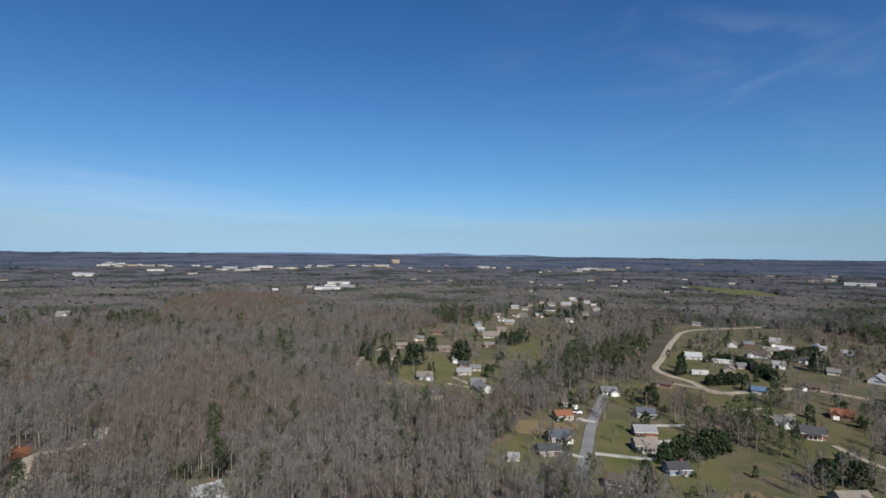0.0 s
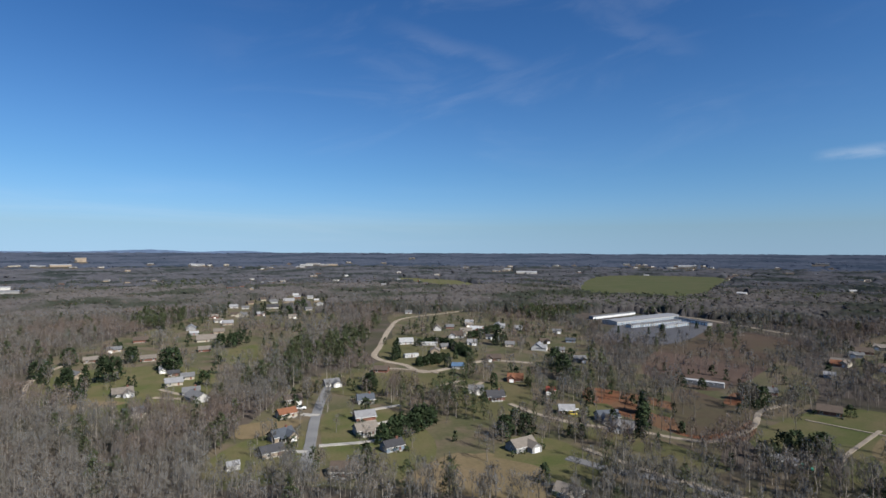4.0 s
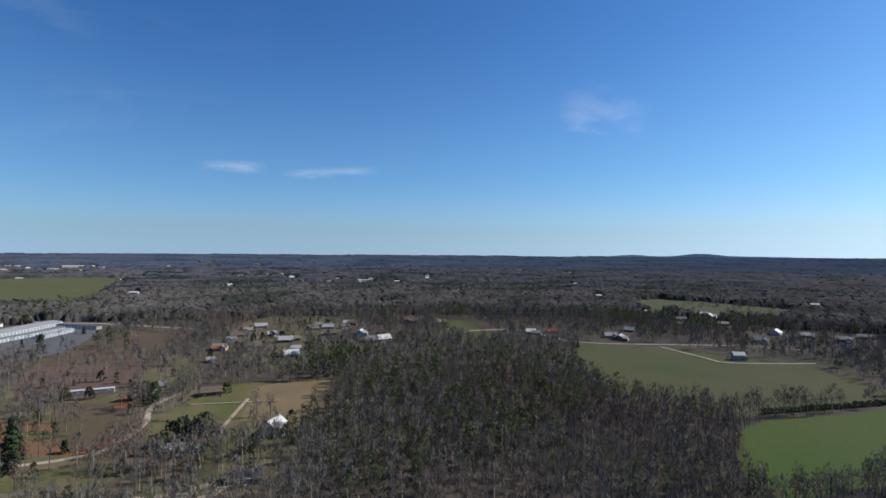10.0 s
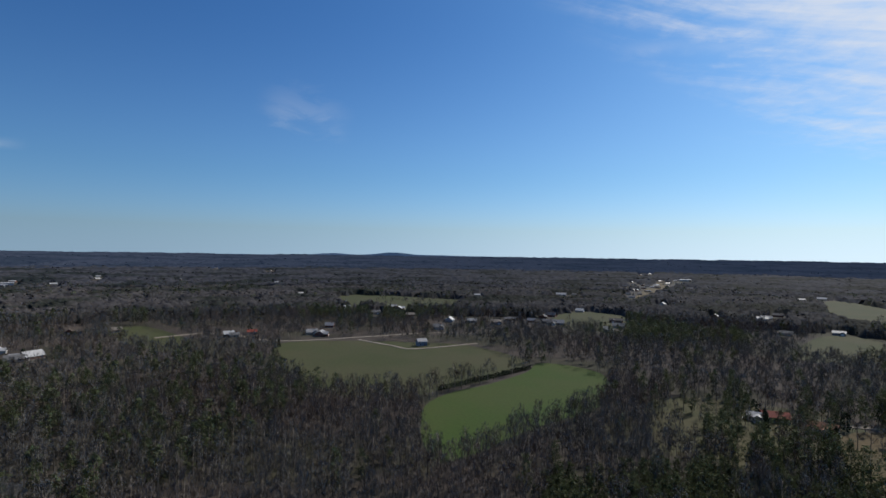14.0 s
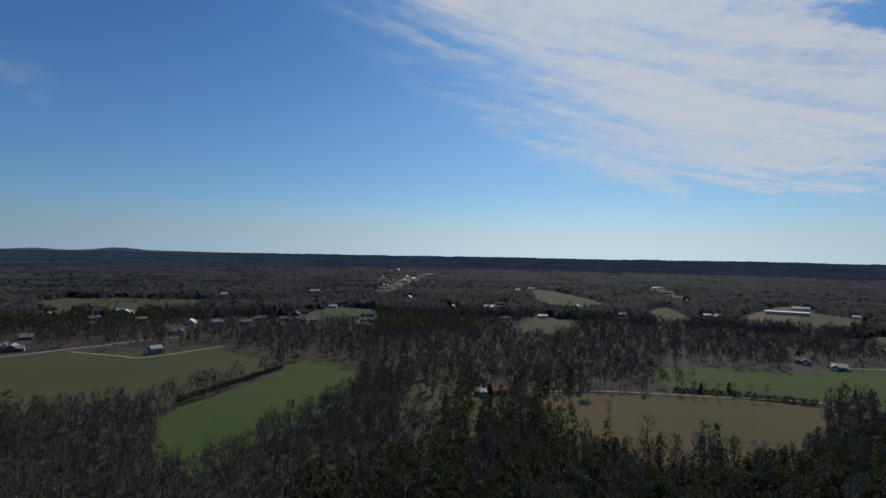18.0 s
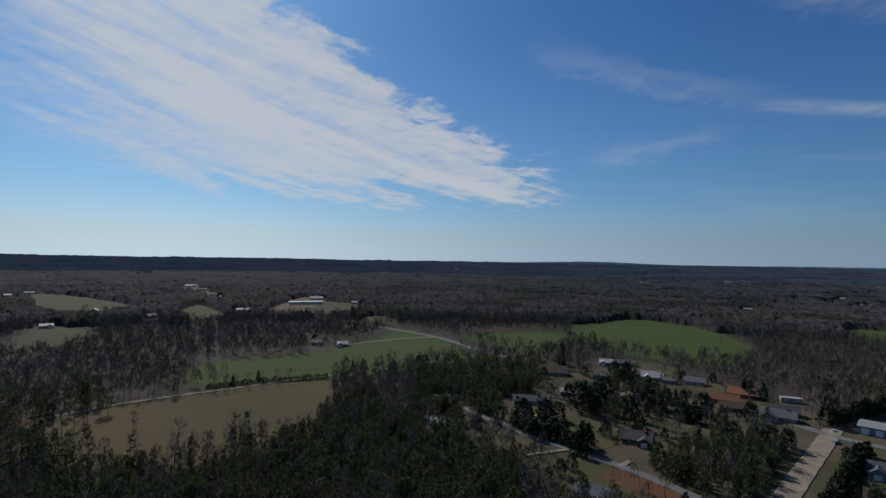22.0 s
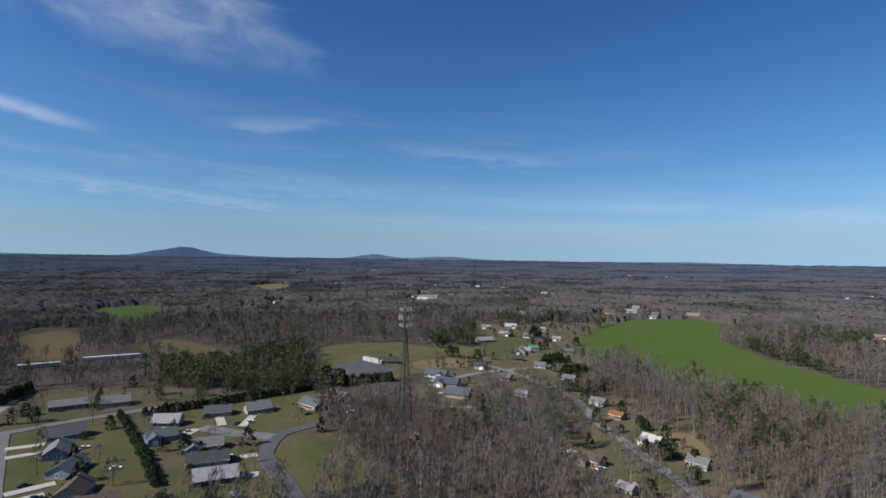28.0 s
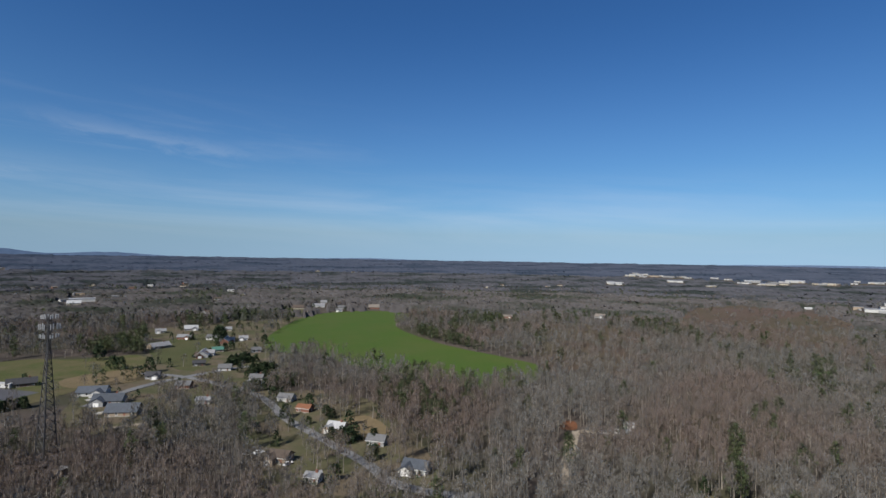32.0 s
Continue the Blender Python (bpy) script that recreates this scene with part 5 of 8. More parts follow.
trailer(-449.6, -11.2, 41, 24)
house(-444.2, 1.3, 90, 16.0, 8.0, "dark", "brown", h=2.6)
house(-394.4, 36.4, 65, 16.0, 10.0, "slate", "white", h=2.6)
house(-367.2, 41.8, 64, 16.0, 10.0, "slate", "white", h=2.6)
house(-337.7, 45.5, 62, 16.0, 10.0, "slate", "white", h=2.6)
house(-423.3, 74.4, 65, 9.1, 5.5, "dark", "white", h=2.6)
house(-382.2, 85.4, 57, 9.1, 5.5, "grey", "white", h=2.6)
house(-336.2, 86.3, 56, 7.9, 4.8, "light", "white", h=2.6)
house(-422.8, 123.2, 64, 9.1, 5.5, "grey", "white", h=2.6)
house(-377.6, 132.0, 51, 9.1, 5.5, "grey", "white", h=2.6)
house(-660.9, 122.3, 80, 10.4, 5.5, "light", "white", h=2.6)
house(-667.7, 155.4, 77, 14.3, 5.5, "white", "white", h=2.6)
house(-606.0, 134.7, 77, 8.5, 5.5, "grey", "white", h=2.6)
house(-640.7, 188.2, 74, 9.1, 5.5, "light", "white", h=2.6)
house(-563.6, 181.8, 72, 8.5, 5.5, "light", "white", h=2.6)
house(-486.8, 121.6, 86, 9.1, 5.5, "brown", "white", h=2.6)
house(-506.8, 140.6, 84, 9.1, 5.5, "green", "white", h=2.6)
house(-487.3, 168.8, 81, 7.9, 5.5, "grey", "white", h=2.6)
house(-313.7, 128.0, 38, 9.1, 5.5, "grey", "white", h=2.6)
house(-286.8, 127.8, 36, 7.9, 5.5, "rust", "brick", h=2.6)
house(-245.4, 127.0, 33, 9.1, 5.5, "white", "white", h=2.6)
house(-217.5, 133.5, 38, 8.5, 6.2, "grey", "white", h=2.6)
house(-180.2, 129.8, 34, 10.4, 6.2, "slate", "white", wing=-1, h=2.6)
house(-195.6, 91.3, 35, 5.9, 3.4, "light", "white", h=2.6)
house(-224.2, 89.1, 38, 9.1, 5.5, "brown", "tan", h=2.6)
house(-1147.2, 85.3, 86, 19.6, 8.2, "white", "white", h=2.6)
house(-1233.7, 145.6, 83, 13.0, 6.8, "grey", "white", h=2.6)
house(-822.7, 428.4, 62, 11.7, 6.8, "grey", "white", h=2.6)
house(-933.5, 449.1, 64, 11.7, 6.8, "light", "white", h=2.6)
road("gravel", 3, [(-146.3, 181.6), (-163.1, 206.3), (-170.3, 217), (-172.4, 228.5), (-165.9, 234.6), (-159.3, 239.6), (-158.9, 252.9)])
cover("clay", 0.2, [(-182, 222.6), (-188.7, 235.2), (-184.5, 238.8), (-175.9, 228.4)])
shed(-161.8, 254.4, 47, 5, 3, "light", "white")
shed(-157.1, 244.0, 53, 4, 3, "white", "white")
car(-160.3, 239.6, 44, "white", tall=1.4)
car(-162.9, 237.4, 44, "silver")
car(-163.9, 234.7, 35, "white")
car(-161.5, 246.8, 63, "white", tall=1.3)
house(-83.7, 191.6, 44, 9.5, 6.3, "light", "white", h=2.6)
house(-776.4, 400.5, 63, 10.2, 5.6, "grey", "white", h=2.6)
# the street beyond the first woods
house(-12.1, 376.3, 7, 10.9, 5.6, "tan", "white", h=2.6)
house(16.2, 390.3, 3, 10.2, 5.6, "light", "white", h=2.6)
house(-5.2, 326.4, 11, 10.2, 5.6, "slate", "white", h=2.6)
house(-38.3, 390.4, 86, 6.1, 4.9, "grey", "white", h=2.6)
house(2.0, 485.7, -0, 10.9, 5.6, "tan", "brick", h=2.6)
house(13.4, 435.1, -2, 8.8, 5.6, "light", "white", h=2.6)
house(-23.6, 542.0, 2, 10.9, 5.6, "grey", "tan", h=2.6)
house(-4.0, 588.2, 0, 12.2, 5.6, "brown", "brick", h=2.6)
house(-37.4, 499.7, 4, 9.5, 5.6, "tan", "wood", h=2.6)
house(45.0, 506.9, -5, 9.5, 5.6, "tan", "white", h=2.6)
house(44.2, 611.1, -4, 8.2, 5.6, "white", "white", h=2.6)
house(25.3, 403.5, -4, 8.2, 5.6, "grey", "white", h=2.6)
house(24.6, 359.9, -4, 9.5, 5.6, "grey", "white", h=2.6)
shed(30.9, 228.9, 2, 5, 4, "light", "white")
# works and stores far off
big(-289.9, 1480.2, 16, 60, 20, 6, "white", "white")
big(-243.0, 1363.7, 2, 40, 16, 5, "light", "grey")
big(-291.6, 1380.1, 22, 30, 20, 5, "tan", "white")
big(-275.8, 1274.9, 17, 60, 20, 6, "light", "white")
big(-966.7, 2427.6, 21, 60, 35, 7.7, "white", "grey")
big(-881.3, 2418.5, 21, 27, 12, 6.0, "white", "white")
big(-851.0, 2362.8, 34, 70, 42, 5.2, "grey", "cream")
big(-862.0, 2595.8, 13, 70, 40, 8, "white", "white")
big(-756.6, 2490.1, 24, 22, 9, 6.1, "grey", "cream")
big(-712.6, 2507.6, 4, 45, 16, 7.8, "light", "cream")
big(-702.6, 2822.9, 1, 22, 9, 7.6, "light", "white")
big(-630.4, 2790.7, 1, 52, 19, 6.4, "white", "white")
big(-1472.0, 2593.6, 29, 22, 9, 5.6, "white", "white")
big(-1391.6, 2569.3, 37, 30, 12, 5.6, "white", "white")
big(-1348.0, 2589.6, 17, 24, 13, 6.9, "grey", "grey")
big(-1605.7, 2579.5, 32, 70, 39, 6.5, "grey", "white")
big(-1469.7, 2516.4, 30, 50, 30, 7, "grey", "tan")
big(-1207.3, 1794.8, 34, 60, 20, 6, "light", "white")
big(-494.2, 2955.1, 9, 22, 10, 5.2, "white", "cream")
big(-433.8, 2933.8, 9, 22, 8, 6.0, "white", "white")
big(-336.8, 2925.8, 15, 80, 50, 7, "white", "tan")
big(220.7, 2855.9, 3, 60, 34, 7.6, "white", "grey")
big(271.5, 2832.0, 3, 22, 13, 7.0, "grey", "white")
big(721.0, 2737.7, -27, 60, 32, 5.5, "white", "white")
big(808.8, 2746.1, -7, 35, 12, 5.2, "white", "grey")
big(-304.5, 3432.7, 5, 50, 50, 22, "grey", "tan")
big(1409.4, 1940.9, -36, 30, 16, 6, "white", "white")
big(798.0, 2887.5, -28, 70, 33, 5.3, "grey", "white")
big(825.6, 2800.9, -16, 10, 6, 6.0, "white", "white")
big(848.4, 2727.1, -12, 60, 30, 7, "light", "tan")
big(1315.8, 1683.3, -38, 80, 30, 7, "white", "white")
big(2285.1, 2053.9, -61, 30, 16, 7.1, "white", "cream")
big(2320.9, 2004.7, -61, 22, 9, 5.1, "white", "white")
big(2274.1, 1920.0, -41, 23, 11, 7.4, "white", "cream")
big(2350.4, 1727.8, -54, 80, 30, 7, "white", "white")
big(3116.9, 1487.1, -65, 60, 24, 6.5, "light", "grey")
big(1616.0, 282.6, -80, 40, 16, 6, "white", "white")
big(1241.1, -1707.0, -144, 40, 16, 6, "white", "white")
big(-1692.2, -1966.8, 127, 30, 15, 5.5, "white", "white")
big(-1734.2, -1929.0, 127, 22, 12, 7.7, "grey", "grey")
big(-1149.1, 2136.2, 28, 60, 22, 6, "white", "white")
big(-1620.8, 2654.4, 31, 70, 26, 6, "light", "white")
big(-1148.5, 84.9, 86, 40, 14, 6, "white", "white")
# the storage yard
field("dark_asphalt", [(409.9, 399.4), (587.5, 515.2), (623.5, 474.1), (593.5, 407), (455.5, 341.9), (405, 364.9)])
big(553.2, 471.1, 5, 127, 22, 4.5, "light", "white", 26)
big(534.4, 437.1, 1, 90, 8, 3.6, "grey", "white", 20)
big(555.2, 521.9, 8, 95, 7, 3.6, "grey", "blue", 22)
big(544.4, 417.7, 6, 48, 9, 3.6, "light", "white", 10)
big(596.1, 430.4, -104, 58, 7, 3.6, "slate", "grey", 12)
tree("bare", 451.4, 433.0, 11)
tree("bare", 442.1, 414.4, 11)
tree("bare", 456.2, 414.3, 11)
tree("bare", 452.9, 399.5, 11)
tree("bare", 467.8, 398.0, 11)
tree("bare", 483.2, 397.4, 11)
tree("bare", 493.0, 390.4, 11)
tree("bare", 510.3, 387.9, 11)
tree("bare", 528.6, 385.2, 11)
tree("bare", 454.8, 447.9, 11)
tree("bare", 446.5, 451.7, 11)
tree("cedar", 471.8, 471.6, 8)
tree("cedar", 449.1, 414.3, 8)
tree("cedar", 469.5, 391.4, 8)
tree("cedar", 554.5, 395.1, 8)
# hedges and evergreens
hedge("hedge", 10, [(95.5, 227.9), (111.0, 233.4), (131.1, 244.0)])
hedge("hedge", 6, [(184.9, 370.2), (200.4, 373.9), (218.8, 379.1)])
hedge("hedge", 6, [(243.1, 453.7), (246.4, 419.3), (244, 386.4)])
hedge("hedge", 8, [(-157.6, -142.8), (-178.1, -156.5), (-205.9, -174.6), (-229.4, -189.7), (-249.4, -200.9)])
hedge("hedge", 9, [(-277.1, -241.7), (-307.5, -251.2), (-350.2, -264.6)])
hedge("hedge", 4, [(-306, -143.3), (-246.2, -105.7), (-211.6, -85.3)])
hedge("hedge", 5, [(-305, -129.4), (-330.2, -89.5), (-361.4, -44.1)])
hedge("hedge", 6, [(-346.6, 115.8), (-345.7, 130.2), (-350.2, 151.7)])
hedge("hedge", 6, [(-438.1, 130.4), (-444.2, 154.9)])
tree("round", -506.7, 147.0, 8)
tree("round", -509.5, 153.8, 8)
tree("round", -387.7, 133.4, 8)
tree("round", -389.7, 140.3, 8)
tree("round", -391.9, 147.4, 8)
tree("round", -305.6, 54.0, 8)
tree("round", -227.9, 120.4, 8)
tree("round", -225.6, 123.6, 8)
car(-237.9, 80.2, 81, "white", tall=1.3)
car(-237.4, 84.5, 90, "white")
car(-231.9, 88.6, 129, "silver")
car(-221.8, 89.2, 108, "white", tall=1.3)
car(-217.5, 89.9, 108, "white")
shed(-197.2, 93.3, 85, 4, 3, "light", "white")
tree("bare", 32.9, -264.6, 9)
tree("bare", 29.6, -268.2, 9)
tree("bare", 24.6, -269.2, 9)
tree("bare", 20.0, -273.5, 9)
tree("bare", 15.1, -274.6, 9)
tree("bare", 10.4, -279.0, 9)
tree("bare", 5.6, -283.4, 9)
tree("bare", 0.8, -287.0, 9)
tree("bare", 26.6, -263.9, 9)
tree("bare", 17.2, -268.4, 9)
tree("bare", 7.8, -275.3, 9)
tree("bare", 66.5, -367.0, 11)
tree("bare", 60.8, -370.4, 11)
tree("bare", 55.1, -373.8, 11)
tree("bare", 47.1, -376.7, 11)
tree("bare", 39.2, -379.7, 11)
tree("bare", 29.3, -383.9, 11)
tree("bare", 21.5, -386.8, 11)
tree("cedar", -23.9, -417.2, 9)
tree("cedar", -32.2, -425.7, 9)
tree("round", -54.8, -413.8, 9)
tree("round", -78.9, -432.8, 9)
tree("round", -83.4, -432.2, 9)
hedge("shrub", 3.4, [(301.5, -169.5), (309.2, -199.9), (326.2, -263.4)])
# ---- drives ----
road("concrete", 4, [(-255.7, -167.6), (-261.5, -154.5)])
road("concrete", 4, [(-244.4, -160.2), (-251.6, -148.6)])
road("concrete", 4.4, [(-207.8, -136.2), (-217.6, -124.4)])
road("concrete", 4.4, [(-200.9, -131.6), (-207.7, -122.4)])
road("concrete", 4.4, [(-173.7, -114.2), (-182.7, -100.4)])
road("concrete", 4, [(-244.8, -164.3), (-241.8, -171.1)])
road("concrete", 4, [(-213.7, -144.7), (-209.4, -151)])
road("concrete", 4, [(-191.6, -130.9), (-188.8, -137.4)])
road("concrete", 4.4, [(-242.9, -56.1), (-240.1, -62.6)])
road("concrete", 4.4, [(-221.8, -50.4), (-219.6, -58.6)])
road("concrete", 4.4, [(-284.6, -83.4), (-298.8, -89)])
road("concrete", 4.4, [(-282.5, -73.2), (-301.3, -72.2)])
road("concrete", 4.4, [(-267.8, -97.1), (-279.9, -94.3)])
road("concrete", 3.4, [(73.5, 287.6), (77.4, 283.8), (81.3, 281.1)])
road("gravel", 3.4, [(176.6, 300.3), (184.2, 292.8), (197.3, 300)])
road("gravel", 3.4, [(183.5, 250), (184.9, 226.2), (193.5, 204), (209.1, 182.2)])
road("gravel", 2.6, [(171.1, 177.6), (176.3, 144.4), (184.4, 121), (191.3, 96.1)])
road("concrete", 3.4, [(-380, 31.1), (-382.8, 42.4)])
road("concrete", 3.4, [(-363.6, 31.5), (-367.5, 42.6)])
road("concrete", 3.4, [(-345.7, 31.7), (-347.1, 43.7)])
road("gravel", 3.4, [(-313.5, 35), (-311.5, 53.6), (-304.9, 71.7)])
road("gravel", 3.4, [(-227.6, -329.7), (-199, -320.8), (-179.4, -312.3)])
# ---- parked cars ----
car(-187.4, -139.1, 132, "white")
car(-190.6, -139.5, 131, "silver")
car(-215.7, -134.3, 127, "black")
car(-204.4, -123.5, 126, "black")
car(-198.6, -119.1, 126, "black")
car(-177.2, -108.5, 131, "black")
car(-178.7, -105.0, 130, "silver")
car(-181.2, -104.0, 130, "black")
car(-207.8, -154.5, 132, "black")
car(-240.0, -177.7, 127, "black")
car(-250.4, -171.8, 164, "blue")
car(-222.2, -121.1, 124, "black")
car(-216.3, -116.3, 118, "black")
car(-255.7, -134.5, 138, "white")
car(-254.6, -73.6, 136, "red", tall=1.3)
car(-256.1, -66.0, 124, "red", tall=1.3)
car(-241.6, -68.4, 111, "white")
car(-275.5, -96.7, 129, "silver")
car(-287.4, -77.1, 165, "black")
car(-290.1, -71.0, 144, "white")
car(-302.4, -42.9, 128, "black")
car(-250.0, -216.6, -179, "blue")
car(-266.2, -232.1, -169, "white")
car(-230.7, -109.1, 115, "white")
car(132.2, 156.2, -40, "black")
car(75.0, 296.4, -9, "white", tall=1.9)
car(201.1, 217.5, -43, "yellow", tall=1.4)
car(52.5, 239.5, 8, "black")
car(44.4, 245.3, 10, "black")
car(208.4, 223.5, -23, "white")
car(215.5, 193.6, -28, "silver")
car(203.6, 227.2, -22, "yellow", tall=1.3)
car(228.9, 266.4, -21, "red", tall=1.2)
car(233.6, 117.5, -63, "green", tall=1.5)
car(-499.2, 123.1, 76, "black")
car(-488.5, 116.7, 77, "black")
car(-313.7, -22.0, 124, "white")
car(-306.0, -20.1, 124, "white")
car(-254.5, -255.9, 135, "white")
car(-331.2, -384.2, 139, "white")
car(171.8, -288.8, -149, "white")
# ---- single trees and bushes ----
tree("round", 125.7, 321.1, 9)
tree("round", 187.2, 699.8, 9)
tree("cedar", 181.6, 400.6, 10)
tree("cedar", 174.2, 393.9, 10)
tree("cedar", 221.4, 376.7, 10)
tree("round", 310.2, 432.4, 8)
tree("round", 314.1, 467.5, 8)
tree("round", 288.6, 444.0, 8)
tree("round", 296.7, 427.3, 8)
tree("pine", 137.1, 252.7, 14)
tree("pine", 145.1, 258.2, 14)
tree("pine", 144.4, 245.5, 14)
tree("pine", 152.1, 247.2, 14)
tree("pine", 149.2, 234.5, 14)
tree("pine", 152.4, 265.1, 14)
tree("pine", 159.7, 265.5, 14)
tree("pine", 160.1, 243.4, 14)
tree("round", 265.3, 292.0, 8)
tree("round", 272.9, 312.0, 8)
tree("round", 274.4, 325.3, 8)
tree("round", 263.6, 281.0, 8)
tree("cedar", 237.9, 201.7, 13)
tree("cedar", 219.8, 185.1, 13)
tree("cedar", 206.8, 175.7, 9)
tree("round", 238.9, 128.9, 11)
tree("round", 246.1, 127.6, 11)
tree("round", 244.5, 120.0, 11)
tree("round", 253.1, 120.7, 11)
tree("round", 239.0, 121.0, 11)
tree("round", 299.1, 180.9, 5.5)
tree("round", 299.7, 176.4, 5.5)
tree("round", 305.2, 174.9, 5.5)
tree("round", 528.7, 203.7, 7)
tree("round", 535.5, 197.2, 7)
tree("round", 542.6, 190.3, 7)
tree("round", 543.8, 180.4, 7)
tree("round", 252.7, 81.4, 6)
tree("round", 243.9, 77.5, 6)
tree("round", 240.3, 91.8, 6)
tree("round", 234.9, 91.6, 6)
tree("bud", 204.1, 105.8, 7)
tree("bud", 209.1, 103.3, 7)
tree("bud", 81.2, 197.5, 7)
tree("bud", 77.7, 196.5, 7)
tree("bud", 85.0, 316.9, 7)
tree("bud", 83.2, 325.6, 7)
tree("bud", 137.2, 284.5, 7)
tree("bare", 125.1, 185.8, 13)
tree("bare", 141.7, 151.8, 13)
tree("bare", 161.8, 168.8, 13)
tree("bare", 172.9, 167.4, 13)
tree("bare", 167.2, 150.3, 13)
tree("bare", 178.9, 143.1, 13)
tree("bare", 181.7, 131.9, 13)
tree("bare", 164.2, 196.6, 13)
tree("bare", 118.4, 338.6, 13)
tree("bare", 115.5, 308.7, 13)
tree("bare", 138.8, 271.2, 13)
tree("bare", 231.8, 100.2, 13)
tree("bare", 235.7, 105.8, 13)
tree("bare", 277.2, 97.2, 13)
tree("round", 73.3, 532.4, 6)
tree("round", 64.9, 553.2, 6)
tree("round", 56.0, 536.9, 6)
tree("round", 84.7, 534.0, 6)
tree("shrub", 134.0, 158.7, 3)
tree("shrub", 131.0, 160.2, 3)
tree("shrub", 155.0, 302.9, 3)
tree("shrub", 164.8, 293.4, 3)
tree("cedar", -44.3, 360.3, 11)
tree("cedar", -47.8, 373.1, 11)
tree("cedar", -59.5, 434.8, 11)
tree("round", -34.9, 368.1, 9)
tree("round", -45.1, 434.8, 9)
tree("round", -9.7, 479.9, 9)
tree("round", 17.5, 424.0, 9)
tree("round", 14.1, 430.6, 9)
tree("pine", -84.7, 204.2, 17)
tree("pine", -90.0, 210.3, 17)
tree("pine", -93.3, 221.1, 17)
tree("pine", -25.1, 268.3, 14)
tree("pine", -17.2, 237.8, 14)
tree("pine", -9.1, 224.9, 14)
tree("pine", -20.9, 252.1, 14)
tree("bare", -19.8, 458.8, 12)
tree("bare", -30.1, 434.9, 12)
tree("bare", -17.5, 331.6, 12)
tree("bare", 10.4, 331.4, 12)
tree("bare", 110.6, 344.3, 12)
tree("bare", 94.4, 266.1, 12)
tree("bare", 88.4, 306.0, 12)
tree("bud", 93.6, 324.1, 7)
tree("bud", 86.0, 315.5, 7)
tree("round", 633.2, 61.7, 7)
tree("round", 631.7, 57.4, 7)
tree("round", 639.4, 55.5, 7)
tree("cedar", 506.0, -113.0, 8)
tree("cedar", 500.9, -108.7, 8)
tree("pine", 335.2, -88.4, 14)
tree("pine", 333.3, -93.4, 14)
tree("pine", 350.2, -90.4, 14)
tree("cedar", 161.1, -287.2, 9)
tree("cedar", 128.4, -288.3, 9)
tree("cedar", 156.9, -281.0, 9)
tree("pine", 145.0, -290.3, 14)
tree("pine", 145.7, -296.1, 14)
tree("pine", 140.7, -293.7, 14)
tree("pine", 117.8, -311.6, 14)
tree("pine", 115.6, -323.0, 14)
tree("pine", 112.8, -325.2, 14)
tree("bare", 90.0, -296.4, 9)
tree("bare", 91.6, -297.7, 9)
tree("bare", 63.3, -267.6, 13)
tree("bare", 121.8, -293.5, 13)
tree("bare", 116.6, -293.3, 13)
tree("bare", 111.1, -290.6, 13)
tree("cedar", 43.3, -399.0, 7)
tree("cedar", 58.0, -383.8, 7)
tree("round", -108.9, -281.7, 9)
tree("round", -111.6, -277.1, 9)
tree("round", -115.5, -264.6, 9)
tree("round", -116.2, -256.1, 9)
tree("round", -119.4, -250.3, 9)
tree("round", -121.7, -233.8, 9)
tree("round", -124.9, -235.4, 9)
tree("round", -154.9, -281.3, 10)
tree("round", -163.0, -285.8, 10)
tree("round", -163.9, -277.4, 10)
tree("round", -164.3, -262.4, 10)
tree("round", -164.4, -255.4, 10)
tree("round", -190.3, -281.3, 10)
tree("round", -197.9, -284.2, 10)
tree("round", -197.4, -264.1, 10)
tree("round", -200.0, -258.9, 10)
tree("round", -205.4, -254.7, 10)
tree("round", -200.1, -227.6, 10)
tree("round", -204.2, -220.3, 10)
tree("round", -212.7, -217.7, 10)
tree("round", -217.8, -213.8, 10)
tree("cedar", -197.9, -417.9, 12)
tree("cedar", -275.1, -304.0, 12)
tree("cedar", -279.7, -293.2, 12)
tree("round", -222.6, -363.4, 7)
tree("round", -227.1, -360.0, 7)
tree("round", -310.5, -275.2, 7)
tree("round", -209.0, -245.6, 7)
tree("round", -96.7, -204.3, 7)
tree("round", -116.5, -220.8, 7)
tree("round", -104.2, -209.6, 7)
tree("cedar", -23.8, -396.1, 8)
tree("cedar", -31.0, -396.0, 8)
tree("round", -52.8, -392.2, 8)
tree("round", -49.5, -388.6, 8)
tree("pine", -191.8, -407.6, 15)
tree("round", -204.8, -344.4, 9)
tree("round", -211.0, -341.4, 9)
tree("round", -218.8, -341.3, 9)
tree("round", -219.3, -350.3, 9)
tree("round", -201.5, -311.9, 7)
tree("round", -151.7, -287.0, 7)
tree("round", -159.9, -289.9, 7)
tree("round", -163.1, -286.7, 7)
tree("round", -163.7, -303.1, 7)
tree("round", -152.3, -294.4, 7)
tree("round", -173.8, -308.8, 7)
tree("round", -177.0, -305.2, 7)
tree("round", -122.2, -282.7, 7)
tree("round", -124.5, -280.7, 7)
tree("cedar", -108.2, -273.5, 9)
tree("cedar", -101.4, -269.1, 9)
tree("cedar", -114.3, -225.5, 9)
tree("cedar", -119.1, -229.9, 9)
tree("cedar", -79.9, -267.1, 7)
tree("cedar", -92.5, -273.9, 7)
tree("cedar", -78.9, -270.7, 7)
tree("round", -102.5, -260.4, 8)
tree("round", -104.9, -252.2, 8)
tree("round", -108.8, -248.2, 8)
tree("round", -112.6, -244.2, 8)
tree("round", -114.7, -236.9, 8)
tree("round", -116.3, -232.0, 8)
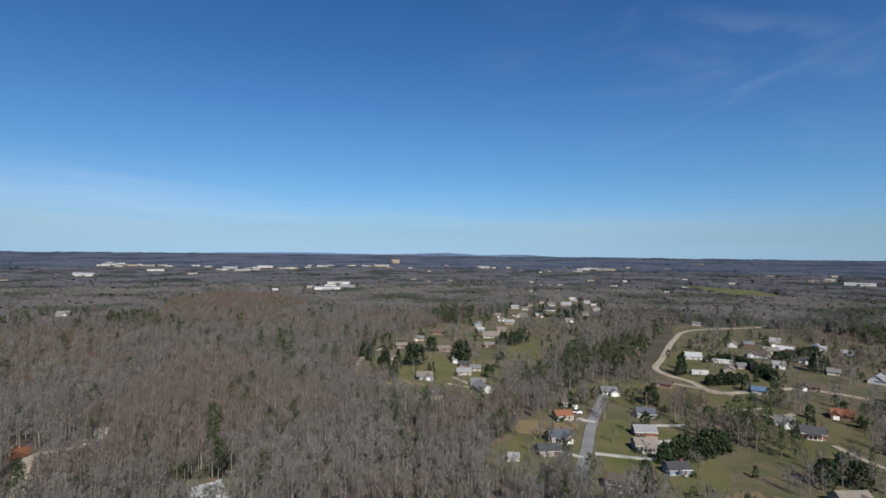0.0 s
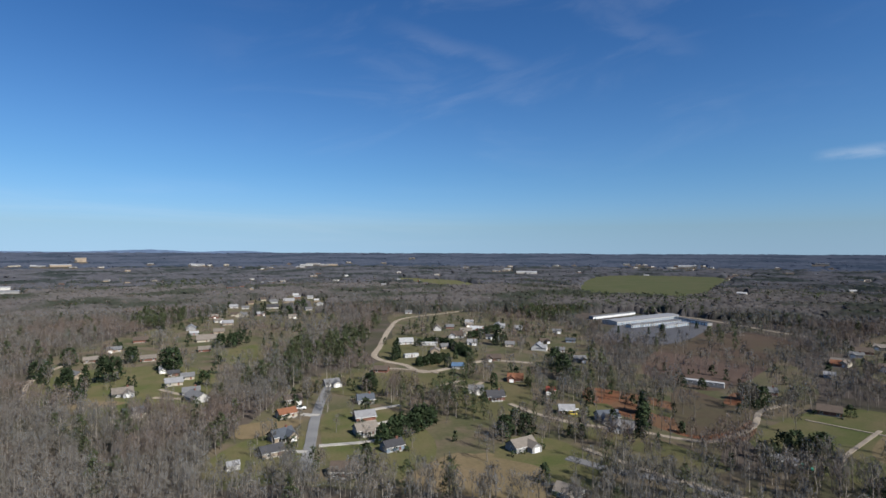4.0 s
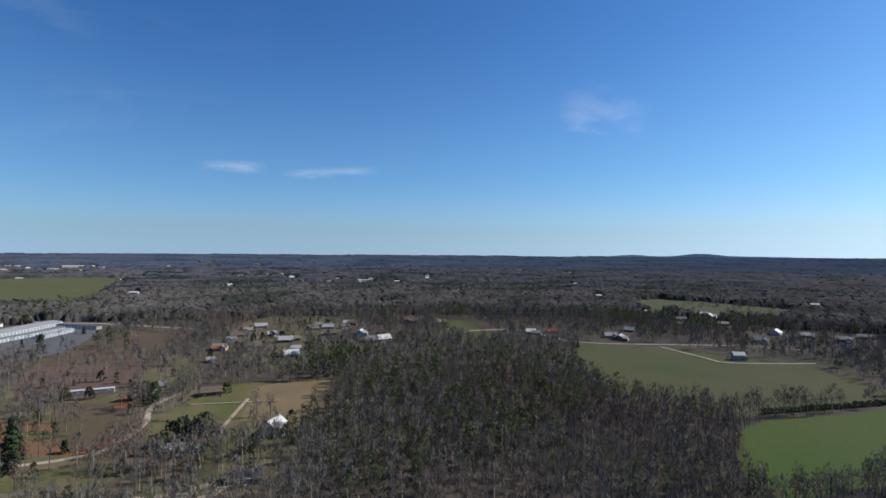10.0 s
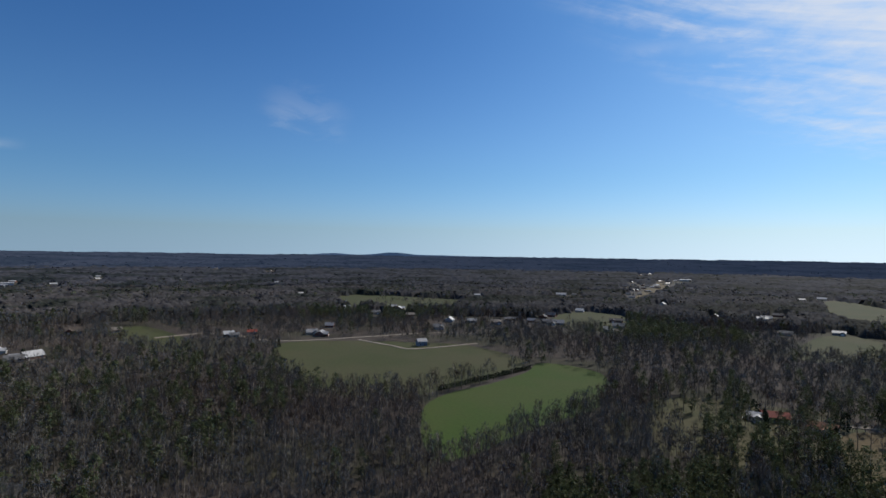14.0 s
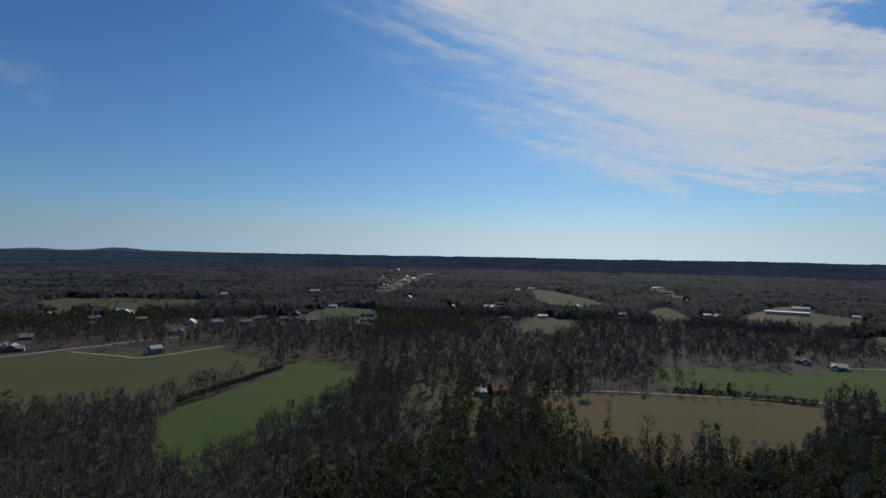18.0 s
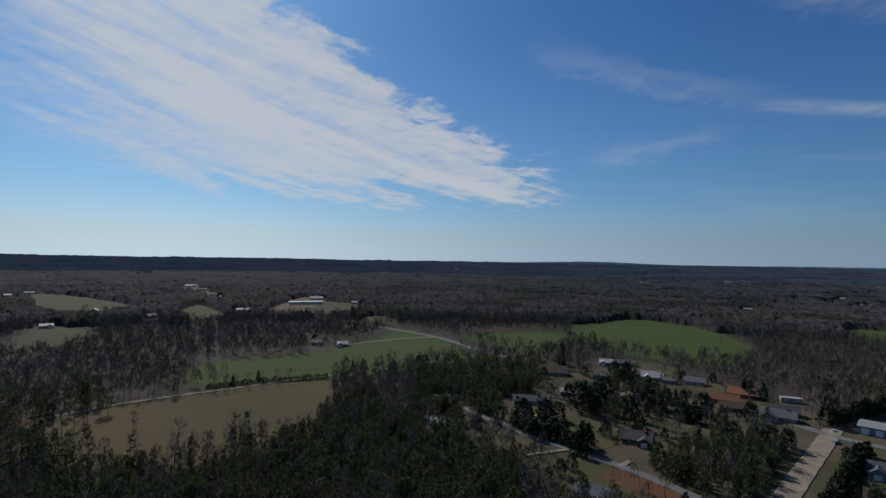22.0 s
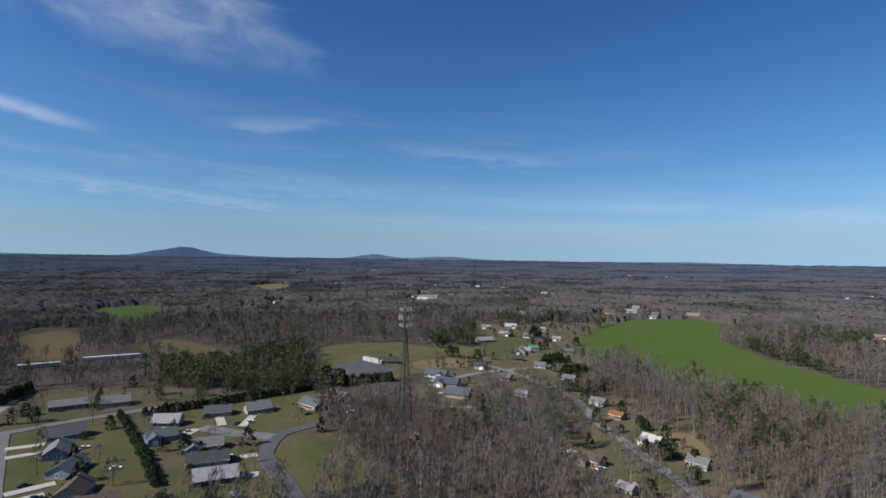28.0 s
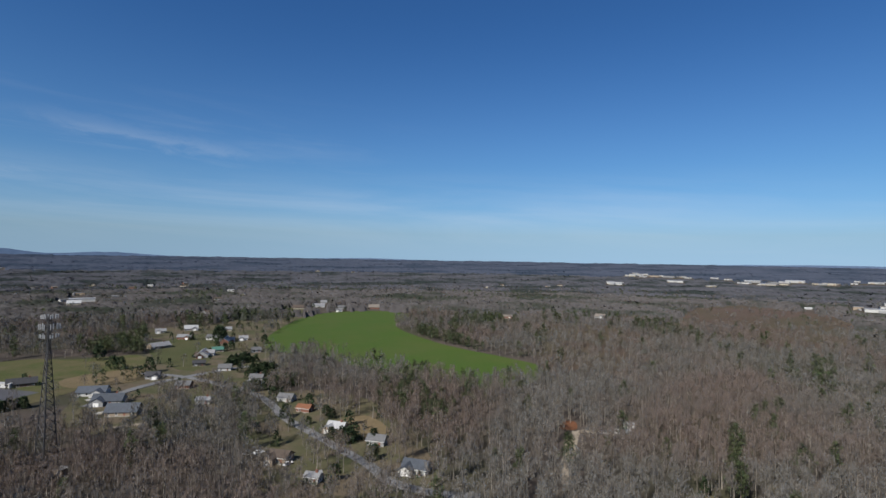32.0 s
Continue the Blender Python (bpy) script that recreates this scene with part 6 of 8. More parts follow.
tree("round", -106.8, -260.3, 8)
tree("bare", -187.4, -271.2, 13)
tree("bare", -203.7, -280.6, 13)
tree("bare", -221.3, -290.6, 13)
tree("bare", -194.4, -291.2, 13)
tree("bare", -89.9, -199.5, 13)
tree("round", -195.6, -154.3, 8)
tree("round", -168.6, -134.0, 8)
tree("round", -171.0, -133.8, 8)
tree("round", -296.9, -180.7, 8)
tree("round", -291.2, -200.1, 8)
tree("round", -287.4, -201.7, 8)
tree("round", -282.7, -137.0, 7)
tree("round", -189.0, -72.6, 7)
tree("round", -190.9, -75.7, 7)
tree("round", -307.9, -191.8, 7)
tree("bare", -294.5, -179.2, 14)
tree("bare", -319.7, -129.8, 14)
tree("bare", -273.2, -22.2, 14)
tree("bare", -265.5, -1.4, 14)
tree("bare", -296.2, -12.7, 14)
tree("pine", -172.2, -219.5, 13)
tree("pine", -165.7, -201.3, 13)
tree("pine", -173.1, -200.3, 13)
tree("pine", -166.7, -183.4, 13)
tree("pine", -182.8, -194.7, 13)
tree("pine", -152.6, -188.1, 13)
tree("pine", -151.4, -177.7, 13)
tree("pine", -153.1, -201.0, 13)
tree("pine", -153.9, -171.9, 13)
tree("pine", -165.1, -172.6, 13)
tree("pine", -181.1, -216.7, 13)
tree("round", -227.7, -368.8, 9)
tree("round", -199.6, -295.1, 9)
tree("round", -194.6, -293.7, 9)
tree("round", -221.0, -293.6, 9)
tree("round", -216.2, -265.3, 9)
tree("round", -216.6, -359.1, 9)
tree("round", -213.2, -299.5, 9)
tree("round", -213.2, -251.5, 9)
tree("round", -203.8, -260.4, 9)
tree("round", -199.1, -337.0, 9)
tree("round", -212.8, -329.8, 9)
tree("cedar", -183.2, -307.5, 9)
tree("cedar", -197.6, -312.9, 9)
tree("cedar", -201.3, -291.3, 9)
tree("cedar", -182.6, -274.2, 9)
tree("cedar", -193.1, -272.9, 9)
tree("cedar", -217.3, -296.0, 9)
tree("round", -176.7, -287.8, 7)
tree("round", -185.8, -289.7, 7)
tree("round", -192.9, -285.4, 7)
tree("round", -274.3, -303.7, 7)
tree("round", -316.0, -276.0, 7)
tree("round", -295.0, -321.4, 7)
tree("round", -284.2, -344.7, 7)
tree("shrub", -199.7, -62.7, 4)
tree("shrub", -232.0, -128.0, 4)
tree("shrub", -227.1, -160.6, 4)
tree("shrub", -197.5, -95.7, 4)
tree("shrub", -232.6, -96.8, 4)
tree("shrub", -267.5, -140.8, 4)
tree("round", -408.6, 129.8, 7)
tree("round", -398.0, 134.3, 7)
tree("round", -375.7, 137.1, 7)
tree("round", -356.6, 136.6, 7)
tree("round", -357.8, 143.6, 7)
tree("round", -526.6, 146.0, 7)
tree("round", -374.3, -23.3, 7)
tree("round", -374.9, -17.0, 7)
tree("round", -370.1, -27.7, 7)
tree("cedar", -304.6, 53.0, 9)
tree("cedar", -310.6, 56.0, 9)
tree("bare", -435.4, 39.6, 14)
tree("bare", -424.1, 40.6, 14)
tree("bare", -258.5, 135.5, 14)
tree("bare", -234.1, 152.1, 14)
tree("bare", -224.2, 153.9, 14)
tree("bud", -231.0, 124.2, 6)
tree("bud", -231.7, 129.3, 6)
tree("bud", -199.5, 117.0, 6)
tree("bud", -202.2, 124.3, 6)
tree("bud", -356.8, 115.6, 6)
tree("bud", -237.1, 119.6, 6)
tree("round", -235.6, 118.9, 6)
tree("round", -328.2, 129.8, 6)
tree("pine", -141.0, 179.4, 16)
tree("pine", -144.8, 182.7, 16)
hedge("hedge", 5, [(123.3, 761), (146.7, 751.9), (174.8, 746.1)])
hedge("round", 6, [(-99.9, -269.2), (-108.8, -248.2), (-118.8, -231.9)])
hedge("hedge", 6, [(-369.5, -26.2), (-378.7, -10.6), (-381.8, 2.8)])
hedge("hedge", 7, [(-328.3, -218.7), (-362.4, -223.5)])
hedge("shrub", 4, [(72.4, -375.5), (35.4, -389), (-5.1, -396.1)])
thin("0.12", [(-83.0, -312.8), (-96.1, -274.7), (-111.3, -238.0), (-126.1, -209.5), (-141.5, -168.1), (-152.7, -155.3), (-141.2, -146.4), (-117.1, -161.5), (-93.2, -183.3), (-86.5, -211.7), (-81.1, -246.4), (-72.1, -270.4)])
field("straw", [(87.5, 181.2), (100.8, 194.3), (119.1, 200.1), (134.2, 182.7), (140.6, 168.2), (128.2, 153.4), (140.5, 136.0), (137.0, 132.6)])
thin("0.05", [(-530.7, -68.7), (-550.9, 2.3), (-529.4, 84.1), (-316.7, 52.5), (-305.8, 20.4), (-330.0, -11.0), (-336.1, -39.9)])
field("lawn", [(-445.3, -54.1), (-529.3, -61.2), (-550.9, 2.3), (-531.4, 34.4), (-522.9, 82.0), (-450.0, 66.9), (-425.0, 27.8), (-409.6, 2.1), (-373.4, -41.0)])
field("dark_asphalt", [(-433.1, -46.2), (-459.4, -21.2), (-417.9, 10.4), (-401.0, -11.7), (-406.1, -37.1)], smooth=False)
# ---- more homes and yards ----
cover("lawn", 0.12, [(-61.3, 386.7), (-34, 361.2), (4.3, 359.7), (39.6, 352.6), (39.2, 424.8), (9.4, 458.2), (-32.1, 466.2), (-57.5, 455.6)])
field("lawn", [(57.7, 503.1), (93.2, 523.2), (80.7, 452.5), (57.6, 436.2)])
cover("yard", 0.08, [(18.9, 642.1), (88.1, 599.9), (105.5, 544.3), (53.6, 501.5), (20.8, 532)])
field("straw", [(-50.4, 371.3), (-25.3, 369.1), (-8.7, 356), (-33.3, 354.3)])
cover("grass", 0.06, [(110.2, 368.9), (147.9, 364.8), (169, 341.9), (150.2, 312), (113.8, 308), (98.9, 330.8)])
cover("grass", 0.08, [(239.2, 497.5), (265, 420.3), (225.5, 357.4), (183.7, 361.9), (167.6, 401.3), (198.6, 475.7)])
cover("yard", 0.15, [(302.4, 683.9), (386.7, 561.7), (344.8, 460.4), (266.8, 487.8), (244.3, 536.8)])
cover("grass", 0.1, [(184.6, 299.3), (222.7, 285.3), (201.8, 258.4), (161.4, 255.6)])
cover("straw", 0.05, [(38.9, 262.1), (62.1, 266.9), (70.9, 278.5), (42.1, 284.1)])
cover("lawn", 0.0, [(212.5, 231.1), (233, 223.4), (220.4, 207.7), (199.4, 210.9)])
cover("yard", 0.1, [(239.6, 295.1), (265.1, 285.7), (235.8, 258.9), (219.5, 264.9)])
cover("brush", 0.2, [(296.8, 227.1), (299.4, 198.7), (284.9, 170), (245.9, 160.7), (230.9, 173.8)])
cover("clay", 0, [(319.6, 202.6), (328.3, 195.9), (297.6, 185.8), (295.1, 192.9)])
house(26.9, 344.2, 111, 14.2, 9.7, "grey", "white", h=2.7)
house(44.0, 652.9, 86, 14.2, 9.6, "light", "white", h=2.7)
house(17.3, 418.2, -2, 7.2, 6.5, "dark", "brown", h=2.7)
house(68.2, 611.3, -6, 10.5, 7.2, "tan", "tan", h=2.7)
house(-41.9, 443.8, 125, 11.2, 7.6, "grey", "white", h=2.7)
house(51.7, 563.2, -5, 17.0, 11.5, "tan", "cream", h=2.7)
house(213.9, 926.2, -13, 18.2, 12.4, "light", "white", h=2.7)
house(168.7, 839.9, -11, 18.2, 12.4, "dark", "white", h=2.7)
house(215.3, 459.9, -17, 14.2, 9.6, "white", "white", h=2.7)
house(219.5, 408.1, 62, 11.6, 7.9, "tan", "white", h=2.7)
house(269.8, 427.8, -32, 8.7, 6.5, "light", "white", h=2.7)
house(284.0, 523.0, 62, 12.9, 8.8, "tan", "white", h=2.7)
house(245.8, 356.8, -35, 11.2, 7.6, "brown", "brown", h=2.7)
house(180.1, 280.8, -33, 8.8, 6.5, "grey", "white", h=2.7)
house(342.8, 550.1, -32, 9.7, 6.6, "light", "white", h=2.7)
house(357.8, 510.9, 55, 13.5, 9.2, "light", "white", h=2.7)
house(69.1, 202.7, -27, 10.8, 7.3, "brown", "brown", h=2.7)
house(318.3, 359.5, -42, 7.2, 6.5, "grey", "white", h=2.7)
house(206.9, 186.8, -58, 9.3, 6.5, "grey", "grey", h=2.7)
house(-451.8, 111.6, 76, 9.0, 6.5, "dark", "dark", h=2.7)
house(-796.9, 477.2, 59, 17.8, 12.1, "tan", "brick", h=2.7)
house(-864.1, 406.4, 65, 20.0, 13.6, "light", "white", h=2.7)
house(-849.3, 362.8, 67, 17.7, 12.0, "brown", "cream", h=2.7)
house(-1093.7, 69.3, 86, 20.0, 13.6, "white", "white", h=2.7)
cover("yard", 0.06, [(-545.9, 92.6), (-699.3, 110.7), (-680.1, 237.7), (-546.8, 199), (-430, 145.6), (-328.7, 125.2), (-323.8, 113.7), (-395.5, 93.4), (-420.8, 71.7)])
cover("straw", 0.05, [(-259.2, 130.7), (-260.6, 151.5), (-229, 147.5), (-226.9, 121.7), (-249.8, 118.2)])
cover("yard", 0.15, [(-322.4, 120.8), (-292.4, 138.2), (-191.9, 123.2), (-175.9, 134.8), (-179.9, 113.1), (-213.9, 106.7), (-271, 108.2)])
cover("straw", 0.03, [(-453, 24.9), (-464.2, 73.9), (-421.7, 67.3), (-418.7, 27.4)])
hedge("hedge", 7, [(-449.9, 135.6), (-454.7, 153.9)])
hedge("hedge", 7, [(-403.6, 137.7), (-411.5, 154.9)])
hedge("hedge", 7, [(-347.7, 115.9), (-356.7, 155.1)])
house(-273.4, -304.9, 138, 16.0, 10.9, "rust", "brick", h=2.7)
house(-255.3, -256.6, 131, 17.4, 11.8, "slate", "grey", h=2.7)
house(-206.1, -370.9, 151, 9.2, 6.5, "grey", "white", h=2.7)
house(-249.1, -346.8, 144, 9.2, 6.5, "grey", "grey", h=2.7)
house(-177.3, -387.1, 155, 18.4, 12.5, "brown", "tan", h=2.7)
tree("round", -120.2, -271.8, 13.1)
tree("round", -104.9, -269.5, 14.7)
tree("round", -120.6, -229.5, 13.3)
tree("round", -197.3, -292.0, 16.9)
tree("round", -222.5, -359.3, 13.7)
tree("round", -219.1, -371.1, 12.1)
tree("round", -149.3, -288.7, 18.0)
tree("round", -160.5, -288.0, 17.3)
tree("cedar", -85.5, -283.4, 7.2)
tree("round", -217.1, -270.5, 12.9)
tree("round", -175.8, -308.0, 15.5)
tree("cedar", -200.9, -425.1, 18.0)
tree("cedar", -280.7, -305.3, 9.9)
tree("cedar", -284.9, -296.2, 6.2)
tree("round", -328.5, -289.9, 11.4)
tree("round", -272.4, -241.5, 11.9)
tree("cedar", -98.4, -281.3, 5.3)
tree("round", -128.5, -275.4, 10.1)
tree("round", -170.1, -270.7, 12.6)
tree("round", -199.5, -265.1, 10.9)
tree("round", -235.9, -256.3, 10.6)
tree("round", -164.1, -378.1, 8.0)
tree("round", -152.8, -311.3, 11.4)
tree("cedar", -211.7, -294.2, 9.5)
tree("cedar", -194.6, -236.1, 4.7)
tree("bare", -162.2, -249.1, 9.8)
tree("round", -103.8, -251.3, 10.3)
tree("round", -141.6, -247.4, 7.6)
tree("round", 17.7, 428.4, 18.0)
tree("round", 13.2, 438.6, 16.1)
tree("round", 59.5, 518.3, 13.4)
tree("round", 67.9, 515.3, 13.4)
tree("round", -10.0, 485.0, 12.5)
tree("round", -65.2, 452.2, 11.8)
tree("round", -60.9, 461.1, 11.0)
tree("round", -42.6, 398.4, 14.8)
tree("cedar", -33.2, 379.4, 14.9)
tree("cedar", -33.3, 408.5, 15.1)
tree("round", -50.7, 492.0, 13.8)
tree("round", -23.3, 417.5, 18.0)
tree("round", -17.9, 421.2, 16.4)
tree("round", 33.2, 379.0, 9.9)
tree("round", 74.7, 526.3, 12.6)
tree("cedar", 152.5, 810.4, 14.0)
tree("round", 168.4, 728.7, 14.4)
tree("round", 193.2, 780.5, 15.4)
tree("round", 209.1, 808.9, 14.2)
tree("round", 123.7, 314.3, 11.8)
tree("round", 124.5, 321.4, 9.8)
tree("bare", 127.8, 305.6, 13.1)
tree("bare", 137.7, 302.0, 10.9)
tree("bud", 147.2, 305.6, 9.6)
tree("cedar", 177.2, 397.8, 15.1)
tree("cedar", 186.7, 414.5, 14.7)
tree("round", 289.6, 411.5, 16.2)
tree("round", 263.8, 303.6, 17.4)
tree("round", 255.6, 285.9, 16.7)
tree("round", 250.5, 275.1, 13.8)
tree("round", 201.9, 293.0, 7.8)
tree("round", 217.4, 276.9, 6.1)
tree("bud", 86.9, 324.9, 8.8)
tree("bud", 92.1, 333.3, 7.6)
tree("bare", 84.7, 221.4, 12.3)
tree("cedar", 76.2, 196.0, 12.1)
tree("bare", 60.8, 210.6, 10.0)
tree("pine", 150.5, 271.3, 18.0)
tree("pine", 161.3, 277.2, 18.0)
tree("pine", 175.7, 288.0, 18.0)
tree("pine", 138.3, 258.7, 18.0)
tree("round", 147.7, 205.1, 11.3)
tree("round", 157.1, 209.5, 11.7)
tree("round", 159.7, 204.5, 10.4)
tree("bare", 138.7, 201.1, 12.1)
tree("bare", 234.4, 197.8, 18.0)
tree("cedar", 212.5, 180.8, 18.0)
tree("cedar", 235.1, 199.4, 13.6)
tree("bare", 249.4, 179.0, 15.6)
tree("bare", 268.0, 205.0, 18.0)
tree("round", 310.2, 189.3, 10.3)
tree("round", 313.9, 185.8, 10.3)
tree("round", 313.2, 180.0, 10.2)
tree("round", 306.3, 228.8, 7.5)
tree("round", 311.0, 218.0, 7.4)
tree("cedar", 460.0, 366.6, 15.1)
hedge("hedge", 6, [(218.8, 442.8), (242.1, 453.7)])
hedge("hedge", 7, [(245.9, 436.3), (233.8, 377.4)])
hedge("hedge", 7, [(287.1, 458.4), (346.5, 492.5)])
hedge("hedge", 8, [(182.9, 364.3), (204.7, 369.4)])
tree("round", -219.9, 132.9, 6.9)
tree("round", -224.8, 120.6, 5.7)
tree("round", -554.3, 155.4, 18.0)
tree("cedar", -569.8, 161.0, 16.5)
tree("round", -528.7, 191.2, 9.6)
tree("round", -263.6, 110.1, 5.1)
tree("round", -270.8, 133.1, 6.7)
tree("round", -265.5, 133.8, 5.9)
tree("bare", -490.1, 39.4, 12.7)
tree("round", -473.1, 55.3, 10.3)
tree("round", -466.9, 59.5, 10.1)
tree("round", -370.3, -40.6, 13.8)
tree("round", -368.5, -31.8, 12.1)
tree("bud", -384.1, 101.5, 9.5)
tree("bud", -483.8, 155.2, 10.9)
tree("bare", -310.4, 53.2, 11.8)
tree("round", -443.4, 75.4, 11.6)
tree("round", -518.6, 50.7, 13.4)
tree("round", -263.5, 119.7, 4.5)
tree("round", -280.4, 113.6, 8.0)
tree("round", -201.2, 121.1, 6.9)
road("concrete", 2.4, [(61.8, 232.2), (50.8, 240.1)])
road("concrete", 2.4, [(68.4, 237.2), (85.9, 232.2), (96.6, 230.6)])
road("concrete", 2.4, [(97.2, 276.2), (112.5, 277.1), (126.7, 277.7)])
road("concrete", 2.4, [(95.8, 252.4), (119.7, 255.2)])
road("gravel", 2.6, [(-112.5, -285), (-126.2, -285.8)])
road("gravel", 2.6, [(-90.2, -227.5), (-114.2, -231.6)])
road("gravel", 2.6, [(-134.7, -213.7), (-125.8, -208)])
road("gravel", 2.6, [(-178.7, -313.3), (-219, -333.6)])
road("gravel", 2.6, [(189.2, 310.3), (167.4, 305.7)])
road("gravel", 2.6, [(155.5, 372.1), (177.6, 350.1), (184.2, 336.3)])
road("gravel", 2.6, [(-61.5, 375.5), (-66.6, 433.3), (-63.5, 466.3), (-51.6, 499.9)])
road("gravel", 2.6, [(4.3, 361.2), (20.5, 349.4)])
road("gravel", 2.6, [(8, 379.9), (19.4, 360)])
# ---- homes far off ----
house(-1229.1, -1173.6, -146, 11.4, 6.6, "tan", "white", h=2.8)
house(-1199.4, -1064.5, -148, 13.3, 6.6, "brown", "white", h=2.8)
house(-1338.6, -1144.5, 116, 13.3, 6.6, "light", "brick", h=2.8)
house(-1154.0, -945.7, -151, 15.2, 7.6, "white", "white", h=2.8)
house(-1250.6, -950.9, 137, 11.4, 7.6, "light", "white", h=2.8)
house(-1363.4, -1005.8, 126, 15.2, 6.6, "brown", "white", h=2.8)
house(-1247.1, -864.0, 125, 13.3, 7.6, "white", "white", h=2.8)
house(-2927.1, -77.9, 122, 15.2, 7.6, "white", "white", h=2.8)
house(-2789.0, -492.0, 110, 13.3, 7.6, "grey", "white", h=2.8)
house(-1601.9, 61.3, 118, 11.4, 6.6, "tan", "brick", h=2.8)
house(-1530.5, 217.4, 67, 15.2, 7.6, "brown", "brick", h=2.8)
house(-1566.6, 342.4, 63, 15.2, 7.6, "brown", "white", h=2.8)
house(-1095.2, 302.1, 75, 13.3, 7.6, "brown", "white", h=2.8)
house(-1332.9, 397.0, 58, 15.2, 6.6, "light", "white", h=2.8)
house(-956.4, -240.3, -176, 15.2, 7.6, "tan", "white", h=2.8)
house(-1005.0, -203.2, 131, 11.4, 7.6, "grey", "cream", h=2.8)
house(-1731.9, -163.2, 125, 11.4, 6.6, "grey", "cream", h=2.8)
house(-1324.7, -2027.9, 177, 13.3, 6.6, "grey", "white", h=2.8)
house(-792.3, -868.2, 138, 15.2, 7.6, "light", "white", h=2.8)
house(-847.3, 214.6, 156, 13.3, 7.6, "brown", "white", h=2.8)
house(-581.5, 158.3, 60, 15.0, 8.8, "grey", "white", h=2.8)
house(-555.0, 161.4, 154, 20.0, 8.8, "light", "brick", h=2.8)
house(-490.1, 124.3, 156, 17.5, 10.0, "light", "white", h=2.8)
house(-601.1, 133.9, 62, 13.3, 7.6, "light", "brick", h=2.8)
house(-554.6, 101.7, 110, 17.5, 10.0, "light", "white", h=2.8)
house(-2920.4, -432.6, 178, 15.2, 6.6, "brown", "white", h=2.8)
house(-3032.6, -96.2, 122, 13.3, 6.6, "tan", "brick", h=2.8)
house(-1702.3, 150.3, 165, 13.3, 7.6, "brown", "cream", h=2.8)
house(-1706.8, 376.7, 108, 11.4, 7.6, "grey", "brick", h=2.8)
house(-1183.7, 380.4, 152, 15.2, 6.6, "grey", "cream", h=2.8)
house(-2557.4, 1194.9, 50, 13.3, 7.6, "brown", "cream", h=2.8)
house(-2414.0, 1319.7, 91, 15.2, 6.6, "brown", "white", h=2.8)
house(-572.6, 574.9, 45, 15.2, 7.6, "tan", "brick", h=2.8)
house(-1213.3, 1130.8, 127, 13.3, 7.6, "light", "cream", h=2.8)
house(-1300.5, 1281.1, 30, 11.4, 7.6, "brown", "cream", h=2.8)
house(-1170.0, 1363.2, 71, 13.3, 6.6, "grey", "white", h=2.8)
house(-1203.4, 1463.0, 49, 15.2, 7.6, "brown", "white", h=2.8)
house(-500.5, 706.4, 20, 15.2, 6.6, "tan", "white", h=2.8)
house(-1168.5, 59.2, 117, 15.2, 6.6, "grey", "white", h=2.8)
house(-1619.4, 272.4, 65, 13.3, 6.6, "white", "white", h=2.8)
house(-185.8, 1645.4, -9, 10.4, 6.1, "brown", "brick", h=2.8)
house(-97.9, 1766.9, 13, 12.2, 6.1, "grey", "white", h=2.8)
house(22.3, 1715.6, -16, 10.4, 6.1, "tan", "cream", h=2.8)
house(385.2, 2641.3, -8, 13.9, 7.0, "brown", "white", h=2.8)
house(445.1, 2425.9, -25, 12.2, 7.0, "white", "cream", h=2.8)
house(605.7, 1776.3, 11, 13.9, 7.0, "white", "white", h=2.8)
house(118.1, 869.2, -8, 12.2, 7.0, "light", "white", h=2.8)
house(149.5, 919.1, 21, 10.4, 7.0, "brown", "white", h=2.8)
house(179.4, 974.8, 20, 10.4, 7.0, "brown", "cream", h=2.8)
house(189.6, 921.8, -12, 10.4, 7.0, "grey", "white", h=2.8)
house(253.4, 1041.2, -14, 10.4, 6.1, "white", "white", h=2.8)
house(265.5, 981.3, -15, 10.4, 7.0, "light", "white", h=2.8)
house(244.0, 850.2, 64, 10.4, 7.0, "light", "white", h=2.8)
house(110.3, 751.3, 72, 13.9, 7.0, "grey", "white", h=2.8)
house(78.0, 749.8, -21, 10.4, 6.1, "tan", "white", h=2.8)
house(85.0, 677.0, -7, 12.2, 7.0, "light", "white", h=2.8)
house(277.4, 1509.8, 70, 10.4, 6.1, "light", "white", h=2.8)
house(-378.5, 1206.5, 27, 12.2, 6.1, "white", "white", h=2.8)
house(666.9, 1473.4, -24, 12.2, 7.0, "light", "cream", h=2.8)
house(688.7, 1380.7, 53, 13.9, 7.0, "grey", "brick", h=2.8)
house(534.7, 1273.4, -23, 12.2, 6.1, "light", "white", h=2.8)
house(1532.9, 1618.8, -43, 10.4, 6.1, "white", "white", h=2.8)
house(1870.0, 1178.7, -58, 13.9, 7.0, "tan", "white", h=2.8)
house(2561.3, 1409.2, -61, 12.2, 7.0, "white", "brick", h=2.8)
house(1914.1, 787.4, -83, 13.9, 7.0, "tan", "white", h=2.8)
house(2064.2, 685.1, -42, 12.2, 6.1, "light", "white", h=2.8)
house(618.0, 131.3, -48, 10.4, 6.1, "brown", "white", h=2.8)
house(646.7, 127.5, -94, 10.4, 7.0, "brown", "white", h=2.8)
house(523.3, 84.0, -81, 12.2, 7.0, "grey", "cream", h=2.8)
house(533.2, 74.4, -52, 13.9, 7.0, "white", "brick", h=2.8)
house(613.4, 149.8, -76, 12.2, 6.1, "light", "white", h=2.8)
house(572.4, 104.3, 0, 12.2, 6.1, "white", "white", h=2.8)
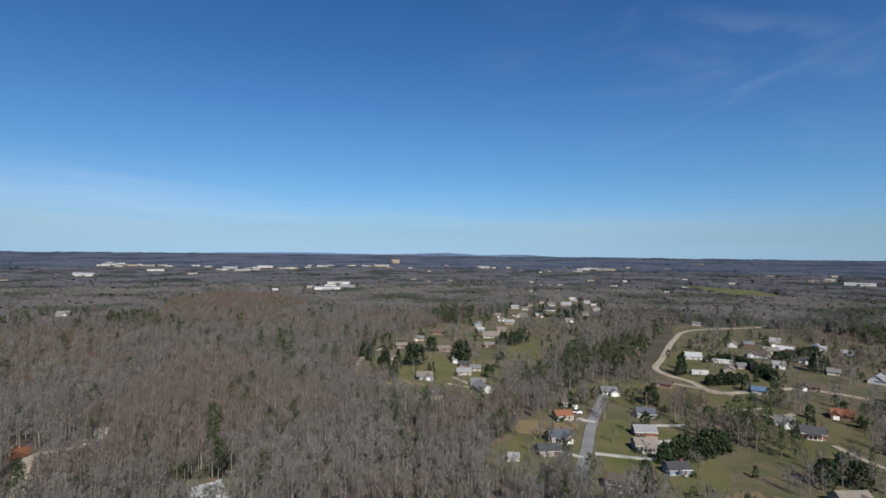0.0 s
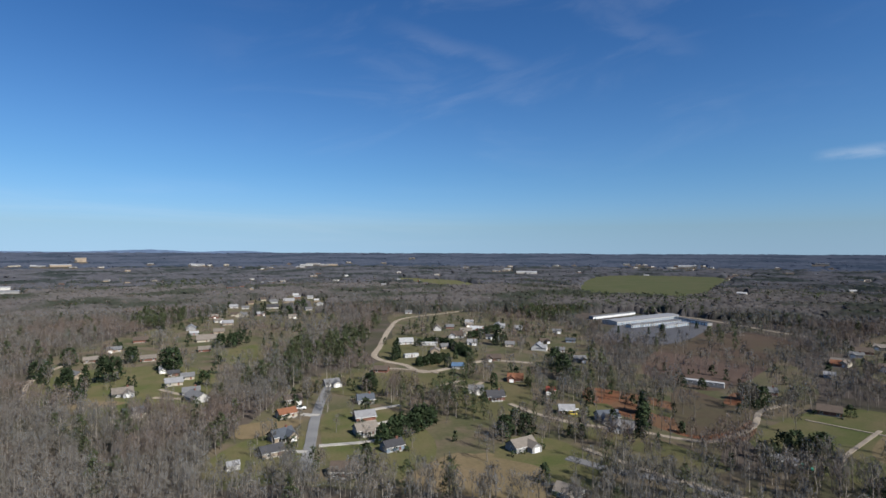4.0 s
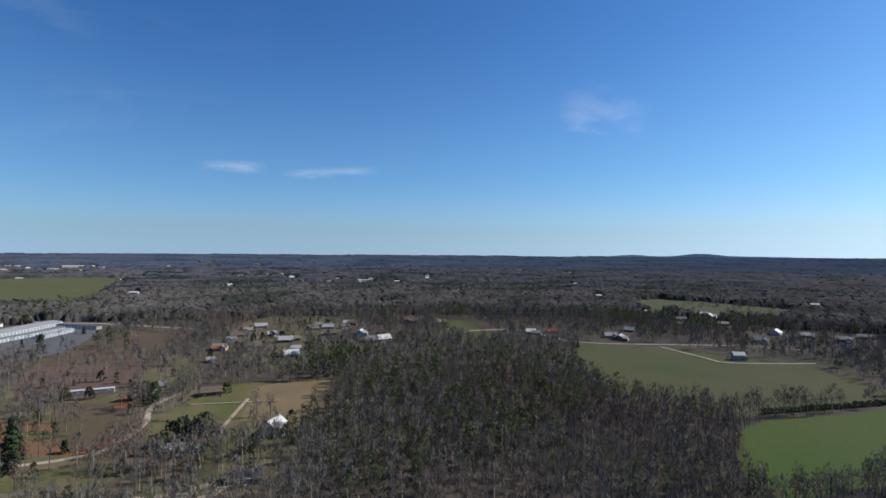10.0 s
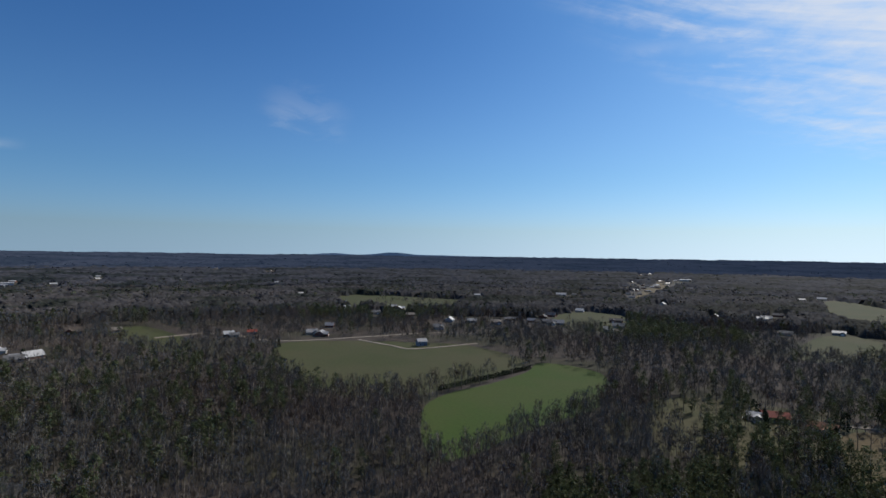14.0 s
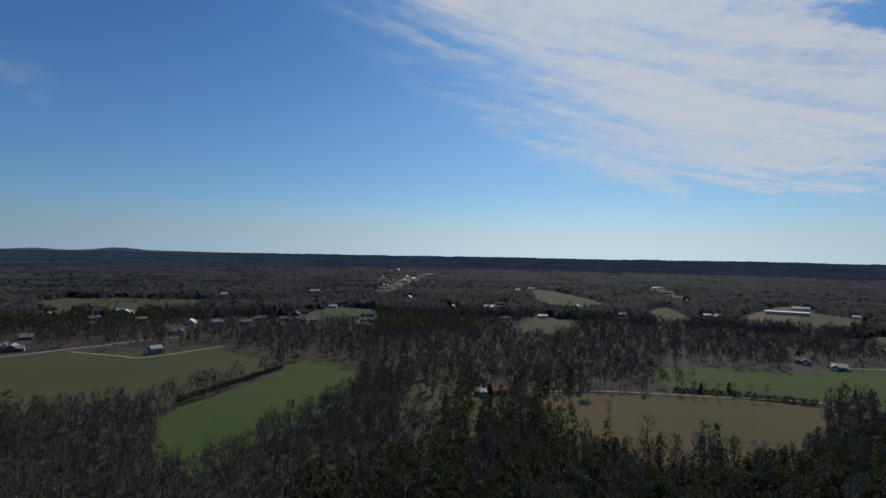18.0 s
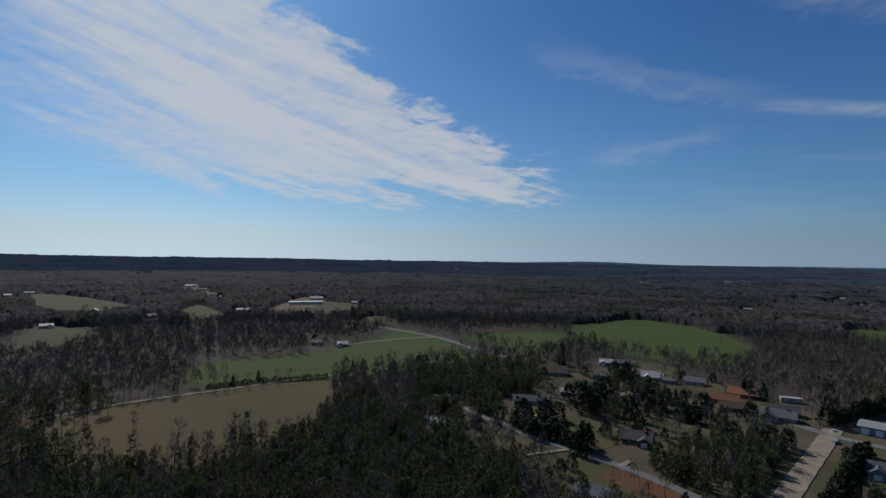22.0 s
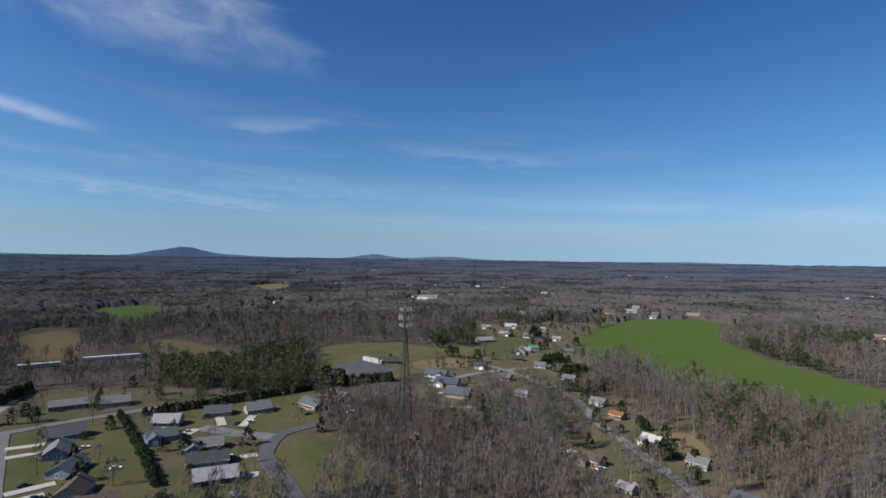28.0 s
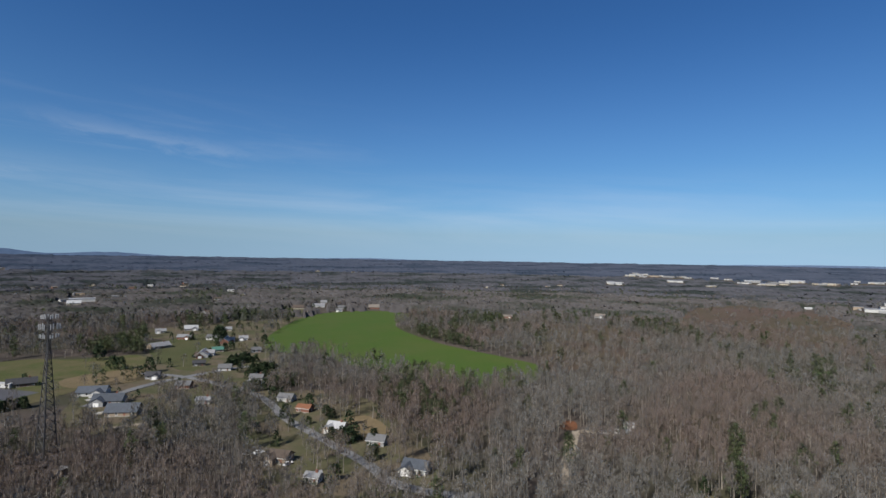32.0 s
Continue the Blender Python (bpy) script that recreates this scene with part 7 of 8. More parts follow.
house(301.3, 490.2, -22, 12.2, 6.1, "tan", "cream", h=2.8)
house(318.4, 495.3, -48, 13.9, 6.1, "white", "white", h=2.8)
house(308.8, 378.2, 41, 13.9, 7.0, "light", "white", h=2.8)
house(279.8, 470.9, -46, 13.9, 6.1, "brown", "white", h=2.8)
house(448.2, 140.3, -63, 12.2, 6.1, "white", "white", h=2.8)
house(519.9, 168.9, -72, 13.9, 6.1, "light", "brick", h=2.8)
house(529.0, 162.7, -73, 10.4, 7.0, "grey", "white", h=2.8)
house(605.6, 165.6, -45, 10.4, 7.0, "brown", "cream", h=2.8)
house(631.1, 165.4, -75, 10.4, 6.1, "grey", "white", h=2.8)
house(567.9, 136.0, -77, 13.9, 6.1, "brown", "cream", h=2.8)
house(614.3, 228.4, -60, 13.9, 6.1, "light", "white", h=2.8)
house(543.8, 228.0, -57, 13.9, 7.0, "brown", "brick", h=2.8)
house(474.0, 213.0, -81, 12.2, 7.0, "tan", "white", h=2.8)
house(481.3, 184.5, -69, 12.2, 7.0, "brown", "white", h=2.8)
house(570.3, -161.7, -96, 12.2, 7.0, "light", "white", h=2.8)
house(555.6, -167.3, -27, 13.9, 7.0, "light", "brick", h=2.8)
house(592.3, -80.9, -88, 10.4, 6.1, "white", "brick", h=2.8)
house(2391.9, -493.6, -22, 13.9, 7.0, "brown", "white", h=2.8)
house(614.5, -195.8, -123, 10.4, 6.1, "light", "white", h=2.8)
house(2627.1, -301.2, -112, 13.9, 6.1, "light", "white", h=2.8)
house(1115.6, -291.5, -75, 12.2, 7.0, "light", "cream", h=2.8)
house(810.2, -286.1, -124, 10.4, 7.0, "white", "white", h=2.8)
house(779.5, -298.6, -31, 10.4, 7.0, "light", "cream", h=2.8)
house(789.1, -356.2, -104, 12.2, 7.0, "light", "brick", h=2.8)
house(762.6, -354.0, -35, 13.9, 6.1, "white", "white", h=2.8)
house(603.3, -353.0, -40, 13.9, 6.1, "white", "white", h=2.8)
house(584.2, -375.2, -123, 12.2, 7.0, "light", "white", h=2.8)
house(559.9, -397.1, -125, 13.9, 6.1, "tan", "white", h=2.8)
house(554.0, -449.4, -144, 10.4, 6.1, "light", "white", h=2.8)
house(520.7, -465.8, -132, 13.9, 7.0, "light", "white", h=2.8)
house(796.3, -917.9, -129, 12.2, 7.0, "grey", "white", h=2.8)
house(847.0, -1001.9, -140, 10.4, 7.0, "tan", "white", h=2.8)
house(905.8, -1099.2, -111, 12.2, 7.0, "grey", "white", h=2.8)
house(1027.4, -1268.0, -156, 12.2, 7.0, "white", "brick", h=2.8)
house(1100.0, -1380.6, -131, 10.4, 7.0, "white", "white", h=2.8)
house(1200.5, -1532.3, -157, 13.9, 6.1, "tan", "white", h=2.8)
house(1152.9, -1496.5, -112, 13.9, 6.1, "white", "white", h=2.8)
house(1253.1, -1667.5, -143, 12.2, 7.0, "light", "cream", h=2.8)
house(1068.4, -1296.3, -156, 12.2, 7.0, "grey", "cream", h=2.8)
house(941.7, -1104.3, -60, 13.9, 6.1, "light", "brick", h=2.8)
house(947.0, -1324.3, -159, 13.9, 6.1, "light", "cream", h=2.8)
house(647.1, -826.4, -62, 13.9, 6.1, "light", "white", h=2.8)
house(890.2, -842.1, -148, 10.4, 7.0, "grey", "white", h=2.8)
house(436.5, -769.8, -140, 13.9, 7.0, "light", "white", h=2.8)
house(1602.5, -1899.2, -60, 12.2, 7.0, "light", "white", h=2.8)
house(1653.8, -2023.6, -111, 12.2, 7.0, "light", "white", h=2.8)
house(1177.7, -1367.3, -129, 10.4, 7.0, "tan", "white", h=2.8)
house(1078.8, -1213.8, -153, 12.2, 7.0, "grey", "white", h=2.8)
house(1254.2, -1585.9, -112, 10.4, 7.0, "light", "white", h=2.8)
house(624.0, -602.4, -149, 12.2, 7.0, "white", "white", h=2.8)
house(522.7, -456.7, -146, 10.4, 7.0, "grey", "white", h=2.8)
house(486.3, -736.5, -67, 12.2, 6.1, "light", "white", h=2.8)
house(438.1, -783.5, -151, 13.9, 6.1, "light", "white", h=2.8)
house(602.4, -1205.7, -123, 13.9, 7.0, "light", "white", h=2.8)
house(330.4, -888.5, -80, 13.9, 6.1, "white", "white", h=2.8)
house(340.3, -1503.3, -87, 13.9, 6.1, "brown", "white", h=2.8)
house(232.9, -1234.1, 176, 10.4, 7.0, "tan", "white", h=2.8)
house(231.4, -810.8, -134, 12.2, 7.0, "tan", "white", h=2.8)
house(-1324.9, -2065.4, 132, 13.9, 7.0, "brown", "cream", h=2.8)
house(-1351.1, -2068.4, 177, 13.9, 6.1, "brown", "white", h=2.8)
house(353.2, -1624.8, -168, 13.9, 6.1, "light", "white", h=2.8)
house(290.6, -1438.3, -159, 12.2, 7.0, "light", "white", h=2.8)
house(256.4, -1373.3, -159, 13.9, 6.1, "brown", "brick", h=2.8)
house(208.8, -1184.3, -90, 10.4, 7.0, "light", "white", h=2.8)
house(-1811.7, -2725.2, 176, 10.4, 6.1, "brown", "white", h=2.8)
house(-875.3, -3495.4, 151, 10.4, 6.1, "brown", "white", h=2.8)
house(119.0, -882.0, -92, 12.2, 6.1, "tan", "cream", h=2.8)
# ---- small works and stores on the far land ----
big(-1169, 1744, 20, 49, 21, 4.5, "light", "white")
big(-1557, 2456, 10, 55, 29, 5.8, "white", "cream")
big(-1476, 2431, 32, 36, 18, 5.4, "white", "grey")
big(-1397, 2544, 14, 55, 38, 5.6, "grey", "grey")
big(-1294, 2527, 11, 30, 15, 5.1, "grey", "white")
big(-919, 1957, 42, 32, 16, 4.5, "light", "cream")
big(-1114, 2545, 11, 29, 14, 5.9, "tan", "grey")
big(-947, 2303, -2, 47, 23, 5.3, "grey", "white")
big(-850, 2284, 5, 62, 33, 4.2, "light", "cream")
big(-875, 2515, 5, 39, 19, 5.5, "white", "white")
big(-751, 2500, 14, 33, 23, 4.8, "light", "grey")
big(-719, 2577, -2, 40, 24, 3.7, "light", "tan")
big(-672, 2661, 2, 23, 12, 5.4, "grey", "white")
big(-611, 2903, -3, 38, 19, 5.6, "light", "grey")
big(-510, 2941, 23, 28, 17, 4.1, "grey", "cream")
big(-411, 2900, -2, 50, 20, 4.4, "white", "grey")
big(-278, 2798, 17, 30, 20, 3.5, "grey", "grey")
big(-172, 2761, 26, 23, 15, 4.5, "tan", "white")
big(21, 3111, -10, 26, 12, 4.6, "light", "grey")
big(211, 3006, -9, 32, 22, 4.3, "white", "grey")
big(502, 2545, -33, 25, 11, 5.5, "grey", "grey")
big(648, 2570, -10, 39, 21, 4.0, "light", "white")
big(-270, 1318, -10, 23, 9, 3.9, "light", "white")
big(-248, 1368, -12, 18, 10, 4.1, "white", "white")
big(-325, 1307, 30, 17, 8, 6.0, "light", "tan")
big(1702, 3525, -40, 37, 20, 4.7, "light", "tan")
big(1297, 1867, -37, 29, 17, 4.6, "light", "tan")
big(1376, 1905, -51, 30, 12, 4.1, "tan", "cream")
big(1314, 1663, -24, 27, 14, 4.2, "grey", "white")
big(1210, 2885, -3, 27, 13, 3.8, "tan", "tan")
big(1038, 3005, 4, 27, 16, 5.7, "white", "tan")
big(356, 2894, -12, 22, 11, 5.8, "tan", "cream")
big(-61, 2420, -6, 18, 11, 5.5, "grey", "tan")
big(279, 1685, -7, 14, 9, 5.2, "grey", "grey")
big(335, 1538, 8, 17, 11, 3.7, "grey", "cream")
big(490, 1528, -40, 17, 11, 3.8, "grey", "white")
big(496, 1798, 3, 24, 14, 4.7, "light", "tan")
big(885, 1956, -2, 18, 8, 3.5, "light", "white")
big(928, 1714, -22, 17, 8, 4.5, "light", "cream")
big(1368, 2228, -29, 25, 17, 4.0, "tan", "grey")
big(1612, 2200, -20, 26, 15, 5.5, "tan", "tan")
big(1878, 2159, -64, 30, 12, 5.0, "light", "white")
big(2072, 1808, -30, 23, 14, 3.8, "grey", "white")
big(2189, 1698, -38, 41, 23, 3.5, "grey", "white")
big(2096, 1524, -74, 27, 15, 4.5, "grey", "tan")
big(2313, 1575, -69, 24, 13, 5.9, "white", "white")
big(2909, 1107, -88, 26, 15, 5.7, "tan", "tan")
big(1561, 273, -84, 17, 10, 4.6, "light", "grey")
big(-1600, 22, 110, 15, 8, 3.8, "tan", "cream")
big(-1331, 93, 79, 20, 9, 5.3, "grey", "tan")
big(-1243, 1816, 52, 28, 13, 5.9, "white", "cream")
big(-1718, 2755, 7, 34, 17, 4.9, "light", "white")
big(-1377, 2614, 26, 44, 19, 4.1, "grey", "grey")
big(-1203, 2602, 11, 36, 17, 5.7, "white", "white")
# ---- fields far off ----
field("straw", [(-1532.6, -385.8), (-1670.7, -347.6), (-1577.4, -277.7), (-1255.4, -261)])
field("pasture", [(-550, 92), (-625.5, 149), (-585.1, 165.8), (-430.1, 102.5)])
field("pasture", [(976, -319.4), (1066.2, -385.7), (1002.6, -413.6), (809.7, -306.7)])
field("straw", [(720.9, -823.8), (1066.4, -1305), (1267.8, -1618.2), (1132.4, -1469.8), (815, -1005.9), (714.8, -845.5)])
field("pasture", [(-50.5, -736.7), (-66.2, -802), (-105.9, -792.9), (-88.2, -708.3)])
field("straw", [(79.7, -852.9), (53.5, -1158.3), (10.3, -1158.5), (20.9, -889.2)])
road("gravel", 2.6, [(189.5, 97.1), (195.1, 96.4), (198.7, 93.6), (197.9, 89.4), (194.2, 87.7), (189.3, 89.2), (186.8, 93), (188.6, 96.6)])
road("gravel", 2.6, [(196.5, 88.8), (198.1, 84.5)])
# ---- scattered homes on the far land ----
house(2085.3, 801.6, -59, 13.0, 7.4, "dark", "tan", h=2.8)
house(2014.9, 726.8, -35, 11.0, 7.4, "slate", "white", h=2.8)
house(1894.9, 796.3, -87, 15.0, 7.4, "slate", "cream", h=2.8)
house(2205.0, 1171.2, -52, 18.0, 7.4, "slate", "tan", h=2.8)
house(1595.0, 1031.8, -77, 13.0, 7.4, "brown", "cream", h=2.8)
house(1844.7, 579.4, -38, 18.0, 7.4, "white", "white", h=2.8)
house(1903.7, 2164.6, -41, 13.0, 7.4, "slate", "white", h=2.8)
house(2029.3, 2180.8, 37, 11.0, 7.4, "dark", "tan", h=2.8)
house(2195.5, 1809.4, -16, 18.0, 7.4, "white", "tan", h=2.8)
house(2352.2, 1791.3, -73, 18.0, 7.4, "brown", "brick", h=2.8)
house(2718.7, 1258.5, -65, 11.0, 7.4, "brown", "tan", h=2.8)
house(1603.0, 184.1, -73, 15.0, 7.4, "white", "tan", h=2.8)
house(1768.6, -104.1, -13, 18.0, 7.4, "slate", "tan", h=2.8)
house(1301.7, 1856.3, -0, 15.0, 7.4, "slate", "tan", h=2.8)
house(1347.2, 1704.8, -3, 13.0, 7.4, "dark", "white", h=2.8)
house(2524.3, 1812.8, 26, 13.0, 7.4, "white", "brick", h=2.8)
house(2466.6, 1716.4, -20, 11.0, 7.4, "white", "cream", h=2.8)
house(1787.0, 1141.8, -22, 15.0, 7.4, "dark", "white", h=2.8)
house(1569.8, 1319.3, -50, 18.0, 7.4, "white", "tan", h=2.8)
house(1944.3, 1177.7, -59, 15.0, 7.4, "grey", "tan", h=2.8)
house(-43.8, 1667.2, 12, 11.0, 7.4, "dark", "tan", h=2.8)
house(-94.0, 1777.2, -17, 11.0, 7.4, "grey", "white", h=2.8)
house(574.3, 2007.8, -36, 15.0, 7.4, "slate", "brick", h=2.8)
house(295.1, 1488.0, 24, 13.0, 7.4, "grey", "brick", h=2.8)
house(686.2, 2979.5, -13, 11.0, 7.4, "grey", "white", h=2.8)
house(173.8, 1332.6, 3, 18.0, 7.4, "dark", "brick", h=2.8)
house(201.7, 1366.5, 2, 11.0, 7.4, "dark", "brick", h=2.8)
house(208.8, 1262.6, 71, 13.0, 7.4, "light", "tan", h=2.8)
house(1082.1, 666.9, -78, 18.0, 7.4, "white", "white", h=2.8)
house(1372.7, 594.0, -32, 15.0, 7.4, "light", "cream", h=2.8)
house(1581.9, 467.3, 6, 18.0, 7.4, "dark", "brick", h=2.8)
house(1767.7, 403.4, -42, 15.0, 7.4, "grey", "tan", h=2.8)
house(1568.2, 385.0, -41, 15.0, 7.4, "grey", "tan", h=2.8)
house(1679.2, 313.6, -44, 13.0, 7.4, "grey", "brick", h=2.8)
house(1762.0, 288.8, -101, 15.0, 7.4, "white", "brick", h=2.8)
house(1862.0, 109.3, -52, 15.0, 7.4, "white", "tan", h=2.8)
house(1549.6, -337.1, -102, 11.0, 7.4, "white", "white", h=2.8)
house(1254.2, -1445.1, -59, 15.0, 7.4, "white", "tan", h=2.8)
house(1111.5, -1330.3, -60, 15.0, 7.4, "brown", "brick", h=2.8)
house(1005.9, -1262.7, -131, 15.0, 7.4, "dark", "brick", h=2.8)
house(1052.2, -1365.7, -62, 18.0, 7.4, "grey", "white", h=2.8)
house(1142.8, -1533.4, -108, 13.0, 7.4, "dark", "cream", h=2.8)
house(903.9, -1106.3, -61, 13.0, 7.4, "dark", "cream", h=2.8)
house(1008.4, -1209.3, -160, 11.0, 7.4, "grey", "brick", h=2.8)
house(949.2, -1099.2, -59, 13.0, 7.4, "light", "cream", h=2.8)
house(1077.5, -1343.9, -141, 15.0, 7.4, "white", "cream", h=2.8)
house(1119.6, -1443.3, -107, 18.0, 7.4, "dark", "cream", h=2.8)
house(864.4, -984.1, -139, 11.0, 7.4, "slate", "cream", h=2.8)
house(582.0, -492.5, -50, 13.0, 7.4, "dark", "brick", h=2.8)
house(467.8, -516.4, -138, 15.0, 7.4, "slate", "cream", h=2.8)
house(593.5, -517.0, -151, 15.0, 7.4, "slate", "brick", h=2.8)

# ---- the mast and the power line ----
def mast(x, y, turn, height):
    """A three-legged lattice mast with three rings of antennas."""
    ob = empty("cell_tower", x, y, 0, turn, "tall grey steel lattice cell tower with three rings of antennas", "cell tower")
    SPOTS.append((x, y, 8.0))

    def leg(i, z):
        r = 4.8 + (0.8 - 4.8) * min(1, z / (height * 0.8))
        a = radians(90 + 120 * i)
        return Vector((r * math.cos(a), r * math.sin(a), z))

    levels = [0.0]
    while levels[-1] < height - 1.5:
        levels.append(min(height, levels[-1] + max(1.8, 5.2 - levels[-1] * 0.07)))
    for i in range(3):
        part("leg", pipe(bmesh.new(), [leg(i, z) for z in levels], [0.24 - 0.002 * z for z in levels]), "steel", ob)
        for n_, (z0, z1) in enumerate(zip(levels, levels[1:])):
            k = (i + 1) % 3
            for a, b in ((leg(i, z0), leg(k, z1)), (leg(k, z0), leg(i, z1)), (leg(i, z1), leg(k, z1))):
                part("brace", tube(bmesh.new(), a, b, 0.085, 0.085, 4), "steel", ob)
    for s in range(4):
        part("feeder_cable", tube(bmesh.new(), (-0.3 + 0.22 * s, -0.5 - 1.6 * 0, 0.5), (-0.2 + 0.14 * s, -0.3, height - 3), 0.2, 0.16, 6), "cable", ob)
    for z, reach, tall in ((height - 0.6, 2.6, 1.6), (height - 4.6, 3.3, 2.3), (height - 8.4, 2.9, 1.6)):
        ring = part("antenna_ring", tube(bmesh.new(), (0, 0, z - 0.1), (0, 0, z + 0.1), 0.9, 0.9, 12), "steel", ob)
        for i in range(3):
            a = radians(30 + 120 * i)
            out, side = Vector((math.cos(a), math.sin(a), 0)), Vector((-math.sin(a), math.cos(a), 0))
            mid = out * reach * 0.75 + Vector((0, 0, z))
            bm = bmesh.new()
            tube(bm, (0, 0, z), mid, 0.07, 0.07, 5)
            for h in (-0.5, 0.5):
                tube(bm, mid - side * reach * 0.8 + Vector((0, 0, h)), mid + side * reach * 0.8 + Vector((0, 0, h)), 0.055, 0.055, 5)
            part("antenna_arm", bm, "steel", ring)
            for s in (-1.0, -0.4, 0.35, 1.0):
                c = mid + side * s * reach * 0.76 + out * 0.2
                bm = bmesh.new()
                box(bm, -0.11, 0.11, -0.2, 0.2, -tall / 2, tall / 2, 0.03)
                panel = part("antenna_panel", bm, "antenna", ring)
                panel.matrix_local = Matrix.Translation(c) @ pose(0, 0, 0, 0, 0, math.degrees(a))
    part("lightning_rod", tube(bmesh.new(), (0, 0, height), (0, 0, height + 2.5), 0.04, 0.02, 5), "steel", ob)
    hut = empty("equipment_hut", x + 8, y + 5, 0, turn + 15, "small pale equipment hut beside the cell tower", "hut")
    part("wall", box(bmesh.new(), -2, 2, -1.4, 1.4, 0, 2.6, 0.04), "wall_tan", hut)
    part("roof", box(bmesh.new(), -2.15, 2.15, -1.55, 1.55, 2.6, 2.8, 0.03), "roof_light", hut)
    part("door", box(bmesh.new(), -0.5, 0.5, -1.45, -1.36, 0.05, 2.1), "wall_grey", hut)


def power_line(places, height):
    """Wooden poles with cross-arms, and wires that sag between them."""
    M["pole_wood"] = material("pole_wood", (0.14, 0.11, 0.085), 0.9, second=(0.1, 0.08, 0.06), scale=1.0, fine=6.0)
    tops = []
    for i, (x, y) in enumerate(places):
        a, b = Vector(places[max(0, i - 1)]), Vector(places[min(len(places) - 1, i + 1)])
        turn = math.degrees(math.atan2(b.y - a.y, b.x - a.x))
        ob = empty("power_pole", x, y, 0, turn, "tall weathered wooden power pole with cross-arms", "power pole", "poles of the power line")
        part("pole", tube(bmesh.new(), (0, 0, 0), (0, 0, height), 0.28, 0.17, 8), "pole_wood", ob)
        for z in (height - 0.6, height - 3.0):
            part("cross_arm", box(bmesh.new(), -0.12, 0.12, -2.4, 2.4, z - 0.12, z + 0.12), "pole_wood", ob)
            for s in (-2.2, 2.2):
                part("insulator", tube(bmesh.new(), (0, s, z + 0.12), (0, s, z + 0.5), 0.09, 0.06, 6), "antenna", ob)
        m = pose(x, y, 0, 0, 0, turn)
        tops.append([m @ Vector((0, s, z + 0.5)) for z in (height - 0.6, height - 3.0) for s in (-2.2, 2.2)])
    for a, b in zip(tops, tops[1:]):
        for p, q in zip(a, b):
            points = [p.lerp(q, i / 16) - Vector((0, 0, 24.0 * i / 16 * (1 - i / 16))) for i in range(17)]
            tagged(part("power_wire", pipe(bmesh.new(), points, [0.06] * 17, 4), "cable"), "thin dark overhead wire hung between wooden poles", "power wire", "wires of the power line")


mast(-267.5, 8.9, 20, 62.5)
power_line([(129, -725), (-70, -692), (-264, -612), (-428, -507)], 24.0)

# ---- woods ----
rng = np.random.default_rng(7)


def inside(p, corners):
    """Which of the points lie in the outline."""
    c = np.asarray(corners)
    out = np.zeros(len(p), bool)
    lo, hi = c.min(0), c.max(0)
    near = np.flatnonzero((p[:, 0] > lo[0]) & (p[:, 0] < hi[0]) & (p[:, 1] > lo[1]) & (p[:, 1] < hi[1]))
    if len(near):
        q = p[near]
        hit = np.zeros(len(q), bool)
        for a, b in zip(c, np.roll(c, -1, 0)):
            if a[1] != b[1]:
                cross = ((a[1] > q[:, 1]) != (b[1] > q[:, 1])) & (q[:, 0] < (b[0] - a[0]) * (q[:, 1] - a[1]) / (b[1] - a[1]) + a[0])
                hit ^= cross
        out[near] = hit
    return out


def near_line(p, line, reach):
    c = np.asarray(line)
    out = np.zeros(len(p), bool)
    lo, hi = c.min(0) - reach, c.max(0) + reach
    near = np.flatnonzero((p[:, 0] > lo[0]) & (p[:, 0] < hi[0]) & (p[:, 1] > lo[1]) & (p[:, 1] < hi[1]))
    q = p[near]
    hit = np.zeros(len(q), bool)
    for a, b in zip(c, c[1:]):
        ab = b - a
        s = np.clip(((q - a) @ ab) / (ab @ ab + 1e-9), 0, 1)
        hit |= np.linalg.norm(q - a - s[:, None] * ab, axis=1) < reach
    out[near] = hit
    return out


def standing(p):
    """The share of full woods at each point: none in fields, on roads and beside houses."""
    keep = np.ones(len(p))
    clump = np.array([noise.noise((x / 34, y / 34, 9.2)) for x, y in p]) if len(p) else np.zeros(0)
    for density, corners in ZONES:
        spot = inside(p, corners)
        keep[spot] = np.clip(density * (1.0 + 3.0 * clump[spot]), 0.05, 1)
    for density, corners in THIN:
        keep[inside(p, corners)] = density
    for corners in CLEAR:
        keep[inside(p, corners)] = 0
    for line, reach in LINES:
        keep[near_line(p, line, reach)] = 0
    lo, hi = np.linalg.norm(p, axis=1).min(), np.linalg.norm(p, axis=1).max()
    for x, y, reach in SPOTS:
        if lo - reach < math.hypot(x, y) < hi + reach:
            keep[(np.abs(p[:, 0] - x) < reach) & (np.abs(p[:, 1] - y) < reach)] = 0
    return keep


def pine_share(p):
    wave = np.array([noise.noise((x / 190, y / 190, 3.1)) + 0.5 * noise.noise((x / 60, y / 60, 7.7)) for x, y in p]) if len(p) else np.zeros(0)
    pine = np.clip((wave - 0.24) * 2.2, 0.03, 0.7)
    for _, corners in ZONES:
        pine[inside(p, corners)] *= 0.4
    for share, corners in PINES:
        pine[inside(p, corners)] = share
    return pine


def scatter(r0, r1, step):
    """Points on a loose grid in a ring round the middle, where woods stand, and which of them are pines."""
    k = int(r1 / step) + 1
    g = np.stack(np.meshgrid(np.arange(-k, k + 1), np.arange(-k, k + 1)), -1).reshape(-1, 2) * step
    p = g + rng.uniform(-0.5, 0.5, g.shape) * step
    r = np.linalg.norm(p, axis=1)
    p = p[(r >= r0) & (r < r1)]
    p = p[rng.uniform(size=len(p)) < standing(p)]
    return p, rng.uniform(size=len(p)) < pine_share(p)


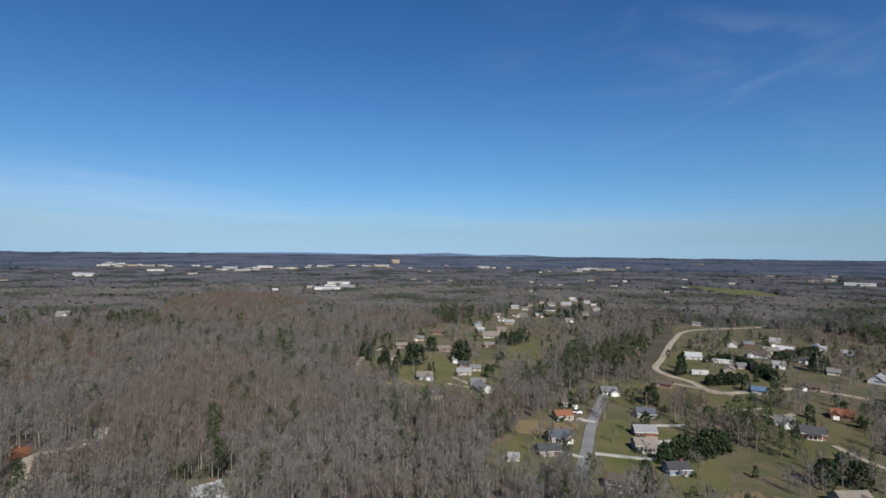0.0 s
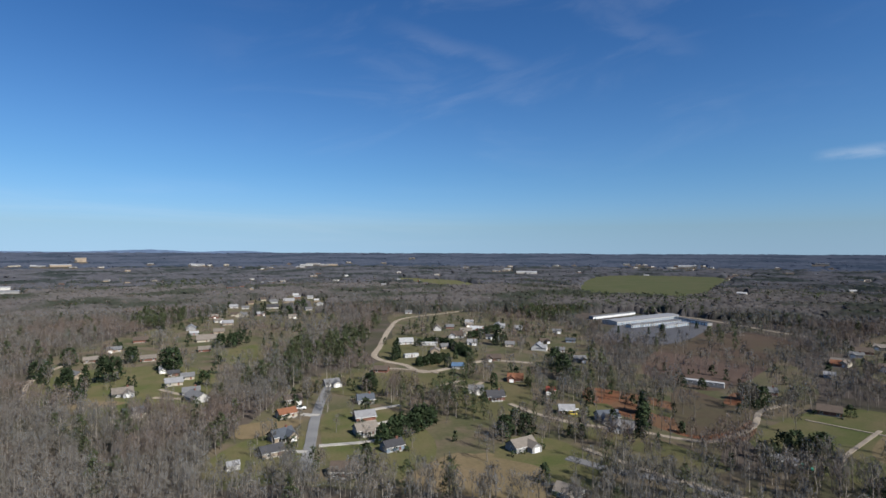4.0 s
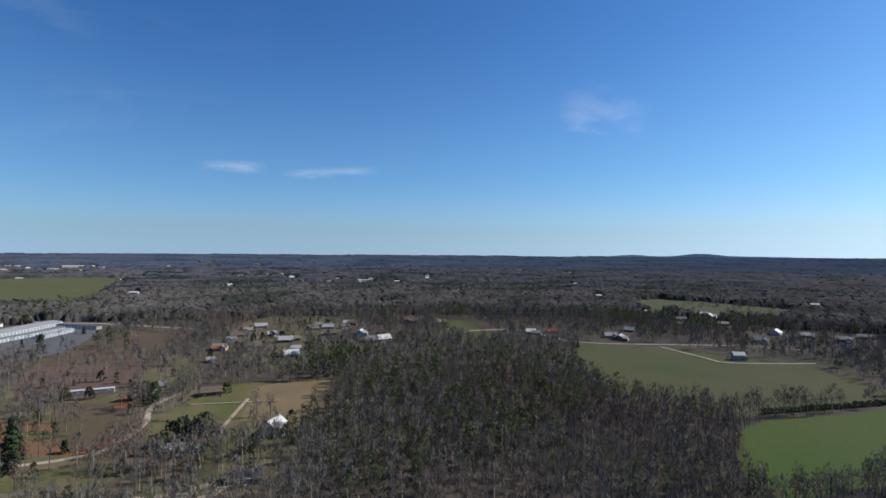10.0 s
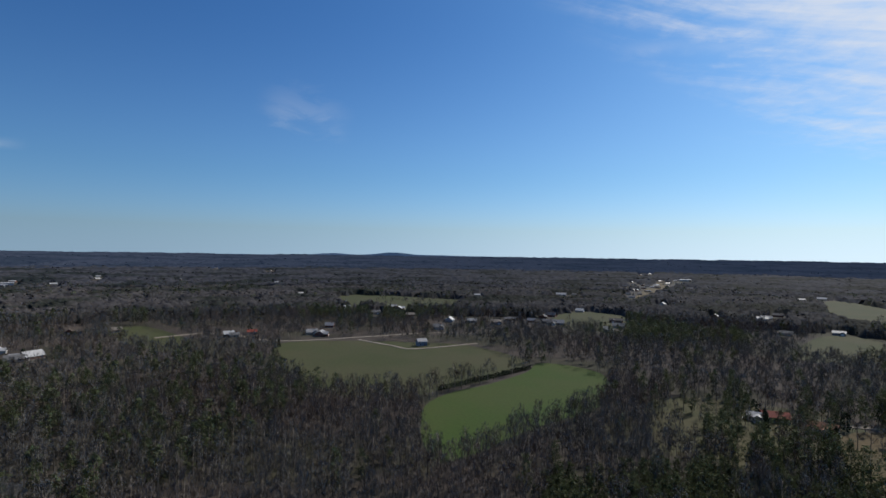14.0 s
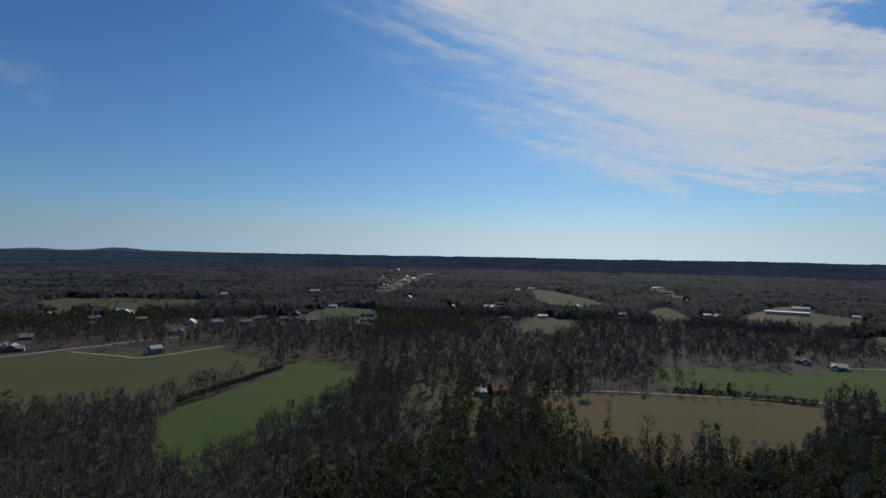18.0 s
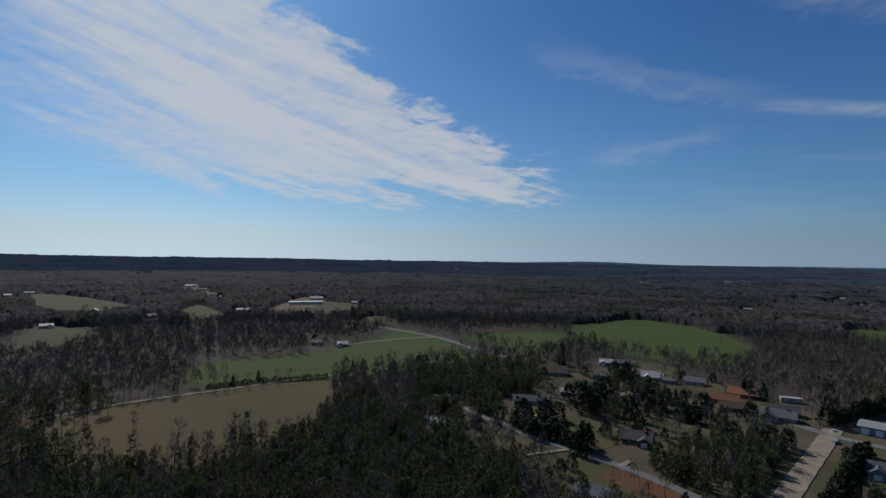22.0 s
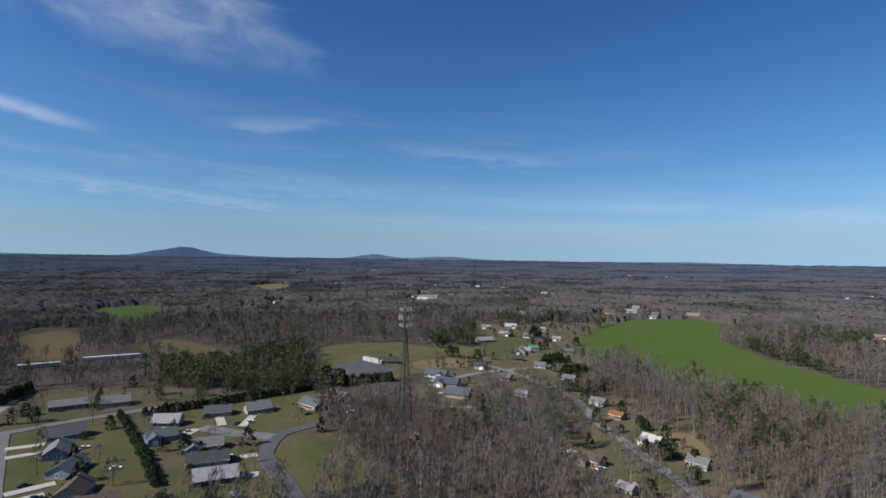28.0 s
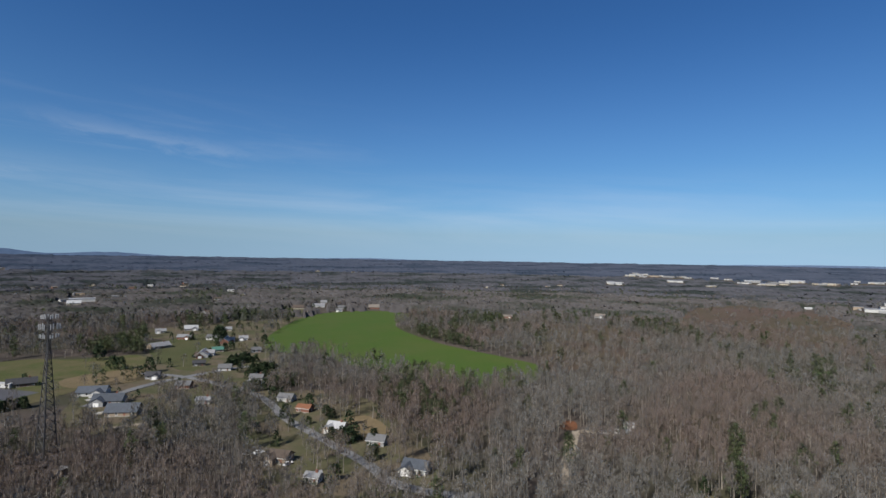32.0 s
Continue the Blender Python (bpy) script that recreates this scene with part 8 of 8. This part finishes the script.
def stamp(name, label, category, p, shapes, mats, low, high, lift=None):
    """One mesh of all these trees, each a scaled and turned copy of one of the shapes."""
    vs, ts, ms, k = [], [], [], 0
    which = rng.integers(0, len(shapes), len(p))
    for i, (v, t, m) in enumerate(shapes):
        q = p[which == i]
        if not len(q):
            continue
        s = rng.uniform(low, high, len(q))
        wide = s * rng.uniform(0.85, 1.15, len(q))
        a = rng.uniform(0, 2 * math.pi, len(q))
        out = np.empty((len(q), len(v), 3), np.float32)
        out[:, :, 0] = (v[None, :, 0] * np.cos(a)[:, None] - v[None, :, 1] * np.sin(a)[:, None]) * wide[:, None] + q[:, None, 0]
        out[:, :, 1] = (v[None, :, 0] * np.sin(a)[:, None] + v[None, :, 1] * np.cos(a)[:, None]) * wide[:, None] + q[:, None, 1]
        out[:, :, 2] = v[None, :, 2] * s[:, None]
        vs.append(out.reshape(-1, 3))
        ts.append((t[None] + (np.arange(len(q)) * len(v))[:, None, None]).reshape(-1, 3) + k)
        ms.append(np.tile(m, len(q)))
        k += len(q) * len(v)
    if vs:
        ob = new(name, mesh_from(name, np.concatenate(vs), np.concatenate(ts), mats, np.concatenate(ms)))
        tagged(ob, label, category, kind="stuff")


def crown_rough(seed, h, count, size, spread, tall=1.7):
    """A bare crown seen from far off: a loose heap of twig tufts."""
    rng = np.random.default_rng(seed)
    a, q = rng.uniform(0, 2 * math.pi, count), rng.uniform(0.42, 0.98, count)
    r = spread * h * np.sqrt(rng.uniform(0, 1, count)) * np.sqrt(np.clip(1.15 - q, 0.1, 1))
    v, t = clumps(rng, np.stack([r * np.cos(a), r * np.sin(a), q * h], 1), rng.uniform(0.7, 1.3, count) * size, tall)
    v[:, 2] = np.clip(v[:, 2], 0.5, h * 1.05)
    return v, t, np.ones(len(t), int)


def hazy(shape, seed, h, count, size, spread):
    """The shape with the haze of its finest twigs about it."""
    v, t, m = shape
    v2, t2, m2 = crown_rough(seed + 50, h, count, size, spread)
    return np.concatenate([v, v2]), np.concatenate([t, t2 + len(v)]), np.concatenate([m, m2])


YOUNG = {380: [pine_shape(s, 10, 160, 0.52, 3, 0.14) for s in range(230, 236)], 800: [pine_shape(s, 12, 60, 0.85, 3, 0.2) for s in range(236, 240)]}
RINGS = (
    (176, 380, 5.6, [hazy(bare_shape(s, 15, 6, 34, 3, 0.13), s, 15, 104, 0.56, 0.25) for s in range(100, 110)], [pine_shape(s, 16, 230, 0.58, 3, 0.16) for s in range(200, 206)]),
    (380, 800, 7.8, [hazy(bare_rough(s, 15, 6, 0.25, 0.3, 0.14), s, 15, 34, 1.0, 0.3) for s in range(120, 128)], [pine_shape(s, 16, 80, 0.95, 3, 0.14) for s in range(210, 215)]),
    (800, 1600, 16.0, [crown_rough(s, 11, 16, 1.7, 0.5, 0.85) for s in range(130, 136)], [pine_shape(s, 14, 16, 1.7, 3, 0.1) for s in range(220, 224)]),
)
for r0, r1, step, bare, pine in RINGS:
    p, is_pine = scatter(r0, r1, step)
    young = is_pine & (pine_share(p) > 0.7) if r1 < 900 else np.zeros(len(p), bool)
    is_tall = is_pine & ~young
    stamp("bare_woods", "leafless grey-brown deciduous woods in late winter", "woods", p[~is_pine], bare, ("pale_bark", "twig"), 0.62, 1.15)
    stamp("pine_woods", "dark green pines standing among bare woods", "pine woods", p[is_tall], pine, ("bark", "needle"), 0.75, 1.15)
    if young.any():
        close = np.concatenate([p[young], p[young] + step * 0.5])   # set closer than the wild woods
        stamp("young_pines", "close-set plantation of young dark green pines", "pine woods", close, YOUNG[r1], ("bark", "needle"), 0.8, 1.1)


def canopy(r0, r1, spokes, grow, mat, name, kind):
    """The far woods: row behind row of crowns, steep before and falling away behind, down to the ground at every clearing."""
    radii = [r0]
    while radii[-1] < r1:
        radii.append(radii[-1] * grow)
    radii = np.array(radii)
    k = len(radii)
    step = (np.arange(spokes)[None, :] + rng.uniform(-0.35, 0.35, (k, spokes))) * 2 * math.pi / spokes
    warp = np.array([[noise.noise((math.sin(2 * math.pi * j / spokes) * 22, math.cos(2 * math.pi * j / spokes) * 22, i / 7)) for j in range(0, spokes, 6)] for i in range(k)])
    warp = np.repeat(warp, 6, axis=1)[:, :spokes]
    r = radii[:, None] * (1 + (rng.uniform(-0.45, 0.45, (k, spokes)) + 3.5 * warp) * (grow - 1))
    foot = np.stack([r * np.sin(step), r * np.cos(step)], -1).reshape(-1, 2)
    back = 1 + (grow - 1) * rng.uniform(0.12, 0.4, (k, spokes)).reshape(-1, 1)
    tip = foot * back
    wave = np.array([noise.noise((x / 75, y / 75, 1.3)) for x, y in foot])
    high = 9.5 + rng.uniform(-2.2, 2.2, len(foot)) + 2.4 * wave
    high[standing(foot) < 0.5] = -1.5
    low = np.where(high > 0, high - 2.6, -1.5)
    low[:spokes] = -1.5
    land = np.array([rise(x, y) for x, y in foot])
    high, low = high + land, low + land
    n_ = k * spokes
    verts = np.concatenate([np.column_stack([foot, low]), np.column_stack([tip, high])])
    i, j = np.meshgrid(np.arange(k), np.arange(spokes), indexing="ij")
    a, b = (i * spokes + j).ravel(), (i * spokes + (j + 1) % spokes).ravel()
    front = [np.stack([a, a + n_, b], -1), np.stack([b, a + n_, b + n_], -1)]
    a, b = a[:-spokes], b[:-spokes]
    rear = [np.stack([a + n_, a + spokes, b + n_], -1), np.stack([b + n_, a + spokes, b + spokes], -1)]
    tris = np.concatenate(front + rear)
    z = verts[:, 2]
    tris = tris[((z - np.tile(land, 2))[tris] > 0).any(1)]
    mesh = mesh_from(name, verts, tris, (mat,))
    mesh.polygons.foreach_set("use_smooth", np.ones(len(tris), bool))
    tagged(new(name, mesh), "mixed leafless and pine woods reaching to the skyline", "woods", kind=kind)


# three belts, each farther one in a bluer material that carries painted haze
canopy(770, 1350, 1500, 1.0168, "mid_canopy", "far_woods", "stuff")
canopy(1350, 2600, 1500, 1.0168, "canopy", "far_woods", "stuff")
canopy(2600, 4840, 1500, 1.0168, "hazed_woods", "farthest_woods", "stuff")


# evergreens scattered through the yards
spread = []
for density, corners in ZONES:
    c = np.asarray(corners)
    lo, hi = c.min(0), c.max(0)
    q = rng.uniform(lo, hi, (max(4, int((hi - lo).prod() / 430)), 2))
    q = q[inside(q, corners)]
    if len(q):
        q = q[standing(q) > 0.02]
        spread.append(q[rng.uniform(size=len(q)) < 0.75])
spread = np.concatenate(spread)
spread = spread[np.linalg.norm(spread, axis=1) < 1100]
stamp("yard_evergreens", "dark evergreen trees and bushes scattered through the yards", "evergreen trees", spread, [cone_shape(s, 7, 90, 0.5, 0.3, 0.6) for s in (400, 401, 402)], ("bark", "cedar"), 0.4, 1.2)

# bushes at the house corners, and yard trees about them
bushes, yard_trees, firs = [], [], []
for x, y, length, width, turn in HOMES:
    for k in range(5):
        u, v = rng.uniform(-0.75, 0.75) * length, rng.choice((-1, 1)) * (width * 0.5 + rng.uniform(1.0, 2.6))
        bushes.append((x + u * math.cos(turn) - v * math.sin(turn), y + u * math.sin(turn) + v * math.cos(turn)))
    for k in range(4):
        a, r = rng.uniform(0, 2 * math.pi), length * rng.uniform(0.75, 1.5)
        spot = (x + r * math.cos(a), y + r * math.sin(a))
        if math.hypot(*spot) > math.hypot(x, y) - 4:
            (yard_trees if k < 3 else firs).append(spot)
planted = []
for spots in (bushes, yard_trees, firs):
    q = np.array(spots)
    free = np.ones(len(q), bool)
    for line, reach in LINES:
        if reach < 12:
            free &= ~near_line(q, line, min(reach, 4.0))
    planted.append(q[free])
stamp("yard_bushes", "low dark evergreen bushes planted along house walls", "bushes", planted[0], [cone_shape(s, 2.6, 46, 0.34, 0.5, 1.0) for s in (410, 411)], ("bark", "cedar"), 0.5, 1.2)
stamp("yard_trees", "leafless shade trees standing round the homes", "trees", planted[1], [hazy(bare_shape(s, 11, 7, 40, 3, 0.12), s, 11, 70, 0.5, 0.32) for s in (420, 421, 422)], ("pale_bark", "twig"), 0.55, 1.15)
stamp("yard_firs", "broad dark evergreens standing beside the homes", "evergreen trees", planted[2], [cone_shape(s, 8, 170, 0.5, 0.36, 0.8) for s in (430, 431)], ("bark", "cedar"), 0.6, 1.2)
